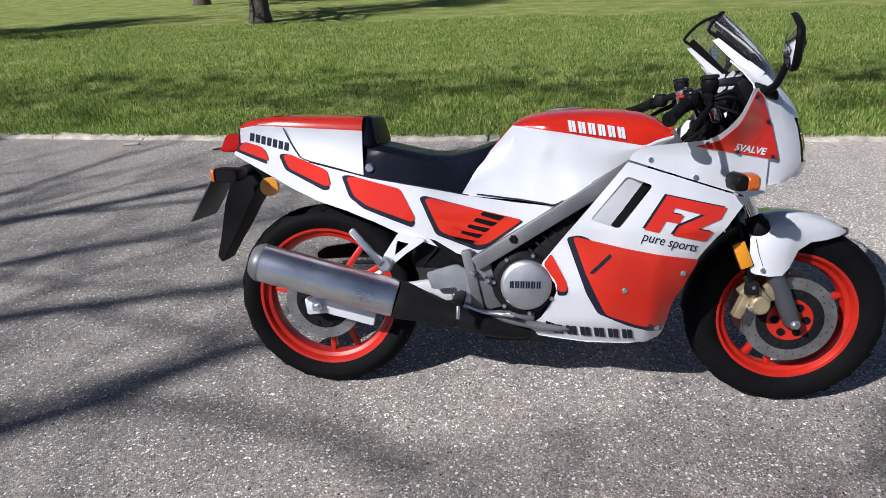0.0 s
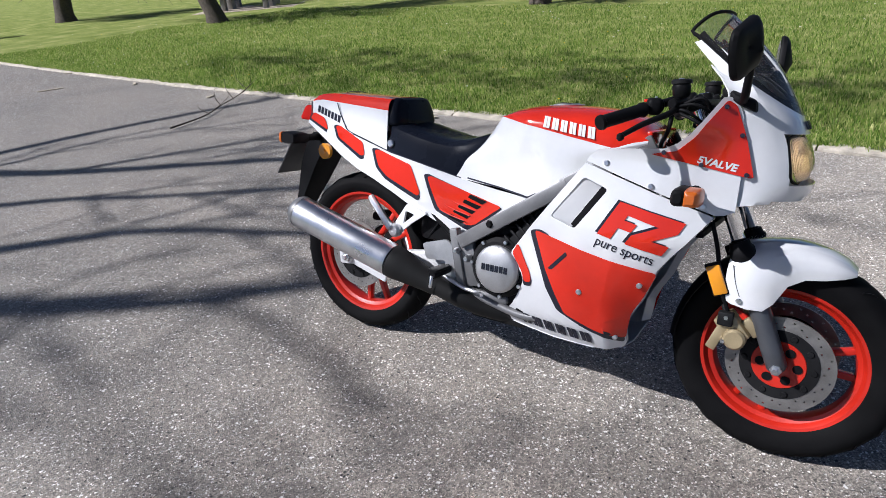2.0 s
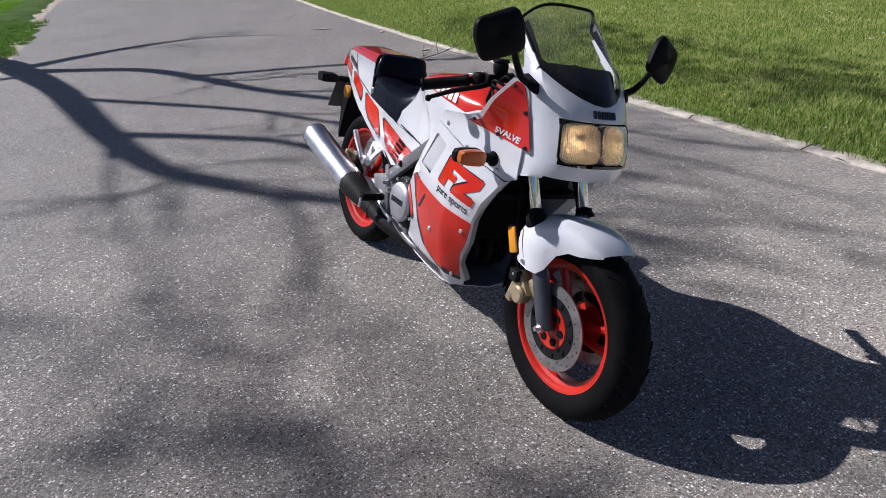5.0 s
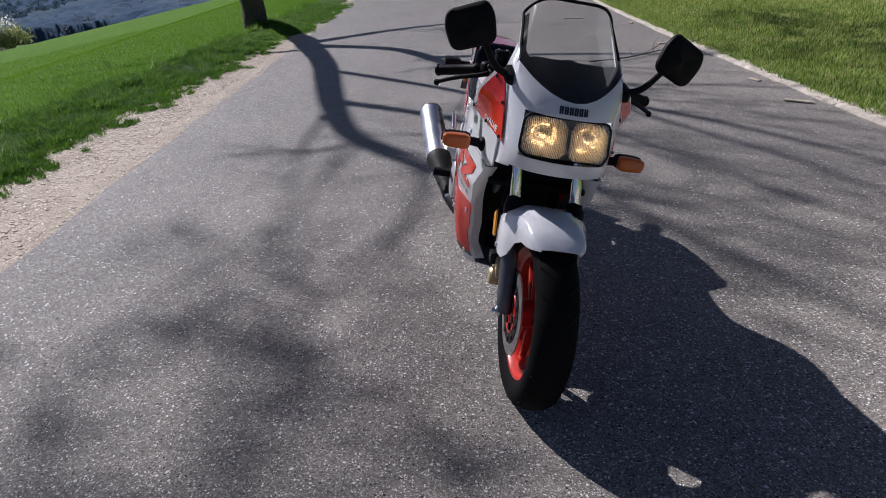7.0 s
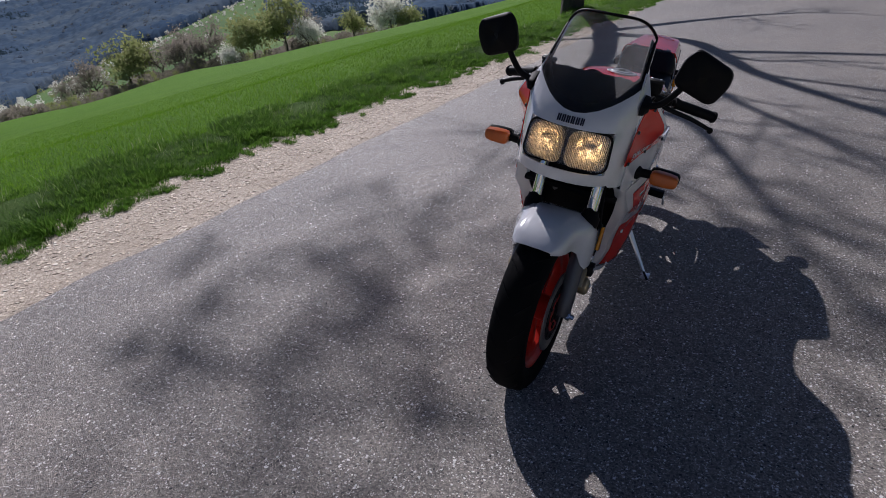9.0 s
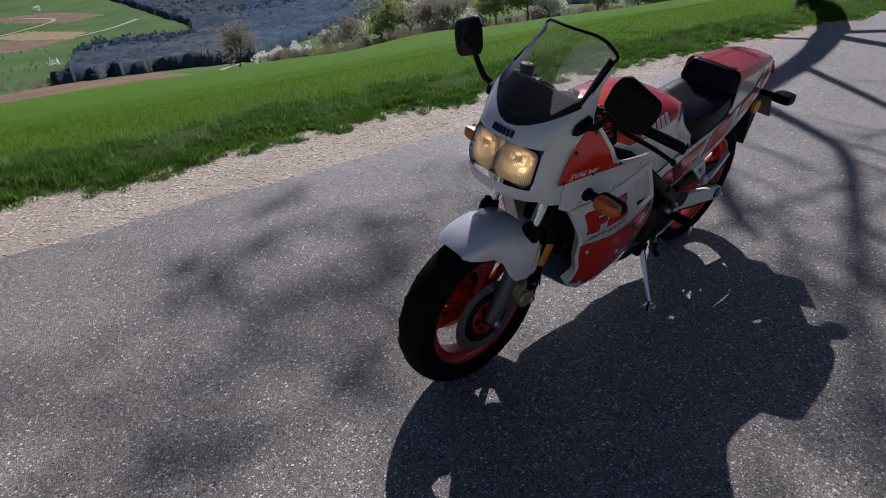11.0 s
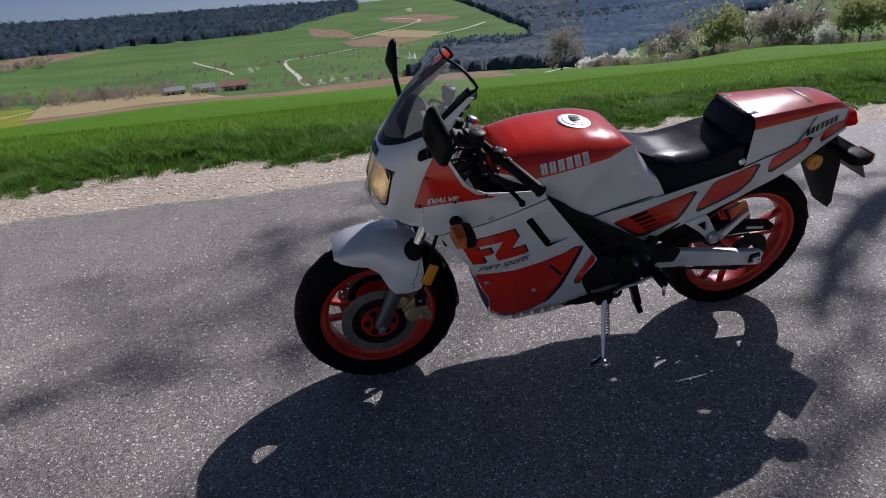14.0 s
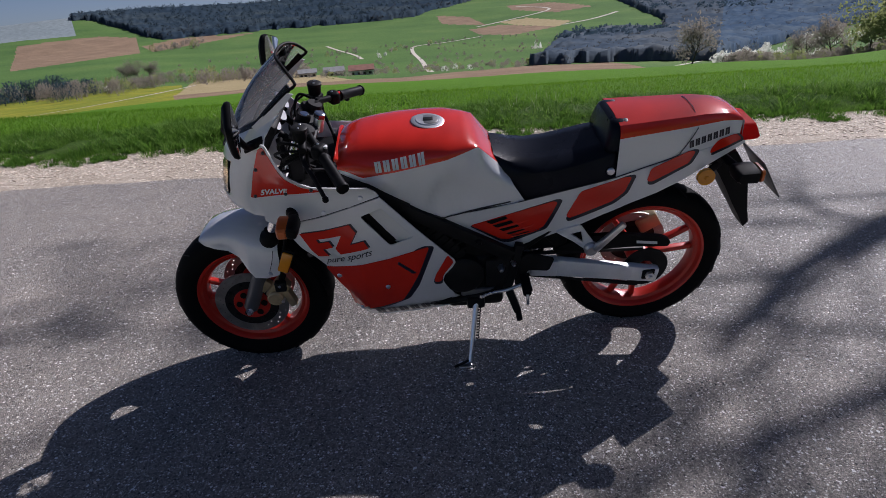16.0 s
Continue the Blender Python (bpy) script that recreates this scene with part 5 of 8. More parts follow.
def sheet(poly, wf, sgn, thick=0.004, grid=0.03, lift=0.0, holes=()):
    """A panel with a side-view outline, bent over the half width wf(x, z)."""
    bm = bmesh.new()
    edges = []
    for ring in (poly, *holes):
        vs = [bm.verts.new((x, 0, z)) for x, z in ring]
        edges += [bm.edges.new((vs[i], vs[(i + 1) % len(vs)])) for i in range(len(vs))]
    bmesh.ops.triangle_fill(bm, use_beauty=True, use_dissolve=False, edges=edges, normal=(0, 1, 0))
    xs, zs = [p[0] for p in poly], [p[1] for p in poly]
    for axis, lo, hi in ((0, min(xs), max(xs)), (2, min(zs), max(zs))):
        n = max(1, int((hi - lo) / grid))
        for i in range(1, n):
            co, no = [0, 0, 0], [0, 0, 0]
            co[axis], no[axis] = lo + (hi - lo) * i / n, 1
            bmesh.ops.bisect_plane(bm, geom=bm.verts[:] + bm.edges[:] + bm.faces[:], plane_co=co, plane_no=no)
    bmesh.ops.remove_doubles(bm, verts=bm.verts, dist=1e-5)
    for v in bm.verts:
        v.co.y = sgn * (wf(v.co.x, v.co.z) + lift)
    out = bmesh.ops.extrude_face_region(bm, geom=bm.faces[:], use_keep_orig=True)
    for v in [g for g in out["geom"] if isinstance(g, bmesh.types.BMVert)]:
        v.co.y -= sgn * thick
    bmesh.ops.recalc_face_normals(bm, faces=bm.faces)
    return bm


def joined(*bms):
    """Several pieces of one part in one mesh."""
    out = bmesh.new()
    for b_ in bms:
        me = bpy.data.meshes.new("tmp")
        b_.to_mesh(me)
        b_.free()
        out.from_mesh(me)
        bpy.data.meshes.remove(me)
    return out


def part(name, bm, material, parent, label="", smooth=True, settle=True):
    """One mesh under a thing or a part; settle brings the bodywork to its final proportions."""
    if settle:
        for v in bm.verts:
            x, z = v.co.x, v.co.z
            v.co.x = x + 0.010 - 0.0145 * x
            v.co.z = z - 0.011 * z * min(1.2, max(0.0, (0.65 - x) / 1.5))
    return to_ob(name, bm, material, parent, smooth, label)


BIKE = new("motorcycle")
BIKE.matrix_world = pose(0.07, 0.0697, 0, -12.3, 0, 2.07)
tagged(BIKE, "white and red faired sports motorcycle leaning on its side stand", "motorcycle")
SIDES = (-1, 1)
RAKE = 24.0
HEAD = Vector((0.46, 0, 0.93))
axis = Vector((-math.sin(radians(RAKE)), 0, math.cos(radians(RAKE))))
FORK_SET = Matrix(((1, 0, 0, 0), (0, 1, -0.034, 0.034 * HEAD.z), (0, 0, 1, 0), (0, 0, 0, 1)))   # the fork stands a little straighter than the frame
STEER = FORK_SET @ Matrix.Translation(HEAD) @ Matrix.Rotation(radians(-1.0), 4, axis) @ Matrix.Translation(-HEAD)


def steered(bm):
    bm.transform(STEER)
    return bm


# ---- wheels ----
def perforated(r0, r1, y, at, holes=36):
    """A brake disc with real drilled holes."""
    bm = bmesh.new()
    segs, rows = holes * 4, 9
    grid = [[bm.verts.new((at[0] + (r0 + (r1 - r0) * j / rows) * math.cos(2 * math.pi * i / segs), y, at[2] + (r0 + (r1 - r0) * j / rows) * math.sin(2 * math.pi * i / segs))) for j in range(rows + 1)] for i in range(segs)]
    for i in range(segs):
        for j in range(rows):
            if i % 4 == 0 and j == (2, 4, 6)[(i // 4) % 3]:
                continue
            k = (i + 1) % segs
            bm.faces.new((grid[i][j], grid[k][j], grid[k][j + 1], grid[i][j + 1]))
    return thicken(bm, 0.005)


def spoke_pair(at, a, r_in, r_out, hub_gap, rim_gap, w, d):
    out = []
    for s in SIDES:
        a0, a1 = a + s * hub_gap, a + s * rim_gap
        p = (at[0] + r_in * math.cos(a0), at[1], at[2] + r_in * math.sin(a0))
        q = (at[0] + r_out * math.cos(a1), at[1], at[2] + r_out * math.sin(a1))
        out.append(beam(p, q, d, w, 0.005, d * 0.8, w * 0.9))
    return joined(*out)


def tyre_profile(R, rim, hw):
    half = [(rim - 0.006, hw * 0.62), (rim + 0.004, hw * 0.72), (rim + 0.018, hw * 0.9), (rim + (R - rim) * 0.5, hw), (R - 0.034, hw * 0.98), (R - 0.02, hw * 0.86), (R - 0.009, hw * 0.62), (R - 0.002, hw * 0.3)]
    return [(r, -w) for r, w in half] + [(R, 0)] + [(r, w) for r, w in reversed(half)]


def grooves(at, R, hw, count):
    """Slanted tread cuts, as thin dark slots let into the tread."""
    out = []
    for i in range(count):
        a = 2 * math.pi * i / count
        s = 1 if i % 2 else -1
        pts = []
        for k in range(4):
            w = s * hw * (0.25 + 0.2 * k)
            rr = R - 0.002 - 0.022 * (abs(w) / hw) ** 2.6
            ang = a + 0.05 * k
            pts.append((at[0] + rr * math.cos(ang), at[1] + w, at[2] + rr * math.sin(ang)))
        out.append(tube(pts, 0.0025, 4, 2))
    return joined(*out)


def wheel(name, at, R, rim, hw, turn=False, discs=(), spokes=3, phase=0.3, hub_r=0.045):
    t = steered if turn else (lambda b_: b_)
    root = part(name, t(lathe([(rim + 0.008, -hw * 0.74), (rim + 0.01, -hw * 0.66), (rim - 0.004, -hw * 0.58), (rim - 0.026, -hw * 0.40), (rim - 0.032, 0), (rim - 0.026, hw * 0.40), (rim - 0.004, hw * 0.58), (rim + 0.01, hw * 0.66), (rim + 0.008, hw * 0.74), (rim - 0.004, hw * 0.7), (rim - 0.014, hw * 0.5), (rim - 0.02, 0), (rim - 0.014, -hw * 0.5), (rim - 0.004, -hw * 0.7)], at=at)), M_WHEELRED, BIKE, "bright red cast rim with a black tyre", settle=False)
    part("tyre", t(lathe(tyre_profile(R, rim, hw), 96, at)), M_RUBBER, root, "worn black rubber tyre", settle=False)
    tagged(part("tread", t(grooves(at, R, hw, 44)), M_BLACK, root, "", settle=False), kind="stuff")
    for i in range(spokes):
        part("spoke", t(spoke_pair(at, phase + 2 * math.pi * i / spokes, hub_r * 0.7, rim - 0.022, 0.35, 0.22, 0.022, 0.03)), M_WHEELRED, root, "", settle=False)
    part("hub", t(lathe([(0.012, -hw * 1.1), (hub_r, -hw * 0.9), (hub_r, hw * 0.9), (0.012, hw * 1.1)], 32, at)), M_WHEELRED, root, "", settle=False)
    for y, r1, carrier in discs:
        yy = at[1] + y
        part("brake_disc", t(perforated(r1 * 0.72, r1, yy, at)), M_DISC, root, "drilled steel brake disc", settle=False)
        s = 1 if y > 0 else -1
        bm = lathe([(0.014, y), (r1 * 0.49, y + 0.004 * s), (r1 * 0.51, y), (r1 * 0.49, y - 0.006 * s), (0.014, y - 0.006 * s)], 40, at)
        part("disc_carrier", t(bm), carrier, root, "", settle=False)
        part("carrier_ring", t(lathe([(r1 * 0.46, y - 0.002), (r1 * 0.73, y - 0.002), (r1 * 0.73, y + 0.002), (r1 * 0.46, y + 0.002)], 40, at)), M_SATIN, root, "", settle=False)
        for k in range(6):
            hx, hz = at[0] + r1 * 0.34 * math.cos(k * 1.0472), at[2] + r1 * 0.34 * math.sin(k * 1.0472)
            part("carrier_hole", t(turned([(0, 0.0125), (1, 0.0125)], (hx, yy + 0.003 * s, hz), (hx, yy + 0.0065 * s, hz), 14)), M_BLACK, root, "", settle=False)
        for k in range(10):
            hx, hz = at[0] + r1 * 0.63 * math.cos(k * 0.6283), at[2] + r1 * 0.63 * math.sin(k * 0.6283)
            part("disc_button", t(rod((hx, yy - 0.006, hz), (hx, yy + 0.006, hz), 0.009, 10)), M_SATIN, root, "", settle=False)
    return root


FW = (0.759, 0, 0.281)
RW = (-0.7515, 0, 0.3145)
fwheel = wheel("front_wheel", FW, 0.302, 0.2085, 0.064, True, ((-0.075, 0.139, M_WHEELRED), (0.075, 0.139, M_WHEELRED)), phase=0.15)
rwheel = wheel("rear_wheel", RW, 0.319, 0.239, 0.064, False, ((-0.085, 0.133, M_SATIN),), phase=-1.35)
sprocket = lathe([(0.03, 0.092), (0.085, 0.09), (0.088, 0.094), (0.085, 0.098), (0.03, 0.097)], 40, RW)
part("sprocket", sprocket, M_SATIN, rwheel, settle=False)


# ---- fork, front brakes, front mudguard ----
def on_fork(z, y, fwd=0.0):
    """A place on the fork leg's line at a height."""
    return (FW[0] - (z - FW[2]) * math.tan(radians(RAKE)) + fwd, y, z)


FY = 0.098
for s in SIDES:
    leg = part("fork_leg", steered(turned([(0, 0.02), (0.03, 0.027), (0.2, 0.028), (0.9, 0.026), (1, 0.027)], on_fork(0.272, s * FY), on_fork(0.575, s * FY))), M_FORK, BIKE, "grey fork lower leg with chrome stanchion")
    part("stanchion", steered(rod(on_fork(0.57, s * FY), on_fork(0.97, s * FY), 0.0185)), M_CHROME, leg, "chrome fork stanchion")
    part("dust_cap", steered(turned([(0, 0.03), (0.15, 0.034), (0.6, 0.034), (0.75, 0.028), (1, 0.026)], on_fork(0.565, s * FY), on_fork(0.615, s * FY))), M_BLACK, leg, "black rubber dust cap")
    part("axle_nut", steered(turned([(0, 0.016), (0.5, 0.016), (0.52, 0.009), (1, 0.008)], (FW[0], s * (FY + 0.015), FW[2]), (FW[0], s * (FY + 0.042), FW[2]), 6)), M_STEEL, leg)
    cal = part("brake_caliper", steered(joined(
        block((-0.045, -0.022, -0.03), (0.045, 0.022, 0.03), 0.008, Matrix.Translation((0.632, s * 0.108, 0.37)) @ Matrix.Rotation(radians(48), 4, "Y")),
        turned([(0, 0.024), (0.2, 0.03), (0.85, 0.03), (1, 0.024)], (0.645, s * 0.10, 0.345), (0.645, s * 0.146, 0.345)),
        block((-0.014, -0.018, -0.05), (0.014, 0.018, 0.05), 0.005, Matrix.Translation((0.60, s * 0.112, 0.345)) @ Matrix.Rotation(radians(20), 4, "Y")),
        beam((0.66, s * 0.105, 0.40), (0.70, s * 0.1, 0.36), 0.02, 0.03))), M_GOLD, BIKE, "gold brake caliper")
    part("pad_cover", steered(joined(
        block((-0.02, -0.012, -0.02), (0.02, 0.012, 0.02), 0.004, Matrix.Translation((0.615, s * 0.135, 0.40))),
        rod((0.60, s * 0.105, 0.43), (0.63, s * 0.125, 0.38), 0.008))), M_SATIN, cal)
    for bz in (0.335, 0.405):
        part("bolt", steered(rod((0.617, s * 0.12, bz), (0.617, s * 0.148, bz), 0.007, 6)), M_STEEL, cal)
    part("brake_hose", steered(tube([(0.615, s * 0.125, 0.42), (0.585, s * 0.135, 0.5), (0.56, s * 0.12, 0.6), (0.5, s * 0.1, 0.75)], 0.006)), M_BLACK, cal)
    refl = part("fork_reflector", steered(block((-0.019, -0.005, -0.042), (0.019, 0.005, 0.042), 0.005, Matrix.Translation((0.577, s * 0.14, 0.505)) @ Matrix.Rotation(radians(-24), 4, "Y"))), M_YELLOW, BIKE, "amber fork reflector")
    part("reflector_base", steered(block((-0.022, -0.006, -0.046), (0.022, 0.003, 0.05), 0.004, Matrix.Translation((0.577, s * 0.132, 0.505)) @ Matrix.Rotation(radians(-24), 4, "Y"))), M_BLACK, refl)
    part("reflector_bracket", steered(beam((0.60, s * 0.125, 0.45), (0.62, s * 0.11, 0.52), 0.012, 0.02)), M_BLACK, refl)

part("axle", steered(rod((FW[0], -0.11, FW[2]), (FW[0], 0.11, FW[2]), 0.011)), M_STEEL, fwheel)
part("speed_sensor", steered(turned([(0, 0.03), (1, 0.028)], (FW[0], 0.062, FW[2]), (FW[0], 0.085, FW[2]))), M_SATIN, fwheel)

mud = []
for x, zt, zb, hw in ((0.598, 0.585, 0.455, 0.132), (0.62, 0.603, 0.445, 0.135), (0.66, 0.613, 0.438, 0.135), (0.70, 0.620, 0.440, 0.13), (0.722, 0.622, 0.462, 0.118), (0.748, 0.623, 0.515, 0.104), (0.785, 0.619, 0.538, 0.093), (0.83, 0.609, 0.545, 0.088), (0.87, 0.592, 0.555, 0.078), (0.895, 0.572, 0.562, 0.058)):
    ring = []
    for y, f_ in ((1.0, 0.0), (1.02, 0.32), (0.99, 0.66), (0.88, 0.83), (0.66, 0.925), (0.56, 0.955), (0.5, 0.99), (0, 1.0)):
        ring.append((x, -hw * y, zb + (zt - zb) * f_))
    ring += [(p[0], -p[1], p[2]) for p in reversed(ring[:-1])]
    mud.append(ring)
fender = part("front_mudguard", steered(thicken(loft(mud), 0.004)), M_WHITE, BIKE, "white plastic front mudguard")
for s in SIDES:
    part("bolt", steered(rod((0.64, s * 0.13, 0.458), (0.64, s * 0.142, 0.458), 0.008, 12)), M_STEEL, fender)
    part("seam", steered(tube([(0.612, s * 0.1345, 0.555), (0.624, s * 0.1372, 0.51), (0.64, s * 0.1365, 0.47)], 0.0012, 5)), M_STRIPE, fender)
flap = []
for i in range(12):
    a = radians(96 + 84 * i / 11)
    r = 0.318 + 0.004 * math.sin(i * 0.5)
    hw = 0.075 - 0.012 * (i / 11) ** 2
    flap.append([(FW[0] + (r - 0.022 * abs(k) ** 3) * math.cos(a), hw * k, FW[2] + (r - 0.022 * abs(k) ** 3) * math.sin(a)) for k in (-1, -0.8, -0.5, 0, 0.5, 0.8, 1)])
part("mudguard_flap", steered(thicken(loft(flap), 0.004)), M_BLACK, fender, "black plastic mudguard extension")


# ---- fairing ----
def nose_front(z):
    return lerp_tab([(0.69, 0.69), (0.73, 0.738), (0.766, 0.757), (0.82, 0.756), (0.88, 0.738), (0.945, 0.708), (1.0, 0.672), (1.04, 0.635)], z)


NOSE_U = [(0.0, 0.0), (0.2, 0.002), (0.4, 0.009), (0.58, 0.022), (0.7, 0.036), (0.78, 0.05), (0.85, 0.068), (0.93, 0.098), (1.0, 0.132), (1.06, 0.165), (1.12, 0.20)]


def nose_point(k, z, lift=0.0):
    """A place on the nose: k from 0 (middle) to 10 (side), at a height."""
    f_, back = NOSE_U[k]
    xf = nose_front(z)
    x = xf - back
    y = 0.172 * f_ * (1 - 0.35 * max(0, z - 0.9))
    if k >= 7:
        y = wid(min(x, 0.69), z) - (0.007 if k >= 8 else 0.0)
    return Vector((x + lift, y, z))


def screen_point(u, v):
    """A place on the screen: u -1..1 across, v 0..1 from base to top."""
    a = abs(u)
    base = Vector((0.702 - 0.122 * a ** 1.9, 0.158 * u, 0.952 + 0.076 * a ** 2.0))
    top = Vector((0.488 - 0.068 * a ** 2.4, 0.142 * u, 1.207 - 0.055 * a ** 5))
    p = base.lerp(top, v)
    bulge = math.sin(v * math.pi) * 0.014 * (1 - a ** 2)
    return p + Vector((bulge, 0, bulge))


def nose_top(k):
    """Where the nose meets the screen: along its foot, then up its side."""
    if k <= 7:
        return screen_point(min(1.0, NOSE_U[k][0] / 0.93), 0.0) + Vector((0.003, 0, -0.002))
    v = (0.12, 0.3, 0.5)[k - 8]
    w = 0.028 * (1 - 0.75 * (v / 0.82) ** 2) * (k - 7) / 3
    return screen_point(1.0, v) + Vector((-0.018, 0.004, -w))


def nose_shell():
    """The nose, with the headlight opening left free."""
    bm = bmesh.new()
    zs = [0.70, 0.718, 0.74, 0.762, 0.782, 0.80, 0.83, 0.86, 0.888, 0.908, 0.928, 0.95, 0.968, 0.99, 1.015]
    lo_k = {0: 2, 1: 2, 2: 2, 3: 2, 4: 2, 5: 2, 6: 1, 7: 1, 8: 0, 9: 0, 10: 0}
    hi_k = {q: 14 for q in range(11)}
    seen = {}

    def vert(k, j):
        if (k, j) not in seen:
            a = abs(k)
            z = zs[j]
            if j == lo_k[a]:
                z = max(z, 0.735 - 0.16 * max(0, NOSE_U[a][1] - 0.05))
            p = nose_point(a, z)
            if j > 9:
                t = (j - 9) / (hi_k[a] - 9)
                foot = nose_point(a, zs[9])
                p = foot.lerp(nose_top(a), t)
                if a < 8:
                    p += Vector((0.012, 0, 0.008)) * math.sin(math.pi * t) * (a / 8)
                else:
                    p += Vector((0.014 * (a - 7), 0.006, 0)) * math.sin(math.pi * t)
            seen[(k, j)] = bm.verts.new((p.x, p.y * (1 if k > 0 else -1) if k else 0, p.z))
        return seen[(k, j)]

    for k in range(-10, 10):
        a, c = abs(k), abs(k + 1)
        for j in range(len(zs) - 1):
            if j < max(lo_k[a], lo_k[c]) or j + 1 > min(hi_k[a], hi_k[c]):
                continue
            if 4 <= j < 9 and max(a, c) <= 5:
                continue
            bm.faces.new((vert(k, j), vert(k + 1, j), vert(k + 1, j + 1), vert(k, j + 1)))
    return thicken(bm, 0.004)


nose = part("nose_fairing", nose_shell(), M_WHITE, BIKE, "white nose fairing round the twin headlight")
# headlight: dark frame, two reflectors and fluted lenses
head_z, head_x = 0.845, 0.712
frame_bm = bmesh.new()
frame_pts = rounded([(-0.136, 0.787), (0.136, 0.787), (0.13, 0.903), (-0.13, 0.903)], 0.03, 5)


def face_x(y, z, inset):
    """Front of the lamp glass, bowed like the nose."""
    return nose_front(z) - 0.004 - inset - 0.9 * abs(y / 0.14) ** 2.2 * 0.05


fv = [frame_bm.verts.new((face_x(y, z, 0.012), y, z)) for y, z in frame_pts]
iv = [frame_bm.verts.new((face_x(y, z, 0.055), y * 0.97, 0.845 + (z - 0.845) * 0.95)) for y, z in frame_pts]
for i in range(len(fv)):
    k = (i + 1) % len(fv)
    frame_bm.faces.new((fv[i], fv[k], iv[k], iv[i]))
frame_bm.faces.new(iv)
headlight = part("headlight", frame_bm, M_GREY, BIKE, "twin rectangular headlight with fluted glass")
part("headlight_surround", joined(*[tube([(face_x(*frame_pts[i], 0.006), *frame_pts[i]) for i in list(range(len(frame_pts))) + [0]], 0.004, 6, 1)]), M_BLACK, headlight)
cover_rows = []
for q in range(6):
    f_ = 1 - q / 5 * 0.97
    cover_rows.append([(face_x(y * f_, 0.845 + (z - 0.845) * f_, 0.001), y * f_ * 0.985, 0.845 + (z - 0.845) * f_ * 0.97) for y, z in frame_pts])
cover_ob = part("cover_glass", thicken(loft(cover_rows, True), 0.002), M_COVER, headlight, "clear outer headlight glass")
cover_ob.visible_shadow = False
for s in SIDES:
    cy = s * 0.067
    out = rounded([(cy - 0.0625, 0.791), (cy + 0.0625, 0.791), (cy + 0.061, 0.9), (cy - 0.061, 0.9)], 0.034, 6)
    bowl = []
    for q in range(6):
        f_ = 1 - q / 5 * 0.72
        bowl.append([(face_x(y, z, 0.016) * (1 - (q / 5)) + (0.665 + 0.0) * (q / 5) + 0.014 * math.sin(q / 5 * math.pi), cy + (y - cy) * f_, 0.845 + (z - 0.845) * f_) for y, z in out])
    part("reflector", loft(bowl, True, False), M_REFLECT, headlight, "polished lamp reflector")
    glass = []
    for q in range(6):
        f_ = 1 - q / 5 * 0.97
        glass.append([(face_x(cy + (y - cy) * f_, 0.845 + (z - 0.845) * f_, 0.012 - 0.008 * (q / 5)), cy + (y - cy) * f_, 0.845 + (z - 0.845) * f_) for y, z in out])
    g_ob = part("lamp_glass", thicken(loft(glass, True), 0.003), M_LENS, headlight, "fluted clear lamp glass")
    g_ob.visible_shadow = False
    part("bulb", turned([(0, 0.006), (0.2, 0.010), (0.8, 0.010), (1, 0.004)], (0.672, cy, 0.845), (0.698, cy, 0.845), 14), M_BULB, headlight, "lit warm headlight bulb")
    part("bulb_shield", block((0.70, cy - 0.016, 0.849), (0.706, cy + 0.016, 0.866), 0.003), M_REFLECT, headlight)

COCKPIT = [(0.24, 0.84), (0.415, 0.856), (0.447, 0.872), (0.477, 0.898), (0.50, 0.93), (0.517, 0.958), (0.535, 0.99)]
UPPER = [(0.206, 0.804), (0.32, 0.767), (0.44, 0.728), (0.555, 0.691), (0.575, 0.694), (0.60, 0.705), (0.60, 0.80), (0.592, 0.90), (0.582, 0.95), (0.568, 0.98), (0.55, 0.992)] + COCKPIT[::-1] + [(0.213, 0.818)]
MIDDLE = [(0.204, 0.798), (0.042, 0.59), (-0.03, 0.492), (-0.034, 0.478), (-0.02, 0.455), (0.008, 0.425), (0.015, 0.4), (0.006, 0.372), (-0.03, 0.305), (-0.063, 0.268), (-0.08, 0.262), (-0.125, 0.258), (-0.125, 0.243), (0.042, 0.226), (0.13, 0.219), (0.215, 0.217), (0.30, 0.228), (0.345, 0.244), (0.353, 0.262), (0.351, 0.329), (0.365, 0.366), (0.394, 0.419), (0.428, 0.515), (0.46, 0.562), (0.5, 0.612), (0.553, 0.686), (0.44, 0.723), (0.32, 0.762)]
VENT = rounded([(0.203, 0.758), (0.277, 0.731), (0.188, 0.605), (0.106, 0.630)], 0.012)
REDTRI = rounded([(0.381, 0.839), (0.447, 0.852), (0.49, 0.892), (0.522, 0.945), (0.546, 0.985), (0.566, 0.972), (0.60, 0.89), (0.629, 0.797), (0.62, 0.795)], 0.008)
LOWRED = rounded([(0.056, 0.578), (0.085, 0.574), (0.216, 0.545), (0.33, 0.524), (0.43, 0.507), (0.395, 0.422), (0.366, 0.369), (0.353, 0.279), (0.26, 0.298), (0.167, 0.328), (0.14, 0.378), (0.1, 0.46)], 0.014)
LOWSTRIPE = rounded([(0.038, 0.574), (0.075, 0.583), (0.11, 0.572), (0.12, 0.45), (0.165, 0.36), (0.27, 0.31), (0.35, 0.285), (0.348, 0.262), (0.243, 0.290), (0.141, 0.332), (0.103, 0.399), (0.052, 0.535)], 0.012)
SMALLRED = rounded([(-0.006, 0.522), (-0.028, 0.485), (0.012, 0.430), (0.021, 0.398), (0.047, 0.402), (0.043, 0.432)], 0.012)
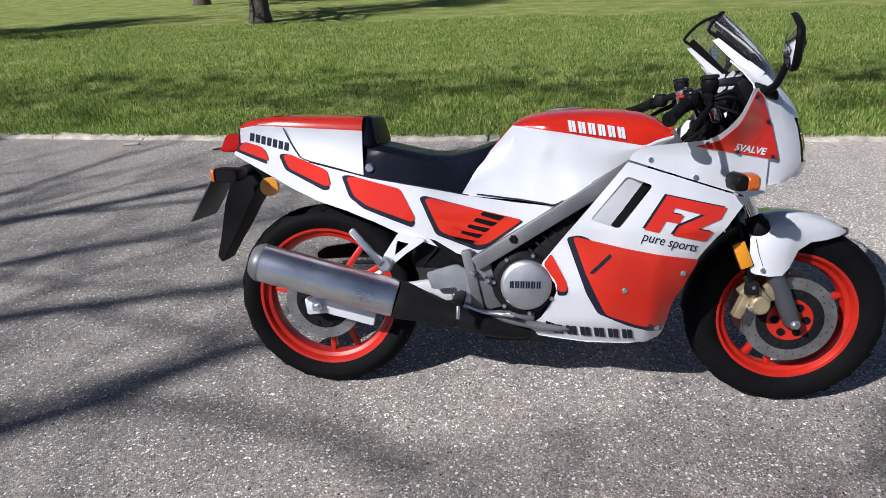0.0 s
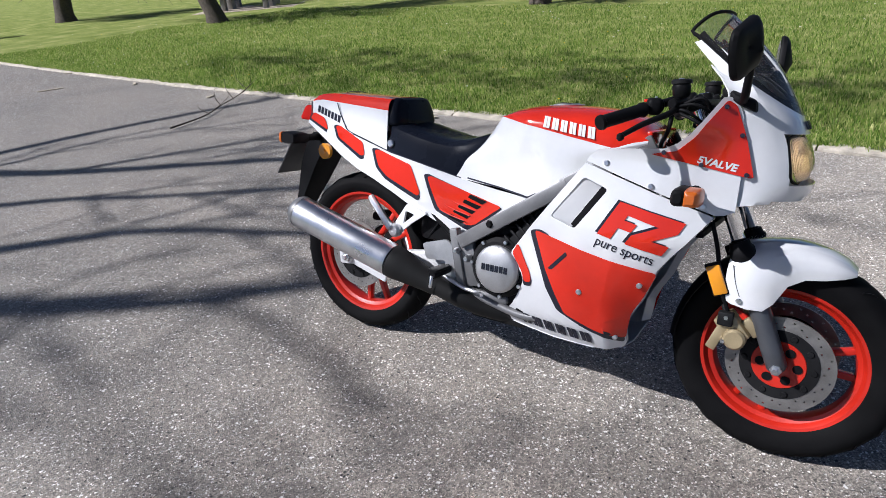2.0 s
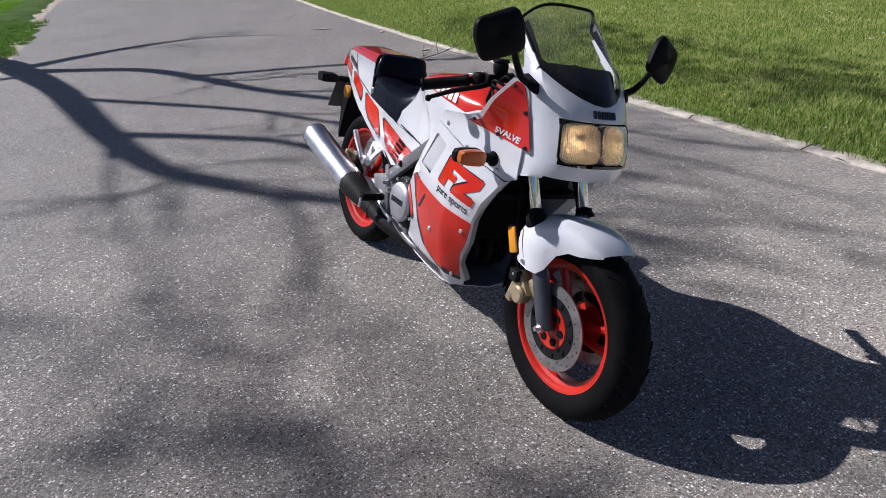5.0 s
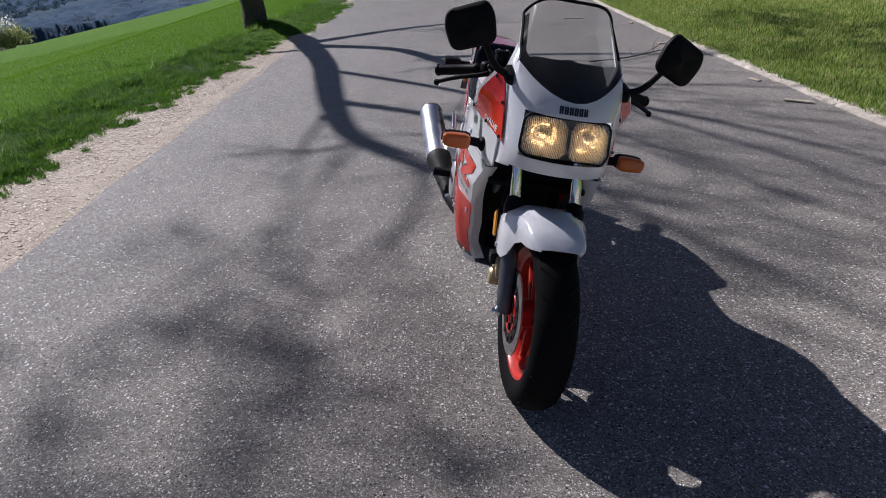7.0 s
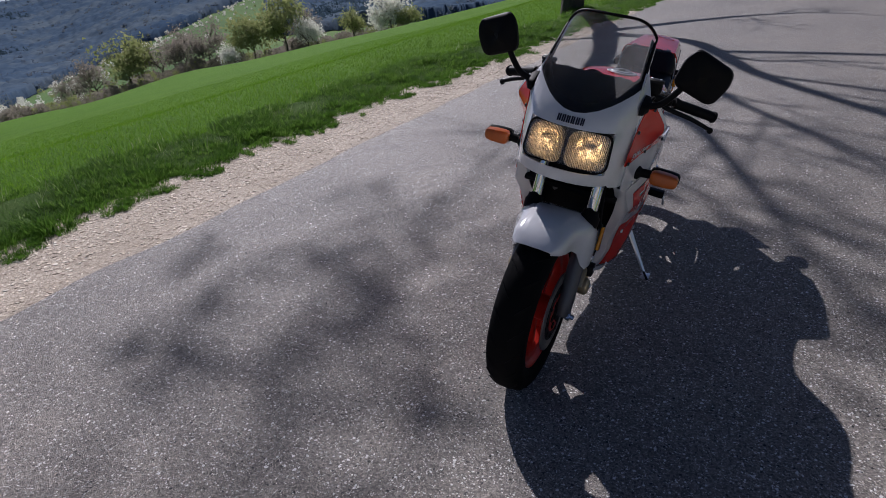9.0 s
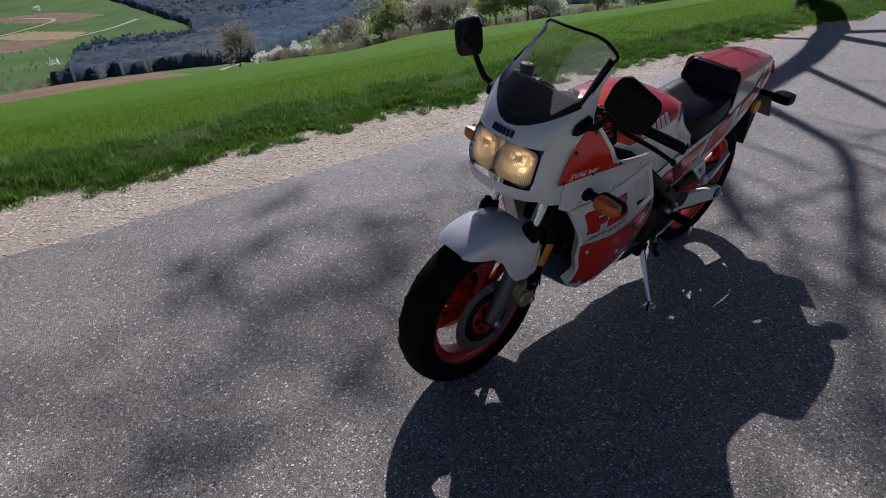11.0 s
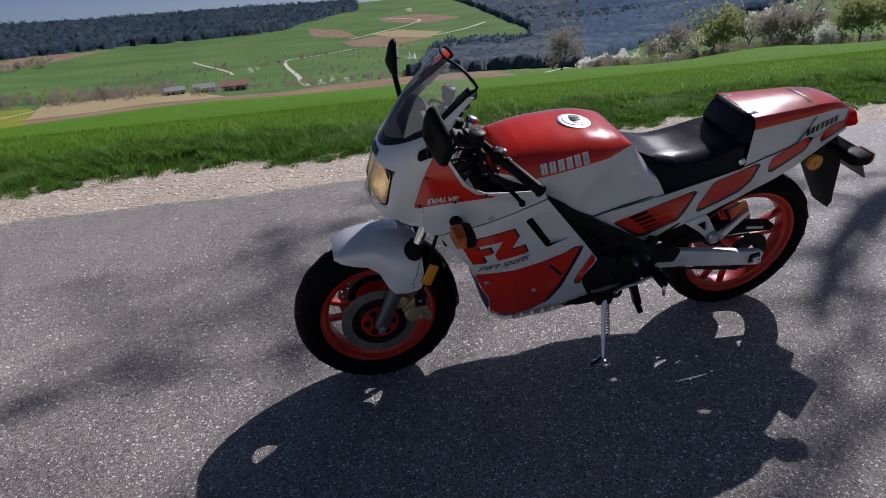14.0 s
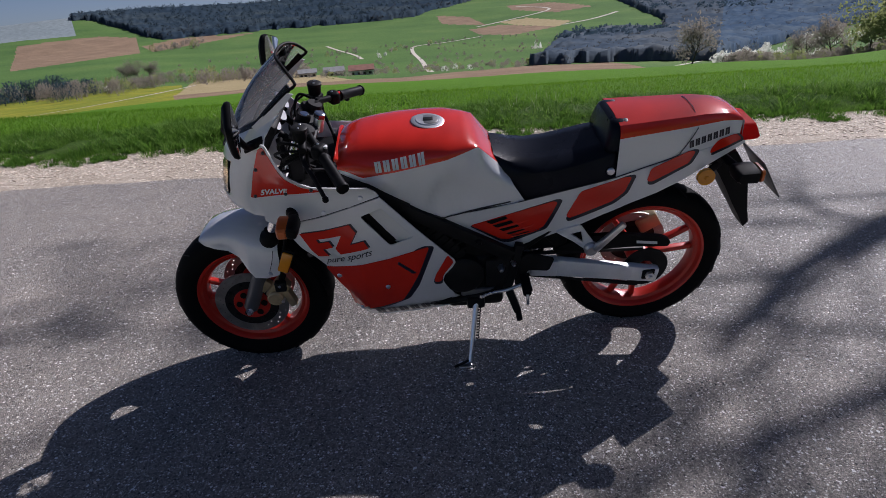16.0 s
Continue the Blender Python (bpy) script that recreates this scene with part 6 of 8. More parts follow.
SMALLDARK = rounded([(0.014, 0.42), (0.018, 0.385), (0.045, 0.388), (0.05, 0.405), (0.044, 0.425)], 0.008)
SCOOP = rounded([(0.167, 0.525), (0.212, 0.511), (0.153, 0.458), (0.115, 0.468)], 0.008)


def word_bars(poly4, count, wf, s, lift, gap=0.28, slant=0.0):
    """Plain upright bars in a row, in place of a maker's lettering."""
    (x0, z0), (x1, z1), (x2, z2), (x3, z3) = poly4
    out = []
    for i in range(count):
        for half in (0.0, 0.54):
            a, c = (i + half * (1 - gap)) / count, (i + (half + 0.46) * (1 - gap)) / count
            pts = [(x0 + (x1 - x0) * u + (x3 - x0) * v + slant * v, z0 + (z1 - z0) * u + (z3 - z0) * v) for u, v in ((a, 0), (c, 0), (c, 1), (a, 1))]
            out.append(sheet(pts, wf, s, 0.001, 0.03, lift))
    return out


def bars(pieces, material, parent, label):
    """Each bar of a row as a part of its own."""
    for bm in pieces:
        part("mark_bar", bm, material, parent, label)


def text_mesh(body, size, shear=0.0, bold=0.0):
    """Readable writing as a flat mesh, baseline at the origin."""
    cu = bpy.data.curves.new("txt", "FONT")
    cu.body, cu.size, cu.shear, cu.resolution_u = body, size, shear, 3
    cu.offset = size * bold
    tmp = bpy.data.objects.new("txt", cu)
    scene.collection.objects.link(tmp)
    me = bpy.data.meshes.new_from_object(tmp.evaluated_get(bpy.context.evaluated_depsgraph_get()))
    bpy.data.objects.remove(tmp)
    bpy.data.curves.remove(cu)
    bm = bmesh.new()
    bm.from_mesh(me)
    bpy.data.meshes.remove(me)
    return bm


def side_text(body, size, start, tilt, wf, s, lift, length=None, shear=0.0, bold=0.0):
    """Writing laid on a panel; reads from the rear to the front on the right, the other way on the left."""
    bm = text_mesh(body, size, shear, bold)
    w = max(v.co.x for v in bm.verts)
    k = length / w if length else 1.0
    ca, sa = math.cos(radians(tilt)), math.sin(radians(tilt))
    for v in bm.verts:
        u, t = v.co.x * k, v.co.y
        if s > 0:
            u = (length or w) - u
            x, z = start[0] + u * ca, start[1] + u * sa + t
        else:
            x, z = start[0] + u * ca, start[1] + u * sa + t
        v.co = Vector((x, s * (wf(x, z) + lift), z))
    bmesh.ops.recalc_face_normals(bm, faces=bm.faces)
    return bm


def bolt(x, z, s, wf, parent, r=0.008, mat=None):
    y = s * wf(x, z)
    part("bolt", turned([(0, r), (0.6, r), (1, r * 0.7)], (x, y - s * 0.001, z), (x, y + s * 0.005, z), 12), mat or M_STEEL, parent)


def fz_quad(u, v):
    a, b_, c, d = (0.316, 0.703), (0.491, 0.663), (0.442, 0.564), (0.259, 0.604)
    return (a[0] * (1 - u) * (1 - v) + b_[0] * u * (1 - v) + c[0] * u * v + d[0] * (1 - u) * v, a[1] * (1 - u) * (1 - v) + b_[1] * u * (1 - v) + c[1] * u * v + d[1] * (1 - u) * v)


BADGE = ([(0, 0), (1, 0), (1, 0.32), (0.74, 0.70), (1, 0.70), (0.98, 1), (0.44, 1), (0.45, 0.72), (0.72, 0.30), (0.23, 0.27), (0.23, 0.42), (0.43, 0.42), (0.42, 0.66), (0.22, 0.66), (0.22, 1), (0, 1)],)
for s in SIDES:
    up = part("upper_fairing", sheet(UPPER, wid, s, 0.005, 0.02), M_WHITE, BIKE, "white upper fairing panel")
    part("red_panel", sheet(REDTRI, wid, s, 0.003, 0.02, 0.003), M_RED, up, "red cockpit side panel")
    part("lettering", side_text("5VALVE", 0.026, (0.494, 0.826), -10, wid, s, 0.0045, 0.1, 0.3, 0.035), M_SILVERTXT, up, "white lettering reading 5VALVE")
    for bx, bz in ((0.265, 0.803), (0.391, 0.753), (0.524, 0.712)):
        bolt(bx, bz, s, wid, up)
    for bx, bz in ((0.415, 0.846), (0.505, 0.82), (0.545, 0.968), (0.612, 0.803), (0.588, 0.9)):
        bolt(bx, bz, s, lambda x, z: wid(x, z) + 0.004, up, 0.006, M_STRIPE)
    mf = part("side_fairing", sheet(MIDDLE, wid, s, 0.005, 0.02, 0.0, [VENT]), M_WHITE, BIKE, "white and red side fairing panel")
    part("red_panel", sheet(LOWRED, wid, s, 0.002, 0.025, 0.0035), M_RED, mf, "red lower fairing panel")
    part("dark_stripe", sheet(LOWSTRIPE, wid, s, 0.002, 0.025, 0.002), M_STRIPE, mf)
    part("red_flash", sheet(SMALLRED, wid, s, 0.002, 0.025, 0.0032), M_RED, mf)
    part("dark_edge", sheet(SMALLDARK, wid, s, 0.002, 0.025, 0.002), M_STRIPE, mf)
    part("scoop", sheet(SCOOP, lambda x, z: wid(x, z) - 0.018 * sstep(0.20, 0.12, x), s, 0.003, 0.012, 0.004), M_RED, mf)
    part("scoop_rim", sheet(rounded([(0.167, 0.531), (0.172, 0.52), (0.122, 0.464), (0.108, 0.466)], 0.004), wid, s, 0.002, 0.02, 0.0045), M_STRIPE, mf)
    part("vent_floor", sheet(rounded([(0.205, 0.764), (0.262, 0.743), (0.17, 0.60), (0.1, 0.628)], 0.012), lambda x, z: wid(x, z) - 0.002 - 0.028 * min(1, max(0, ((x - 0.14) * 0.8 - (z - 0.66) * 0.55 + 0.008) / 0.078)), s, 0.003, 0.015), M_WHITE, mf)
    part("vent_slot", sheet(rounded([(0.246, 0.748), (0.279, 0.735), (0.187, 0.600), (0.160, 0.616)], 0.008), lambda x, z: wid(x, z) - 0.022, s, 0.003, 0.02), M_BLACK, mf)
    # red angular badge with a dark offset edge
    for shape in BADGE:
        flat = [(u, v) if s < 0 else (1 - u, v) for u, v in shape]
        part("badge_shadow", sheet([fz_quad(u - 0.045, v - 0.03) for u, v in flat], wid, s, 0.001, 0.03, 0.0012), M_STRIPE, mf)
        part("badge_block", sheet([fz_quad(u, v) for u, v in flat], wid, s, 0.001, 0.03, 0.0024), M_RED, mf, "red angular badge shape")
    part("lettering", side_text("pure sports", 0.042, (0.252, 0.572), -13.5, wid, s, 0.0015, 0.172, 0.4, 0.006), M_STRIPE, mf, "black script reading pure sports")
    bars(word_bars([(0.012, 0.247), (0.268, 0.243), (0.278, 0.281), (0.004, 0.283)] if s < 0 else [(0.268, 0.243), (0.012, 0.247), (0.004, 0.283), (0.278, 0.281)], 6, wid, s, 0.0045), M_STRIPE, mf, "plain black bar of a marking")
    part("round_port", turned([(0, 0.014), (1, 0.014)], (-0.002, s * (wid(-0.002, 0.285) - 0.003), 0.285), (-0.002, s * (wid(-0.002, 0.285) + 0.0015), 0.285), 18), M_BLACK, mf)
    for bx, bz in ((0.216, 0.414), (0.385, 0.465), (0.325, 0.283)):
        bolt(bx, bz, s, lambda x, z: wid(x, z) + 0.003, mf, 0.009)
    # returned front edge of the side fairing
    lip = []
    for x, z in ((0.351, 0.262), (0.351, 0.329), (0.365, 0.366), (0.394, 0.419), (0.428, 0.515), (0.46, 0.562), (0.5, 0.612), (0.553, 0.686)):
        w = wid(x, z)
        lip.append([(x, s * (w - 0.001), z), (x + 0.003, s * (w - 0.012), z), (x - 0.018, s * (w - 0.045), z - 0.003), (x - 0.022, s * (w - 0.043), z - 0.003), (x - 0.004, s * (w - 0.012), z)])
    part("front_lip", loft(lip, True), M_WHITE, mf)
    # front turn signal
    ind = part("turn_signal", loft([[(0.516 + (p[0] * 0.42) * q[1], s * q[0], 0.747 + p[1] * q[1]) for p in rounded([(-0.056, -0.023), (0.05, -0.023), (0.05, 0.023), (-0.056, 0.023)], 0.022, 5)] for q in ((0.25, 0.6), (0.256, 0.88), (0.27, 1.0), (0.308, 0.95), (0.33, 0.82), (0.337, 0.5))], True), M_AMBER, BIKE, "amber turn signal on a black stalk")
    part("stalk", turned([(0, 0.026), (0.25, 0.024), (0.4, 0.015), (1, 0.014)], (0.497, s * 0.192, 0.742), (0.497, s * 0.256, 0.747), 16), M_BLACK, ind)
    part("signal_back", loft([[(0.486 + (p[0] * 0.8) * q[1], s * q[0], 0.747 + p[1] * q[1]) for p in rounded([(-0.026, -0.024), (0.026, -0.024), (0.026, 0.024), (-0.026, 0.024)], 0.022, 5)] for q in ((0.248, 0.8), (0.26, 1.0), (0.31, 0.97), (0.332, 0.84), (0.339, 0.5))], True), M_BLACK, ind)
belly = []
for x in (-0.12, 0.0, 0.12, 0.25, 0.34):
    z = lerp_tab([(-0.12, 0.243), (0.13, 0.219), (0.215, 0.217), (0.345, 0.244)], x)
    w = wid(x, z)
    belly.append([(x, w * k, z - 0.02 * (1 - abs(k))) for k in (-1, -0.6, 0, 0.6, 1)])
part("belly_pan", thicken(loft(belly), 0.004), M_WHITE, BIKE, "white belly pan")
bars([block((-0.003, i * 0.0145 - 0.0435 + q, -0.011), (0.001, i * 0.0145 - 0.0435 + q + 0.0042, 0.011), 0, Matrix.Translation((nose_front(0.93) + 0.004 - 2.6 * (i * 0.0145 - 0.036) ** 2, 0, 0.930)) @ Matrix.Rotation(radians(-27), 4, "Y")) for i in range(6) for q in (0, 0.0062)], M_STRIPE, nose, "plain black bar of a marking")


# ---- screen ----
def screen_sheet(u0, u1, v0, v1, nu=24, nv=14, lift=0.0):
    bm = bmesh.new()
    g = [[bm.verts.new(screen_point(u0 + (u1 - u0) * i / nu, v0 + (v1 - v0) * j / nv) + Vector((lift, 0, lift))) for j in range(nv + 1)] for i in range(nu + 1)]
    for i in range(nu):
        for j in range(nv):
            bm.faces.new((g[i][j], g[i + 1][j], g[i + 1][j + 1], g[i][j + 1]))
    return bm


screen = part("windscreen", screen_sheet(-1, 1, 0, 1), M_SCREEN, BIKE, "clear curved windscreen with a black border")
low = bmesh.new()
gl = []
for i in range(25):
    u = -1 + 2 * i / 24
    hi = 0.09 + 0.2 * max(0, abs(u) - 0.62) / 0.38
    gl.append([low.verts.new(screen_point(u, hi * j / 6) + Vector((-0.003, 0, -0.003))) for j in range(7)])
for i in range(24):
    for j in range(6):
        low.faces.new((gl[i][j], gl[i + 1][j], gl[i + 1][j + 1], gl[i][j + 1]))
part("dark_base", thicken(low, 0.002), M_BLACK, screen, "black lower band of the screen")
edge = [screen_point(-1, v / 10) for v in range(3, 10)] + [screen_point(-1 + 2 * i / 20, 1) for i in range(21)] + [screen_point(1, 1 - v / 10) for v in range(1, 8)]
part("edge_trim", tube(edge, 0.0048, 8, 2), M_BLACK, screen)
for s in SIDES:
    part("side_band", thicken(screen_sheet(s * 0.92, s, 0.12, 0.9, 3, 10, -0.003), 0.002), M_BLACK, screen)
    stay = []
    for i in range(8):
        v = 0.04 + 0.78 * i / 7
        p, q = screen_point(s * 1.0, v), screen_point(s * 0.9, v)
        w = 0.022 * (1 - 0.75 * (i / 7) ** 2)
        stay.append([(p.x + 0.001, p.y + s * 0.004, p.z + 0.001), (p.x - 0.008, p.y + s * 0.005, p.z - w * 0.5), (p.x - 0.018, p.y + s * 0.003, p.z - w)])
    part("screen_stay", thicken(loft(stay), 0.004), M_WHITE, screen, "white screen edge of the fairing")


# ---- mirrors ----
for s in SIDES:
    cx, cy, cz = 0.585, s * 0.318, 1.098
    droop = math.radians(24)
    out = [(p * math.cos(droop) - q * math.sin(droop), p * math.sin(droop) + q * math.cos(droop)) for p, q in rounded([(-0.07, -0.056), (0.062, -0.062), (0.075, 0.02), (0.062, 0.06), (-0.056, 0.06), (-0.074, 0.02)], 0.03, 5)]
    rings = []
    for d, f_ in ((-0.01, 0.97), (-0.004, 1.0), (0.006, 0.96), (0.014, 0.8), (0.019, 0.5), (0.021, 0.15)):
        rings.append([(cx + d + 0.17 * p[0], cy + s * p[0] * f_ * -1, cz + p[1] * f_) for p in out])
    mir = part("mirror", loft(rings, True), M_BLACK, BIKE, "black rear-view mirror on a stalk")
    part("mirror_glass", loft([[(cx - 0.0115 + 0.17 * p[0], cy + s * p[0] * f_ * -1, cz + p[1] * f_) for p in out] for f_ in (0.93, 0.05)], True), M_CHROME, mir, "mirror glass")
    part("mirror_stalk", tube([(0.578, s * 0.195, 0.985), (0.585, s * 0.225, 1.0), (0.59, s * 0.25, 1.03), (0.595, s * 0.275, 1.07)], (0.011, 0.009), 10), M_BLACK, mir)
    part("mirror_base", loft([[(0.573 + p[0], s * (0.172 + q[0]), 0.984 + p[1] - 0.35 * p[0]) for p in [(a * q[1], b_ * q[1]) for a, b_ in rounded([(-0.036, -0.012), (0.04, -0.016), (0.036, 0.014), (-0.03, 0.016)], 0.01, 3)]] for q in ((0.0, 1.0), (0.014, 0.92), (0.024, 0.55))], True), M_BLACK, mir)


# ---- tank ----
def tank_ring(x):
    zt = lerp_tab([(-0.235, 0.80), (-0.2, 0.835), (-0.165, 0.872), (-0.13, 0.905), (-0.095, 0.926), (-0.04, 0.938), (0.03, 0.944), (0.13, 0.945), (0.2, 0.941), (0.264, 0.932), (0.31, 0.915), (0.345, 0.885)], x)
    zb = lerp_tab([(-0.235, 0.698), (0.008, 0.662), (0.12, 0.738), (0.238, 0.815), (0.345, 0.85)], x)
    zr = lerp_tab([(-0.235, 0.795), (-0.18, 0.85), (-0.13, 0.902), (0.03, 0.878), (0.258, 0.838), (0.30, 0.855), (0.345, 0.865)], x)
    w = lerp_tab([(-0.235, 0.154), (-0.15, 0.166), (-0.05, 0.18), (0.05, 0.187), (0.15, 0.188), (0.25, 0.178), (0.345, 0.15)], x)
    zr = min(zr, zt - 0.004)
    wr = w * (0.985 if x > 0.02 else 0.985 - 1.75 * max(0, 0.02 - x - 0.04))
    side = []
    for i in range(9):
        f_ = i / 8
        z = zb + (zr - zb) * f_
        y = w * lerp_tab([(0, 0.97), (0.3, 0.985), (0.62, 1.0), (0.8, 0.997)], f_)
        if f_ > 0.55:
            t = ((f_ - 0.55) / 0.45) ** 1.4
            y = y + (wr - y) * t
        # the knee recess behind a slanting crease
        k_ = lerp_tab([(0.66, 0.07), (0.74, 0.062), (0.80, 0.02), (0.86, -0.07), (0.92, -0.17)], z)
        t = max(0.0, min(1.0, (k_ - x) / 0.024))
        back = max(0.0, (-0.10 - x) / 0.135)
        side.append((x - 0.05 * back * (1 - f_) + 0.012 * back * f_, y - 0.015 * t * t * (3 - 2 * t) * min(1, 0.3 + 2 * f_) * (1 - 0.8 * f_ ** 3) * (1 - 0.5 * back), z - 0.006 * back * (1 - f_)))
    wr, zr, x = side[-1][1], side[-1][2], side[-1][0]
    over = [(x, wr * max(0.0, math.cos(a)) ** 0.72, zr + (zt - zr) * math.sin(a) ** 0.9) for a in (math.pi / 2 * i / 9 for i in range(9))]
    return side, over + [(x, 0, zt)]


TX = [-0.235 + 0.58 * i / 44 for i in range(45)]
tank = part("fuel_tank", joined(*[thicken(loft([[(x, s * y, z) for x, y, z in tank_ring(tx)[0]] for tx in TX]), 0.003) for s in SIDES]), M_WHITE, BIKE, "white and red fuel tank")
part("tank_top", thicken(loft([[(x, -y, z) for x, y, z in tank_ring(tx)[1]] + [(x, y, z) for x, y, z in tank_ring(tx)[1][-2::-1]] for tx in TX]), 0.003), M_RED, tank, "red upper half of the tank")
part("tank_front", block((0.33, -0.13, 0.82), (0.35, 0.13, 0.89), 0.008), M_RED, tank)
part("tank_floor", block((-0.21, -0.12, 0.70), (0.30, 0.12, 0.80), 0.01), M_BLACK, tank)


for s in SIDES:
    part("lower_trim", tube([(tx, s * (tank_ring(tx)[0][0][1] + 0.004), tank_ring(tx)[0][0][2] + 0.003) for tx in TX[0:21:2]], 0.0026, 7), M_STRIPE, tank, "dark beading along the tank's lower edge")


def tank_w(x, z):
    a, b_ = tank_ring(x)
    pts = a + b_[1:]
    for (x0, y0, z0), (x1, y1, z1) in zip(pts, pts[1:]):
        if z0 <= z <= z1:
            return y0 + (y1 - y0) * (z - z0) / max(1e-6, z1 - z0)
    return pts[0][1]


for s in SIDES:
    q = [(0.04, 0.883), (0.21, 0.858), (0.213, 0.891), (0.035, 0.915)]
    bars(word_bars(q if s < 0 else [q[1], q[0], q[3], q[2]], 6, tank_w, s, 0.006), M_SILVERTXT, tank, "plain white bar of a marking")
cap = part("fuel_cap", turned([(0, 0.056), (0.6, 0.058), (0.75, 0.054), (0.77, 0.043), (1, 0.041)], (0.03, 0, 0.936), (0.029, 0, 0.948), 36), M_ALU, tank, "round steel filler cap")
part("cap_face", turned([(0, 0.036), (1, 0.034)], (0.029, 0, 0.948), (0.029, 0, 0.9492), 32), M_GREY, cap, "dark grey face of the filler cap")
part("cap_lock", block((0.012, -0.012, 0.9494), (0.045, 0.012, 0.9514), 0.001), M_SATIN, cap)


# ---- seat and tail ----
seat_rings = []
for x, zt, zb, w in ((-0.61, 0.858, 0.76, 0.10), (-0.585, 0.856, 0.752, 0.125), (-0.53, 0.845, 0.742, 0.135), (-0.46, 0.828, 0.73, 0.14), (-0.39, 0.815, 0.717, 0.142), (-0.32, 0.811, 0.705, 0.138), (-0.26, 0.822, 0.696, 0.13), (-0.215, 0.838, 0.70, 0.118), (-0.185, 0.848, 0.75, 0.10)):
    half = [(x, max(w, lerp_tab(WT, x) - 0.002) if x < -0.3 else w, zb - 0.012), (x, w * 1.02, zb + (zt - zb) * 0.5), (x, w * 0.97, zb + (zt - zb) * 0.8), (x, w * 0.82, zb + (zt - zb) * 0.95), (x, w * 0.45, zt), (x, 0, zt - 0.006)]
    seat_rings.append([(a, -b_, c) for a, b_, c in half] + half[-2::-1])
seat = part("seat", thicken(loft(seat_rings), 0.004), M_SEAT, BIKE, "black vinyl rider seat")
bk = []
for d, f_ in ((-0.614, 0.9), (-0.608, 0.97), (-0.598, 1.0), (-0.578, 1.0), (-0.566, 0.95), (-0.558, 0.84)):
    bk.append([(d - 0.02 * (p[1] + 0.06) / 0.1, p[0] * f_, 0.902 + p[1] * f_) for p in rounded([(-0.128, -0.066), (0.128, -0.066), (0.122, -0.01), (0.098, 0.036), (-0.098, 0.036), (-0.122, -0.01)], 0.024, 5)])
pad_ob = part("backrest_pad", loft(bk, True), M_SEAT, seat, "black padded hump stop")
part("pad_trim", loft([[(d - 0.02 * (p[1] + 0.06) / 0.1, p[0] * f_, 0.902 + p[1] * f_) for p in rounded([(-0.128, -0.066), (0.128, -0.066), (0.122, -0.01), (0.098, 0.036), (-0.098, 0.036), (-0.122, -0.01)], 0.024, 5)] for d, f_ in ((-0.617, 0.96), (-0.614, 1.0), (-0.605, 1.012), (-0.601, 0.985))], True), M_TRIM, pad_ob, "grey piping round the pad")

TAILX = [-0.60, -0.68, -0.76, -0.84, -0.90, -0.96, -1.0, -1.03]


def tail_ring(x):
    w = lerp_tab(WT, x)
    zs_ = lerp_tab([(-1.03, 0.838), (-0.95, 0.83), (-0.867, 0.80), (-0.8, 0.803), (-0.7, 0.779), (-0.58, 0.748)], x)
    zr = lerp_tab([(-1.03, 0.905), (-0.976, 0.915), (-0.858, 0.908), (-0.60, 0.893)], x)
    zt = lerp_tab([(-1.03, 0.915), (-0.994, 0.936), (-0.9, 0.945), (-0.6, 0.938)], x)
    return [(x, w, zs_), (x, w * 1.0, (zs_ + zr) / 2), (x, w * 0.975, zr)], [(x, w * 0.975, zr), (x, w * 0.94, zr + (zt - zr) * 0.5), (x, w * 0.84, zr + (zt - zr) * 0.88), (x, w * 0.5, zt), (x, 0, zt + 0.003)]


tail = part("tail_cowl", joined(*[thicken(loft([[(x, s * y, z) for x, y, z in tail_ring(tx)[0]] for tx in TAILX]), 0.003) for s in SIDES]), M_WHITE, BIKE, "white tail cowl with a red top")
part("tail_top", thicken(loft([[(x, -y, z) for x, y, z in tail_ring(tx)[1]] + [(x, y, z) for x, y, z in tail_ring(tx)[1][-2::-1]] for tx in TAILX]), 0.003), M_RED, tail, "red tail top")
part("top_seam", tube([(-0.86, -0.10, 0.928), (-0.865, -0.05, 0.9465), (-0.866, 0, 0.949), (-0.865, 0.05, 0.9465), (-0.86, 0.10, 0.928)], 0.0013, 5), M_STRIPE, tail)
part("tail_end", loft([[(-1.035, -0.078, 0.905), (-1.035, 0.078, 0.905)], [(-1.04, -0.076, 0.84), (-1.04, 0.076, 0.84)]]), M_WHITE, tail)
tl = []
for x, f_ in ((-1.03, 1.0), (-1.06, 1.0), (-1.088, 0.96), (-1.1, 0.85)):
    tl.append([(x - 0.012 * (0.86 - 0.86 - p[1]) / 0.03, p[0] * f_, 0.858 + p[1] * f_) for p in rounded([(-0.078, -0.03), (0.078, -0.03), (0.07, 0.03), (-0.07, 0.03)], 0.012, 3)])
part("tail_lamp", loft(tl, True), M_TAILRED, BIKE, "red tail lamp lens")
COVER = [(-1.06, 0.82), (-1.045, 0.845), (-0.98, 0.835), (-0.87, 0.81), (-0.8, 0.798), (-0.709, 0.776), (-0.581, 0.745), (-0.4, 0.715), (-0.255, 0.69), (-0.12, 0.672), (0.006, 0.66), (-0.093, 0.582), (-0.208, 0.508), (-0.25, 0.486), (-0.36, 0.522), (-0.498, 0.570), (-0.571, 0.604), (-0.66, 0.638), (-0.756, 0.668), (-0.844, 0.707), (-0.957, 0.767)]
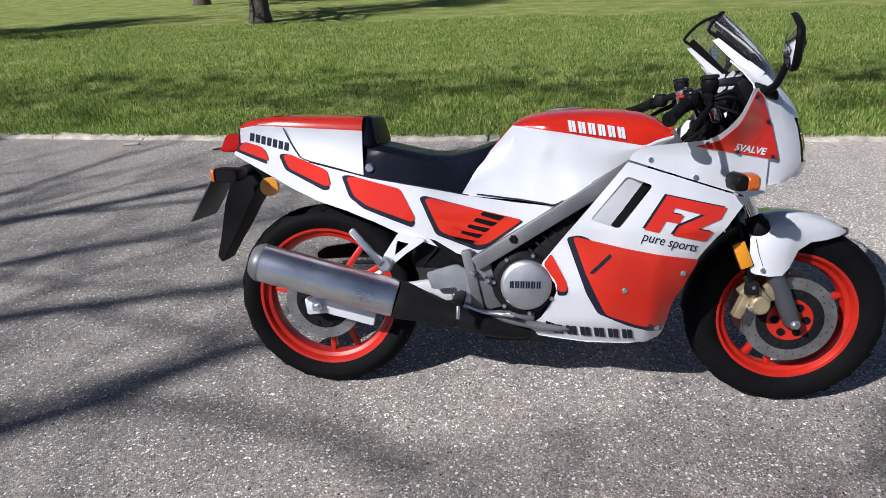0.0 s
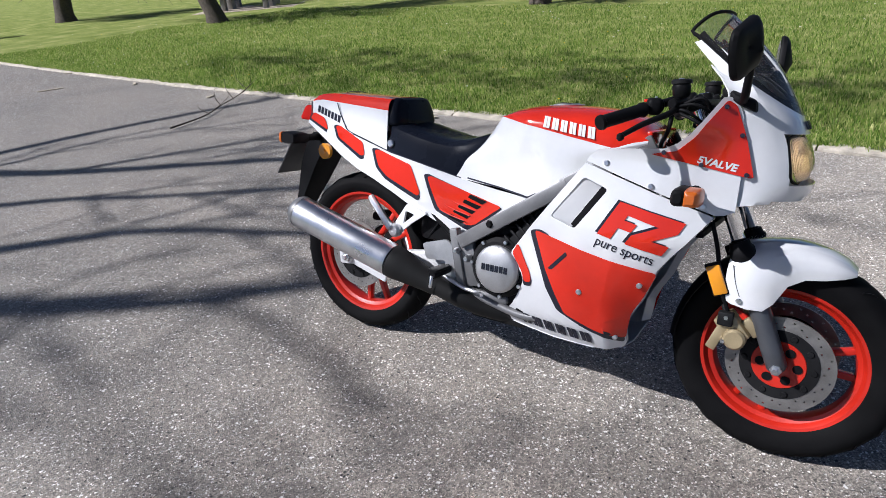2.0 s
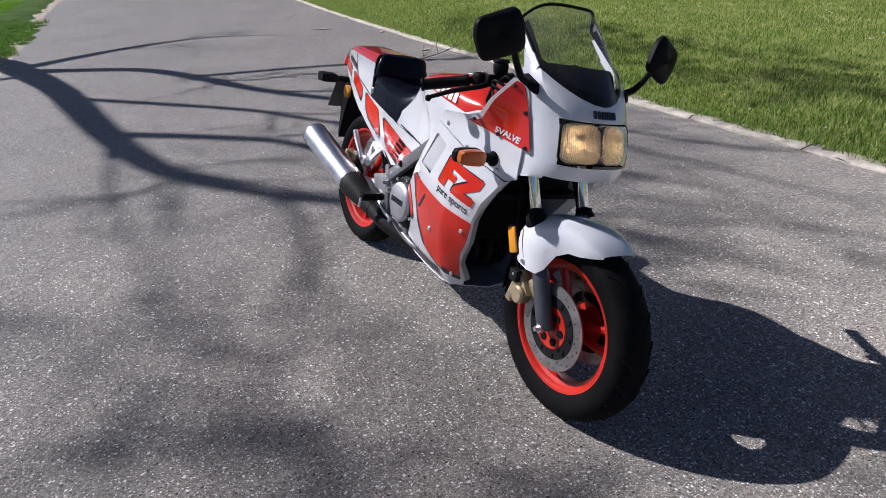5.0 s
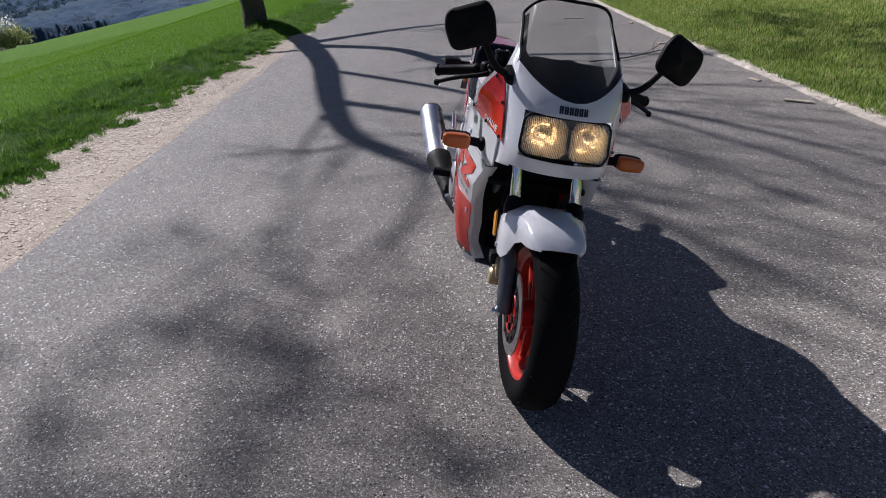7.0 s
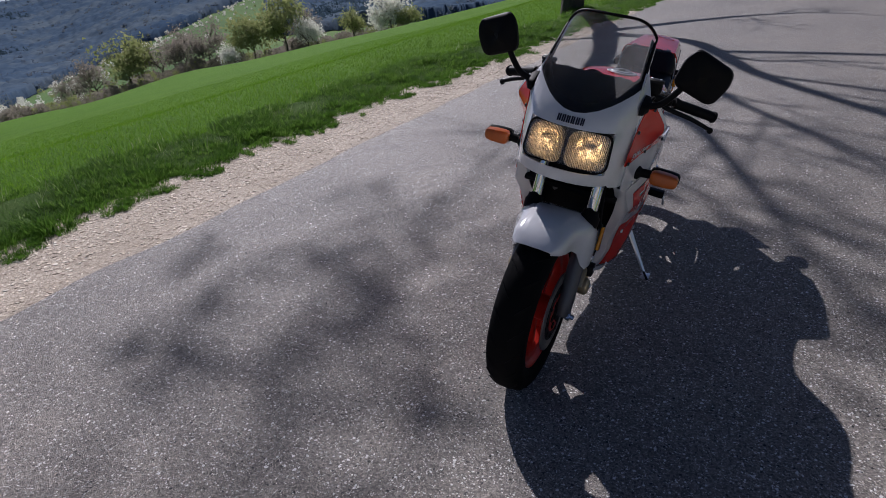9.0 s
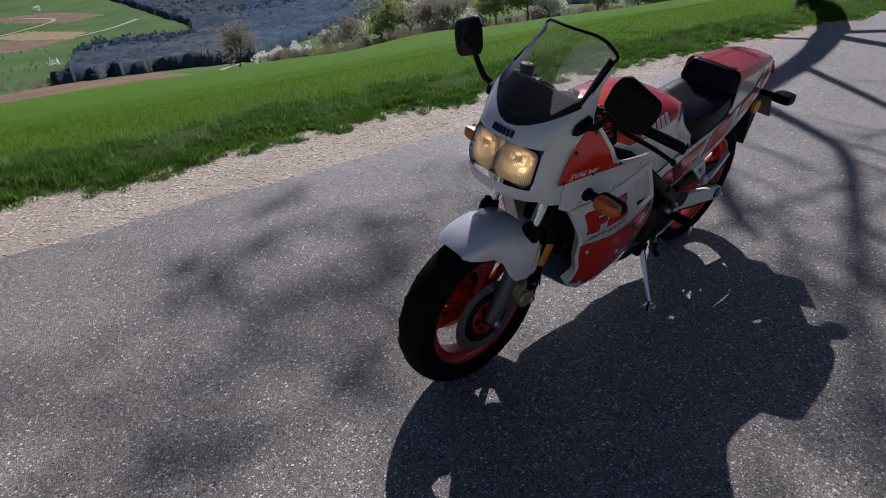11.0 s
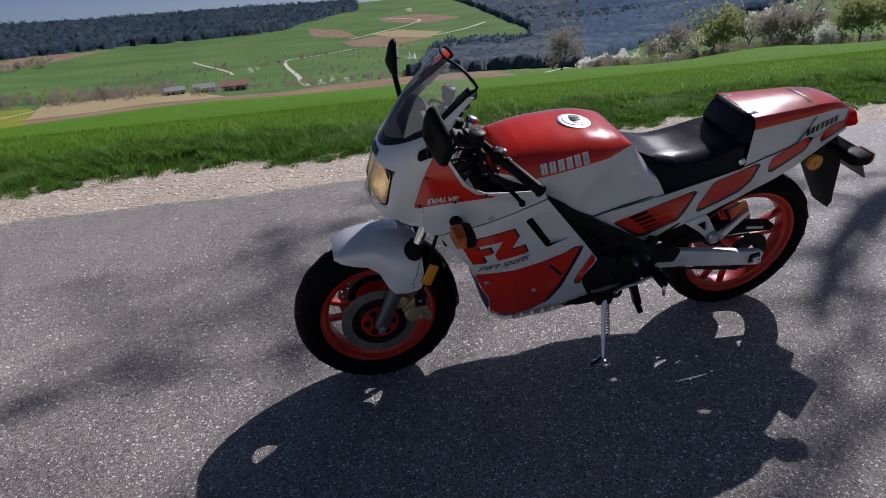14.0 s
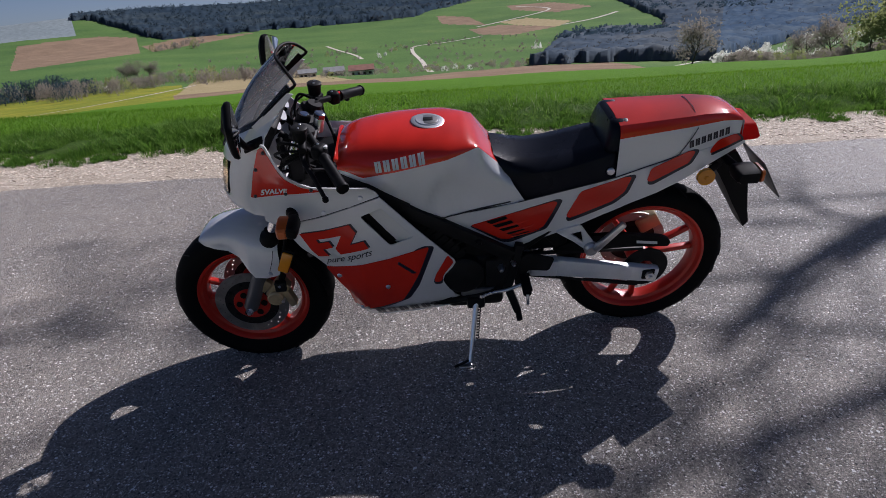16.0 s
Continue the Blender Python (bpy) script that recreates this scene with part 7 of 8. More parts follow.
PANELS = (
    [(-1.026, 0.862), (-0.959, 0.843), (-0.937, 0.81), (-0.935, 0.788), (-1.055, 0.833)],
    [(-0.891, 0.82), (-0.865, 0.825), (-0.727, 0.764), (-0.716, 0.709), (-0.737, 0.704), (-0.87, 0.771)],
    [(-0.675, 0.753), (-0.647, 0.755), (-0.484, 0.711), (-0.433, 0.602), (-0.446, 0.587), (-0.606, 0.648), (-0.651, 0.684)],
    [(-0.419, 0.685), (-0.401, 0.691), (-0.088, 0.614), (-0.207, 0.521), (-0.238, 0.515), (-0.368, 0.565)],
)
for s in SIDES:
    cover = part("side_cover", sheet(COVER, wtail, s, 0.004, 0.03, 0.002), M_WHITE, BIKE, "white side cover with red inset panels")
    part("seam", tube([(x, s * (wtail(x, z) + 0.003), z) for x, z in ((-0.867, 0.905), (-0.85, 0.87), (-0.825, 0.828), (-0.8, 0.805), (-0.7, 0.779), (-0.58, 0.749), (-0.4, 0.718), (-0.26, 0.693))], 0.0018, 6), M_STRIPE, cover)
    for n, pl in enumerate(PANELS):
        c = (sum(p[0] for p in pl) / len(pl), sum(p[1] for p in pl) / len(pl))
        part("dark_edge", sheet(rounded(pl, 0.012), wtail, s, 0.002, 0.04, 0.0035), M_STRIPE, cover)
        inner = [(c[0] + (p[0] - c[0]) * 0.93 + 0.009, c[1] + (p[1] - c[1]) * 0.86 + 0.006) for p in pl]
        part("red_inset", sheet(rounded(inner, 0.012), wtail, s, 0.002, 0.04, 0.005), M_RED, cover)
    for i in range(5):
        t = i / 4
        a = (-0.31 + 0.085 * t, 0.552 + 0.08 * t)
        part("louvre", sheet(rounded([(a[0], a[1]), (a[0] + 0.009, a[1] + 0.0115), (a[0] + 0.07 + 0.002 * i, a[1] - 0.004), (a[0] + 0.058, a[1] - 0.0165)], 0.003), wtail, s, 0.001, 0.05, 0.0062), M_BLACK, cover)
        part("louvre_rib", tube([(a[0] - 0.03, s * (wtail(-0.3, 0.6) + 0.006), a[1] + 0.022), (a[0] + 0.0, s * (wtail(-0.3, 0.6) + 0.007), a[1] + 0.012), (a[0] + 0.072, s * (wtail(-0.24, 0.6) + 0.006), a[1] - 0.002)], 0.0018, 5, 3), M_RED, cover)
    q = [(-0.995, 0.866), (-0.85, 0.83), (-0.846, 0.856), (-0.99, 0.892)]
    bars(word_bars(q if s < 0 else [q[1], q[0], q[3], q[2]], 7, lambda x, z: lerp_tab(WT, x), s, 0.001), M_STRIPE, cover, "plain dark bar of a marking")
    part("seat_bolt", turned([(0, 0.014), (0.6, 0.014), (1, 0.01)], (-0.578, s * 0.133, 0.778), (-0.578, s * 0.142, 0.778), 16), M_STEEL, cover)
part("tail_inner", block((-1.0, -0.075, 0.74), (-0.5, 0.075, 0.80), 0.01, Matrix.Translation((0, 0, 0))), M_BLACK, tail)

# ---- rear mudguard, plate, rear signals ----
hang = []
for x, z, w, d in ((-1.0, 0.79, 0.07, 0.10), (-1.045, 0.73, 0.07, 0.095), (-1.08, 0.66, 0.066, 0.078), (-1.108, 0.59, 0.06, 0.056), (-1.135, 0.53, 0.052, 0.034), (-1.162, 0.47, 0.045, 0.018)):
    hang.append([(x - d * 0.45, -w * 0.9, z - 0.01), (x + d * 0.55, -w, z - 0.03), (x + d * 0.62, 0, z - 0.03), (x + d * 0.55, w, z - 0.03), (x - d * 0.45, w * 0.9, z - 0.01), (x - d * 0.5, 0, z - 0.01)])
hanger = part("rear_mudguard", loft(hang, True), M_BLACK, BIKE, "black rear mudguard and plate holder")
part("number_plate", block((-0.003, -0.09, -0.085), (0.003, 0.09, 0.085), 0.002, Matrix.Translation((-1.185, 0, 0.665)) @ Matrix.Rotation(radians(32), 4, "Y")), M_PLATE, hanger, "metal number plate without writing")
for s in SIDES:
    part("round_reflector", turned([(0, 0.031), (0.7, 0.031), (0.75, 0.008), (1, 0.006)], (-0.926, s * 0.105, 0.717), (-0.926, s * 0.125, 0.717), 28), M_YELLOW, hanger, "round amber reflector")
    part("reflector_arm", beam((-0.926, s * 0.10, 0.72), (-1.0, s * 0.06, 0.745), 0.01, 0.03), M_BLACK, hanger)
    rs = part("rear_signal", loft([[(-1.02 + q[0] * 0.0 + p[0], s * q[0], 0.765 + p[1]) for p in [(a * q[1], b_ * q[1]) for a, b_ in rounded([(-0.042, -0.024), (0.04, -0.02), (0.04, 0.02), (-0.042, 0.024)], 0.014, 4)]] for q in ((0.135, 0.55), (0.145, 0.9), (0.165, 1.0), (0.21, 0.98), (0.222, 0.8))], True), M_BLACK, BIKE, "black rear turn signal with amber lens")
    part("amber_lens", loft([[(-1.063 - q[0], s * (0.182 + p[0] * q[1]), 0.765 + p[1] * q[1]) for p in rounded([(-0.036, -0.022), (0.036, -0.022), (0.036, 0.022), (-0.036, 0.022)], 0.012, 4)] for q in ((0.0, 1.0), (0.01, 0.95), (0.016, 0.7))], True), M_AMBER, rs)
    part("stalk", rod((-1.0, s * 0.06, 0.765), (-1.01, s * 0.145, 0.765), 0.014), M_BLACK, rs)

# ---- frame, engine, radiator ----
for s in SIDES:
    rail = part("frame_rail", joined(beam((0.36, s * 0.13, 0.86), (0.12, s * 0.185, 0.712), 0.03, 0.05), beam((0.14, s * 0.184, 0.722), (-0.24, s * 0.168, 0.478), 0.03, 0.046), beam((-0.27, s * 0.16, 0.52), (-0.225, s * 0.16, 0.32), 0.03, 0.032), beam((-0.23, s * 0.155, 0.50), (-0.18, s * 0.15, 0.33), 0.025, 0.06)), M_GREY if s < 0 else M_SATIN, BIKE, "box-section frame rail")
    part("cradle_tube", tube([(-0.225, s * 0.15, 0.32), (-0.10, s * 0.155, 0.285), (0.05, s * 0.15, 0.27), (0.2, s * 0.13, 0.33), (0.3, s * 0.1, 0.5), (0.4, s * 0.05, 0.75)], 0.014), M_GREY if s < 0 else M_SATIN, rail)
    for bx, bz, r in ((-0.12, 0.562, 0.016), (-0.20, 0.43, 0.013), (-0.245, 0.45, 0.01)):
        part("bolt", turned([(0, r), (0.6, r), (1, r * 0.6)], (bx, s * 0.17, bz), (bx, s * 0.196, bz), 6), M_STEEL if r < 0.015 else M_BLACK, rail)
    part("subframe_tube", tube([(-0.2, s * 0.13, 0.66), (-0.5, s * 0.115, 0.70), (-0.95, s * 0.075, 0.79)], 0.013), M_BLACK, rail)
    part("subframe_strut", tube([(-0.25, s * 0.13, 0.45), (-0.5, s * 0.12, 0.63), (-0.7, s * 0.1, 0.72)], 0.012), M_BLACK, rail)

engine = part("engine", joined(
    block((-0.22, -0.15, 0.27), (0.10, 0.15, 0.47), 0.03, None, 3),
    block((-0.10, -0.165, -0.12), (0.10, 0.165, 0.14), 0.015, Matrix.Translation((0.07, 0, 0.52)) @ Matrix.Rotation(radians(40), 4, "Y")),
    block((-0.16, -0.14, 0.45), (-0.02, 0.14, 0.56), 0.02),
    block((-0.12, -0.13, 0.225), (0.08, 0.13, 0.28), 0.02)), M_SATIN, BIKE, "black four-cylinder engine block")
for i in range(7):
    part("cooling_fin", block((-0.115, -0.17, -0.09 + i * 0.03), (0.115, 0.17, -0.082 + i * 0.03), 0.002, Matrix.Translation((0.07, 0, 0.52)) @ Matrix.Rotation(radians(40), 4, "Y")), M_SATIN, engine)
part("clutch_housing", turned([(0, 0.105), (0.7, 0.102), (1, 0.088)], (-0.085, -0.14, 0.418), (-0.085, -0.182, 0.418), 40), M_SATIN, engine)
ccov = part("clutch_cover", turned([(0, 0.079), (0.6, 0.079), (0.85, 0.074), (1, 0.066)], (-0.08, -0.18, 0.418), (-0.08, -0.204, 0.418), 48), M_ALU, engine, "polished aluminium clutch cover")
bars([block((-0.13 + i * 0.0165 + q, -0.2062, 0.412 - 0.0), (-0.13 + i * 0.0165 + q + 0.005, -0.2035, 0.434), 0) for i in range(6) for q in (0, 0.0072)], M_STRIPE, ccov, "plain black bar of a marking")
for k in range(7):
    a = 0.4 + k * 0.9
    part("cover_bolt", rod((-0.085 + 0.095 * math.cos(a), -0.175, 0.418 + 0.095 * math.sin(a)), (-0.085 + 0.095 * math.cos(a), -0.187, 0.418 + 0.095 * math.sin(a)), 0.007, 8), M_STEEL, engine)
part("generator_cover", turned([(0, 0.08), (0.7, 0.078), (1, 0.06)], (-0.06, 0.14, 0.40), (-0.06, 0.185, 0.40), 40), M_SATIN, engine)
part("sprocket_cover", block((-0.25, 0.135, 0.33), (-0.14, 0.17, 0.46), 0.02), M_SATIN, engine)
# unseen inner block, added to stop sunlight leaking through the bike
part("light_stop", block((-0.46, -0.105, 0.44), (-0.06, 0.105, 0.69), 0.02), M_BLACK, engine)
part("carburettor_bank", block((-0.06, -0.15, 0.58), (0.14, 0.15, 0.68), 0.02), M_SATIN, engine)
part("footrest_case", block((-0.2, -0.16, 0.29), (-0.05, 0.16, 0.32), 0.008), M_GREY, engine)
for s in SIDES:
    part("coolant_hose", tube([(0.0, s * 0.15, 0.47), (0.04, s * 0.165, 0.52), (0.12, s * 0.16, 0.57), (0.2, s * 0.14, 0.6)], 0.016), M_BLACK, engine)
    part("cable", tube([(-0.28, s * 0.11, 0.50), (-0.33, s * 0.115, 0.56), (-0.38, s * 0.11, 0.5), (-0.42, s * 0.1, 0.45)], 0.004), M_BLACK, engine)
part("radiator", block((0.30, -0.15, 0.36), (0.335, 0.15, 0.68), 0.008, Matrix.Translation((0.04, 0, 0.02)) @ Matrix.Rotation(radians(-6), 4, "Y")), M_BLACK, BIKE, "black radiator behind the fork")
part("radiator_shroud", joined(block((0.345, -0.165, 0.62), (0.53, 0.165, 0.64), 0.006), block((0.45, -0.13, 0.64), (0.5, 0.13, 0.9), 0.01)), M_BLACK, BIKE, "black inner fairing shroud")
for i in range(4):
    y = -0.1 + i * 0.066
    part("exhaust_header", tube([(0.17, y, 0.42), (0.25, y, 0.36), (0.24, y * 0.9, 0.29), (0.1, y * 0.8, 0.235), (-0.1, y * 0.8, 0.23)], 0.018), M_RUST, engine)

# ---- exhaust ----
ea, ec = Vector((-0.905, -0.262, 0.497)), Vector((-0.487, -0.228, 0.378))
muffler = part("silencer", turned([(0, 0.052), (0.01, 0.06), (0.97, 0.06), (1, 0.057)], ea, ec, 40), M_STEEL, BIKE, "brushed steel silencer with black front cone")
d_ = (ea - ec).normalized()
part("end_cap", turned([(0, 0.061), (0.25, 0.061), (0.7, 0.054), (1, 0.045)], ea - d_ * 0.004, ea + d_ * 0.03, 40), M_GREY, muffler, "dark silencer end cap")
part("front_cone", turned([(0, 0.06), (0.1, 0.0605), (0.25, 0.056), (0.6, 0.045), (1, 0.036)], ec, ec - d_ * 0.19 + Vector((0, 0.02, -0.015)), 32), M_RUST, muffler, "matt black exhaust cone")
part("link_pipe", tube([(-0.31, -0.195, 0.315), (-0.22, -0.17, 0.28), (-0.12, -0.12, 0.25), (0.0, -0.06, 0.235)], 0.034, 18), M_RUST, muffler)
part("collector", block((-0.22, -0.12, 0.20), (0.0, 0.12, 0.26), 0.02), M_RUST, muffler)

# ---- swing arm, shock, chain ----
arm = part("swing_arm", joined(beam((-0.32, 0.115, 0.382), (-0.42, 0.118, 0.372), 0.045, 0.07), beam((-0.41, 0.118, 0.373), (-0.81, 0.128, 0.308), 0.035, 0.078, 0.01, 0.035, 0.066), beam((-0.32, -0.115, 0.382), (-0.82, -0.128, 0.312), 0.035, 0.078, 0.01, 0.035, 0.06), rod((-0.30, -0.13, 0.385), (-0.30, 0.13, 0.385), 0.035)), M_SILVER, BIKE, "silver box-section swing arm")
for s in SIDES:
    part("axle_adjuster", block((-0.795, s * 0.142 - 0.006, 0.298), (-0.745, s * 0.142 + 0.006, 0.343), 0.006), M_SATIN if s > 0 else M_ALU, arm)
    part("axle_nut", turned([(0, 0.018), (0.6, 0.018), (0.62, 0.01), (1, 0.009)], (-0.7725, s * 0.145, 0.32), (-0.7725, s * 0.172, 0.32), 6), M_STEEL, arm)
part("torque_arm", beam((-0.80, -0.138, 0.33), (-0.58, -0.138, 0.275), 0.008, 0.05), M_SILVER, arm)
part("rear_caliper", block((-0.045, -0.025, -0.035), (0.045, 0.025, 0.035), 0.01, Matrix.Translation((-0.83, -0.095, 0.40)) @ Matrix.Rotation(radians(30), 4, "Y")), M_GOLD, BIKE, "gold rear brake caliper")
part("shock_spring", tube([(-0.36 - 0.0 + 0.035 * math.cos(i * 0.9) * 0.8, 0.035 * math.sin(i * 0.9), 0.36 + i * 0.006) for i in range(48)], 0.006, 6, 1), M_SATIN, BIKE, "rear shock absorber spring")
part("shock_body", rod((-0.36, 0, 0.34), (-0.36, 0, 0.68), 0.024), M_STEEL, BIKE, "rear shock absorber body")
chain = part("chain", joined(beam((-0.2, 0.093, 0.425), (-0.755, 0.093, 0.408), 0.012, 0.014, 0.003), beam((-0.2, 0.093, 0.345), (-0.755, 0.093, 0.232), 0.012, 0.014, 0.003)), M_SATIN, BIKE, "dark drive chain")
cg = part("chain_guard", sheet(rounded([(-0.40, 0.44), (-0.52, 0.49), (-0.64, 0.492), (-0.82, 0.465), (-0.85, 0.445), (-0.845, 0.42), (-0.70, 0.43), (-0.52, 0.425)], 0.012), lambda x, z: 0.108, 1, 0.02, 0.1), M_BLACK, BIKE, "black chain guard")
part("guard_label", sheet([(-0.72, 0.445), (-0.80, 0.434), (-0.798, 0.446), (-0.718, 0.457)], lambda x, z: 0.109, 1, 0.001, 0.1), M_SILVERTXT, cg)
hug = []
for i in range(10):
    a = radians(25 + 60 * i / 9)
    hug.append([(RW[0] + 0.345 * math.cos(a), 0.07 * k, RW[2] + (0.345 - 0.015 * abs(k)) * math.sin(a)) for k in (-1, -0.5, 0, 0.5, 1)])
part("rear_hugger", thicken(loft(hug), 0.004), M_BLACK, BIKE, "black inner rear mudguard")

# ---- pegs, brackets, levers, side stand ----
for s in SIDES:
    tri = sheet(rounded([(-0.49, 0.572), (-0.40, 0.548), (-0.47, 0.50), (-0.53, 0.448), (-0.556, 0.46), (-0.545, 0.49)], 0.012), lambda x, z: 0.145, s, 0.01, 0.1, 0, [rounded([(-0.495, 0.545), (-0.455, 0.535), (-0.505, 0.495)], 0.006)])
    br = part("passenger_bracket", tri, M_SILVER, BIKE, "silver passenger footrest bracket")
    part("peg_boss", turned([(0, 0.026), (0.7, 0.026), (1, 0.018)], (-0.535, s * 0.14, 0.468), (-0.535, s * 0.168, 0.468), 24), M_ALU, br)
    part("passenger_peg", beam((-0.545, s * 0.165, 0.475), (-0.64, s * 0.172, 0.585), 0.024, 0.026, 0.006, 0.02, 0.022), M_STEEL, br, "folded passenger footrest")
    plate_ob = part("footrest_plate", sheet(rounded([(-0.40, 0.445), (-0.30, 0.475), (-0.25, 0.445), (-0.255, 0.33), (-0.29, 0.325), (-0.30, 0.40), (-0.38, 0.39)], 0.012), lambda x, z: 0.165, s, 0.008, 0.1), M_ALU if s < 0 else M_SATIN, BIKE, "footrest plate")
    part("footpeg", joined(rod((-0.285, s * 0.165, 0.375), (-0.285, s * 0.265, 0.372), 0.016), block((-0.303, min(s * 0.18, s * 0.265), 0.382), (-0.267, max(s * 0.18, s * 0.265), 0.392), 0.003)), M_BLACK, plate_ob, "black rubber footpeg")
    part("peg_tip", rod((-0.285, s * 0.265, 0.37), (-0.286, s * 0.272, 0.33), 0.006, 10), M_STEEL, plate_ob)
    part("foot_lever", tube([(-0.30, s * 0.175, 0.35), (-0.22, s * 0.18, 0.325), (-0.16, s * 0.185, 0.32), (-0.12, s * 0.21, 0.325)], 0.007), M_STEEL, plate_ob)
stand = part("side_stand", joined(turned([(0, 0.012), (0.1, 0.011), (1, 0.008)], (-0.105, 0.17, 0.262), (-0.066, 0.296, 0.078), 14), block((-0.022, -0.018, -0.004), (0.03, 0.022, 0.004), 0.003, Matrix.Translation((-0.052, 0.303, 0.074)) @ Matrix.Rotation(radians(12.3), 4, "X"))), M_STEEL, BIKE, "steel side stand")
part("stand_spring", tube([(-0.118 + 0.006 * math.cos(i * 1.3) + 0.018 * i / 60, 0.175 + 0.075 * i / 60, 0.26 - 0.11 * i / 60 + 0.006 * math.sin(i * 1.3)) for i in range(60)], 0.0022, 5, 1), M_SATIN, stand)
part("stand_tab", rod((-0.06, 0.295, 0.085), (-0.005, 0.32, 0.083), 0.005, 8), M_SATIN, stand)
part("stand_bracket", block((-0.14, 0.13, 0.24), (-0.07, 0.18, 0.29), 0.01), M_SATIN, stand)
part("centre_stand", joined(beam((-0.23, 0.14, 0.31), (-0.27, 0.15, 0.19), 0.03, 0.03), rod((-0.27, 0.13, 0.195), (-0.275, 0.18, 0.165), 0.012)), M_SATIN, BIKE, "black folded stand arm")

# ---- cockpit ----
yoke = part("top_yoke", steered(block((-0.035, -0.13, -0.012), (0.05, 0.13, 0.012), 0.01, Matrix.Translation((0.43, 0, 0.955)) @ Matrix.Rotation(radians(-RAKE), 4, "Y"))), M_SATIN, BIKE, "black fork yoke with clip-on handlebars")
part("steering_stem", steered(rod((0.405, 0, 0.93), (0.39, 0, 0.985), 0.018)), M_STEEL, yoke)
part("stem_nut", steered(turned([(0, 0.021), (0.8, 0.021), (1, 0.016)], (0.392, 0, 0.98), (0.386, 0, 0.996), 6)), M_CHROME, yoke)
ign = part("ignition_lock", steered(turned([(0, 0.022), (0.8, 0.024), (1, 0.02)], (0.452, 0, 0.955), (0.44, 0, 0.995), 20)), M_BLACK, yoke, "black ignition lock")
part("lock_ring", steered(turned([(0, 0.015), (1, 0.013)], (0.44, 0, 0.995), (0.4392, 0, 0.998), 20)), M_CHROME, ign)
for s in SIDES:
    part("fork_cap", steered(rod(on_fork(0.965, s * FY), on_fork(0.99, s * FY), 0.02)), M_SATIN, yoke)
    root_p, tip_p = Vector((0.415, s * 0.12, 0.985)), Vector((0.285, s * 0.372, 0.918))
    part("bar_tube", steered(rod(root_p, tip_p, 0.011)), M_BLACK, yoke)
    part("grip", steered(turned([(0, 0.019), (0.06, 0.02), (0.1, 0.0165), (0.5, 0.0172), (0.93, 0.0168), (0.95, 0.02), (1, 0.018)], root_p.lerp(tip_p, 0.48), tip_p, 20)), M_BLACK, yoke, "black rubber grip")
    sw = part("switch_block", steered(joined(block((-0.02, -0.026, -0.022), (0.02, 0.026, 0.022), 0.013, Matrix.Translation(root_p.lerp(tip_p, 0.36)) @ Matrix.Rotation(radians(-27 * s), 4, "Z"), 3), turned([(0, 0.014), (0.5, 0.02), (1, 0.015)], root_p.lerp(tip_p, 0.27), root_p.lerp(tip_p, 0.33), 18))), M_BLACK, yoke)
    part("switch_button", steered(block((-0.006, -0.008, -0.004), (0.006, 0.008, 0.004), 0.002, Matrix.Translation(root_p.lerp(tip_p, 0.36) + Vector((-0.02, 0, 0.014))))), M_RED if s < 0 else M_SILVERTXT, sw)
    part("screw", steered(rod(root_p.lerp(tip_p, 0.34) + Vector((0, 0, 0.018)), root_p.lerp(tip_p, 0.34) + Vector((0, 0, 0.024)), 0.004, 8)), M_STEEL, sw)
    part("bar_clamp", steered(joined(turned([(0, 0.026), (0.2, 0.029), (0.8, 0.029), (1, 0.026)], (0.43, s * FY, 0.962), (0.417, s * FY, 0.99), 20), beam((0.425, s * FY, 0.978), (0.405, s * (FY + 0.05), 0.978), 0.024, 0.026))), M_SATIN, yoke)
    part("clamp_bolt", steered(rod((0.452, s * FY, 0.978), (0.462, s * FY, 0.976), 0.006, 8)), M_STEEL, yoke)
    lv = tube([root_p.lerp(tip_p, 0.3) + Vector((0.045, 0, 0)), root_p.lerp(tip_p, 0.45) + Vector((0.062, 0, -0.008)), root_p.lerp(tip_p, 0.75) + Vector((0.06, 0, -0.015)), root_p.lerp(tip_p, 1.0) + Vector((0.058, 0, -0.028))], (0.009, 0.0065), 10)
    part("lever", steered(lv), M_BLACK, yoke, "black hand lever")
    part("lever_ball", steered(turned([(0, 0.004), (0.25, 0.0095), (0.75, 0.0095), (1, 0.004)], root_p.lerp(tip_p, 1.0) + Vector((0.058, 0, -0.02)), root_p.lerp(tip_p, 1.0) + Vector((0.058, 0, -0.04)), 14)), M_BLACK, yoke)
    mc = Vector(root_p.lerp(tip_p, 0.24)) + Vector((0.045, 0, 0.012))
    cyl = part("master_cylinder", steered(joined(rod(mc + Vector((0, -s * 0.03, -0.004)), mc + Vector((-0.012, s * 0.04, -0.012)), 0.013), turned([(0, 0.016), (0.2, 0.022), (0.8, 0.024), (1, 0.021)], mc + Vector((0, 0, 0.004)), mc + Vector((-0.004, 0, 0.04)), 20))), M_BLACK, yoke)
    part("reservoir_cap", steered(turned([(0, 0.026), (0.7, 0.026), (1, 0.021)], mc + Vector((-0.004, 0, 0.04)), mc + Vector((-0.005, 0, 0.051)), 20)), M_SATIN, cyl)
    for k in range(2):
        part("cap_screw", steered(rod(mc + Vector((-0.005, 0.014 * (2 * k - 1), 0.05)), mc + Vector((-0.0052, 0.014 * (2 * k - 1), 0.0535)), 0.0035, 8)), M_STEEL, cyl)
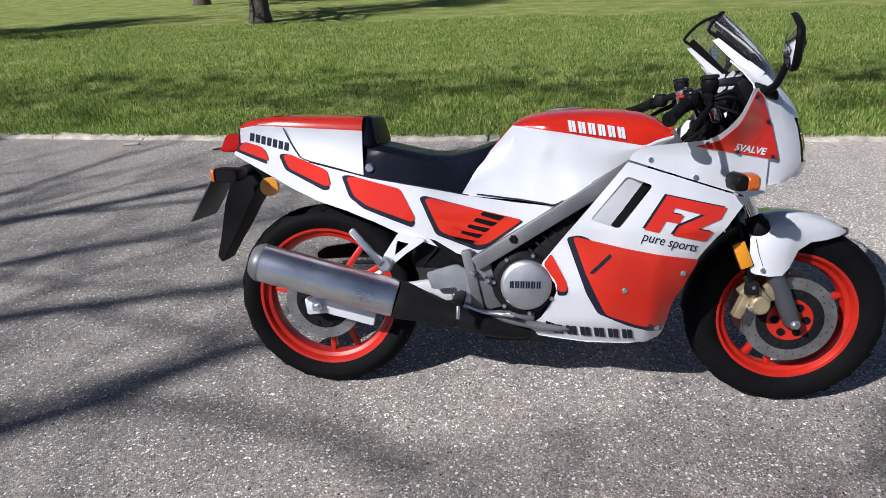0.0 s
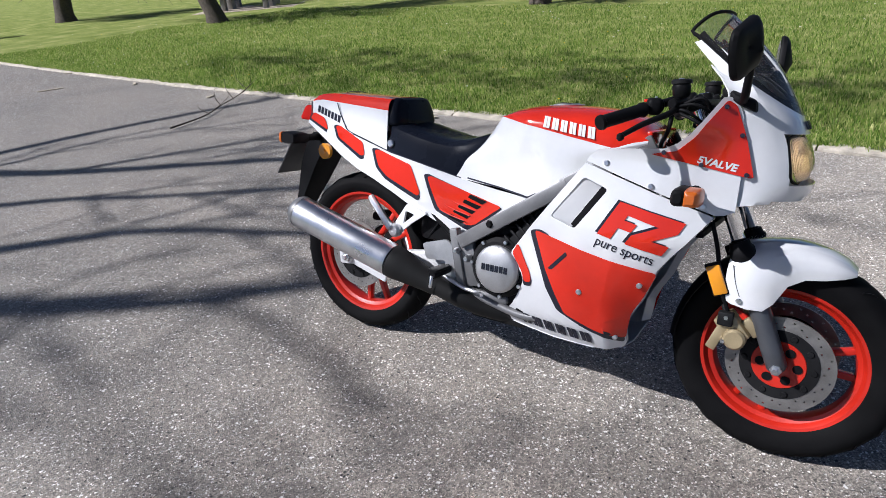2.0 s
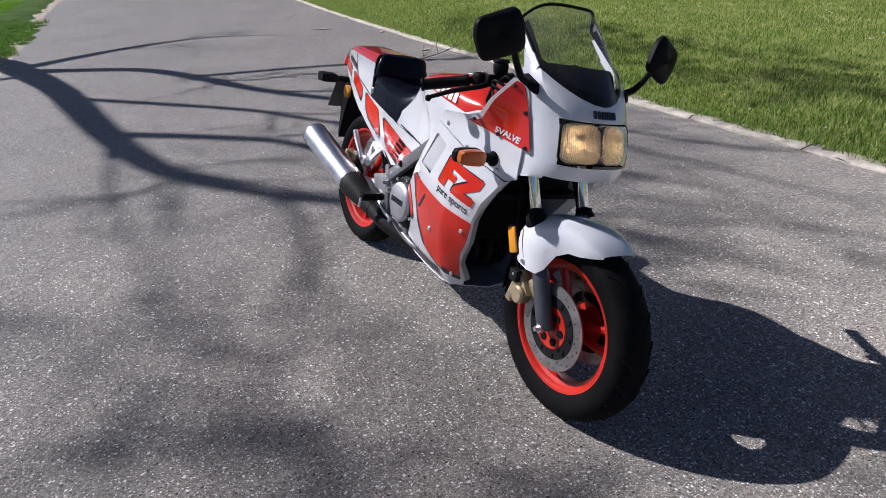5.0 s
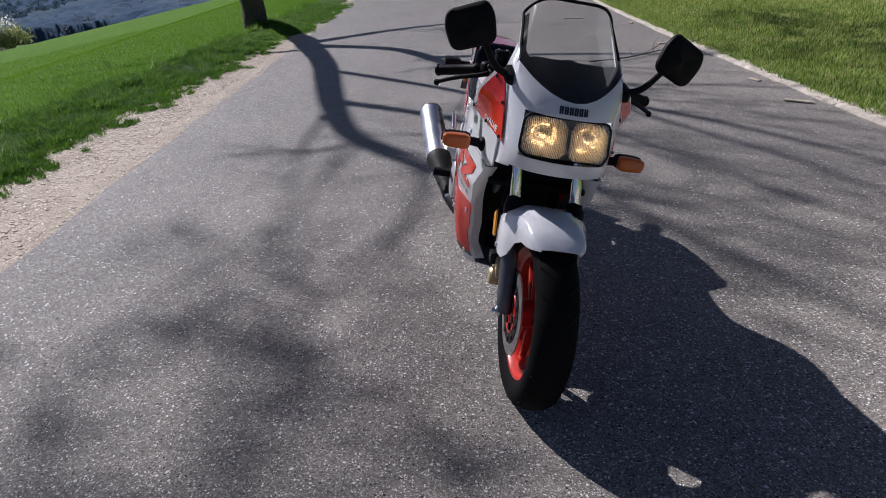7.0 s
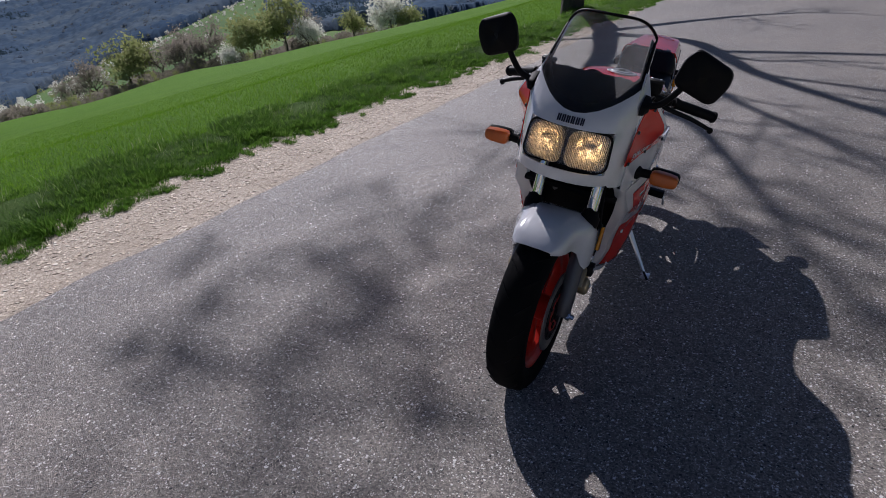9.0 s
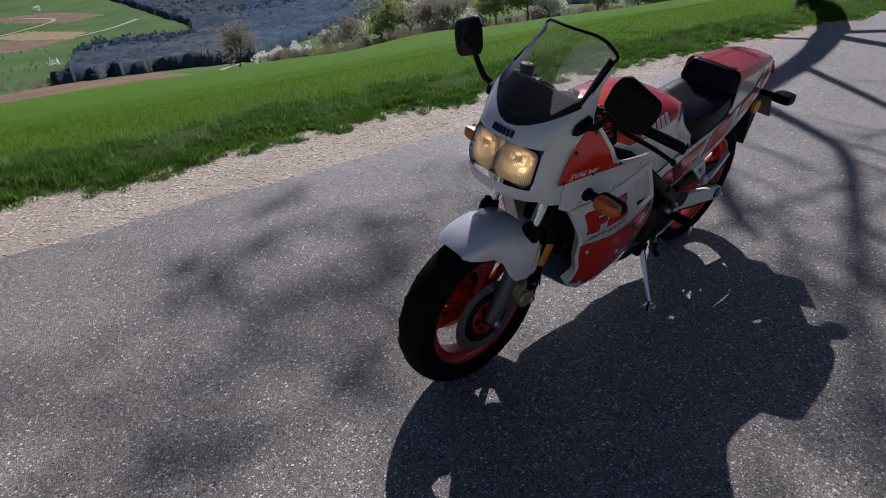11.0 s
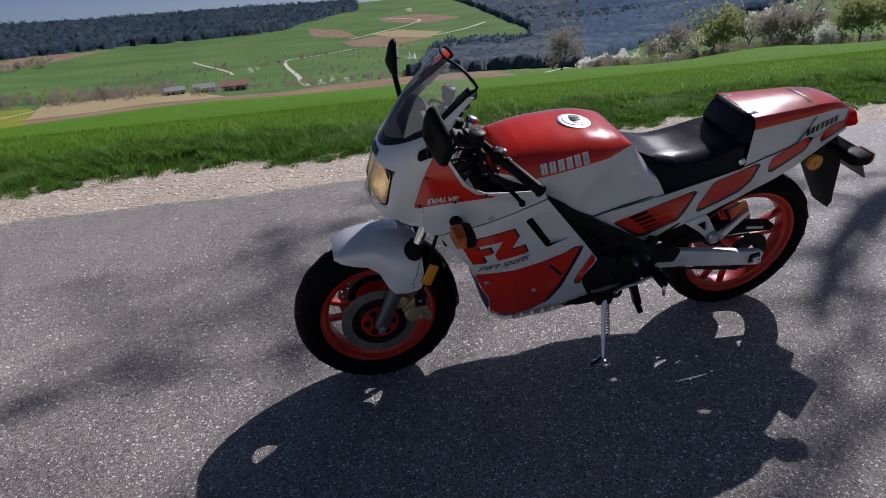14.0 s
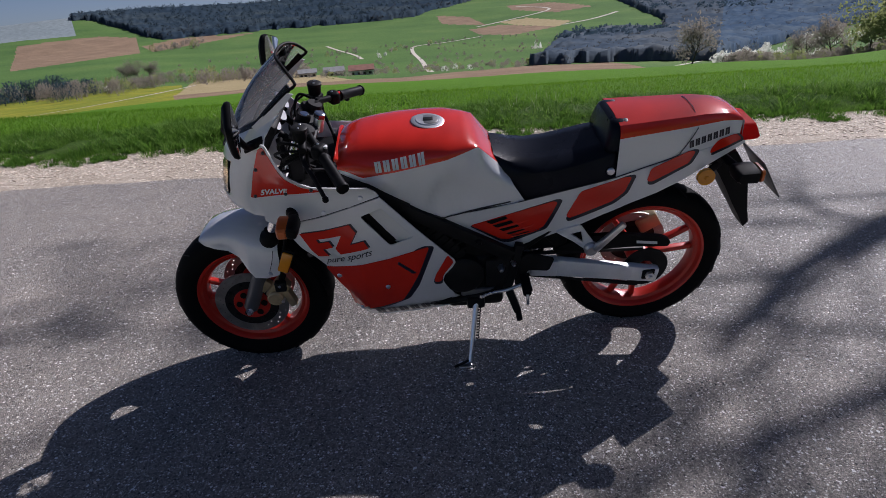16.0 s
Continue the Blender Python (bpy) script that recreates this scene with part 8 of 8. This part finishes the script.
    for k, (dz, dx) in enumerate(((0.0, 0.0), (0.02, 0.02), (-0.025, 0.035))):
        part("control_cable", steered(tube([root_p.lerp(tip_p, 0.3) + Vector((0.03, 0, -0.008)), (0.46 + dx, s * (0.21 + 0.01 * k), 0.95 + dz), (0.5 + dx, s * 0.15, 0.9 + dz), (0.44, s * (0.06 + 0.02 * k), 0.83)], 0.0042)), M_BLACK, yoke)
    part("cable", steered(tube([root_p.lerp(tip_p, 0.25) + Vector((0.05, 0, 0)), (0.49, s * 0.19, 0.985), (0.5, s * 0.14, 0.92), (0.42, s * 0.08, 0.84)], 0.005)), M_BLACK, yoke)
    part("clutch_hose", steered(tube([root_p.lerp(tip_p, 0.25) + Vector((0.03, 0, -0.01)), (0.41, s * 0.2, 0.9), (0.38, s * 0.14, 0.86), (0.36, s * 0.08, 0.8)], 0.006)), M_BLACK, yoke)
dash = part("instrument_panel", block((-0.04, -0.135, -0.06), (0.04, 0.135, 0.055), 0.02, Matrix.Translation((0.565, 0, 0.985)) @ Matrix.Rotation(radians(-32), 4, "Y")), M_BLACK, BIKE, "black instrument panel with round dials")
for y, r in ((-0.085, 0.036), (0.0, 0.044), (0.085, 0.036)):
    c = Vector((0.535, y, 1.005))
    d2 = Vector((-0.85, 0, 0.53))
    g = part("dial", turned([(0, r), (0.8, r), (1, r * 0.9)], c - d2 * 0.03, c + d2 * 0.016, 32), M_BLACK, dash)
    part("dial_face", turned([(0, r * 0.86), (1, r * 0.86)], c + d2 * 0.0155, c + d2 * 0.0175, 32), M_DIAL, g, "grey glazed dial face")
    part("dial_rim", turned([(0, r * 0.95), (1, r * 0.9)], c + d2 * 0.0145, c + d2 * 0.0165, 32), M_CHROME, g)
part("dash_tray", block((0.36, -0.19, 0.80), (0.56, 0.19, 0.82), 0.01), M_BLACK, BIKE, "black inner cockpit tray")
for path, r in (([(0.52, -0.08, 0.95), (0.5, -0.12, 0.9), (0.44, -0.1, 0.84)], 0.012), ([(0.52, 0.08, 0.95), (0.5, 0.12, 0.9), (0.44, 0.1, 0.84)], 0.012), ([(0.53, 0.02, 0.94), (0.48, 0.03, 0.9), (0.42, 0.0, 0.83)], 0.014)):
    part("wiring_bundle", tube(path, r), M_BLACK, BIKE, "black cockpit wiring")
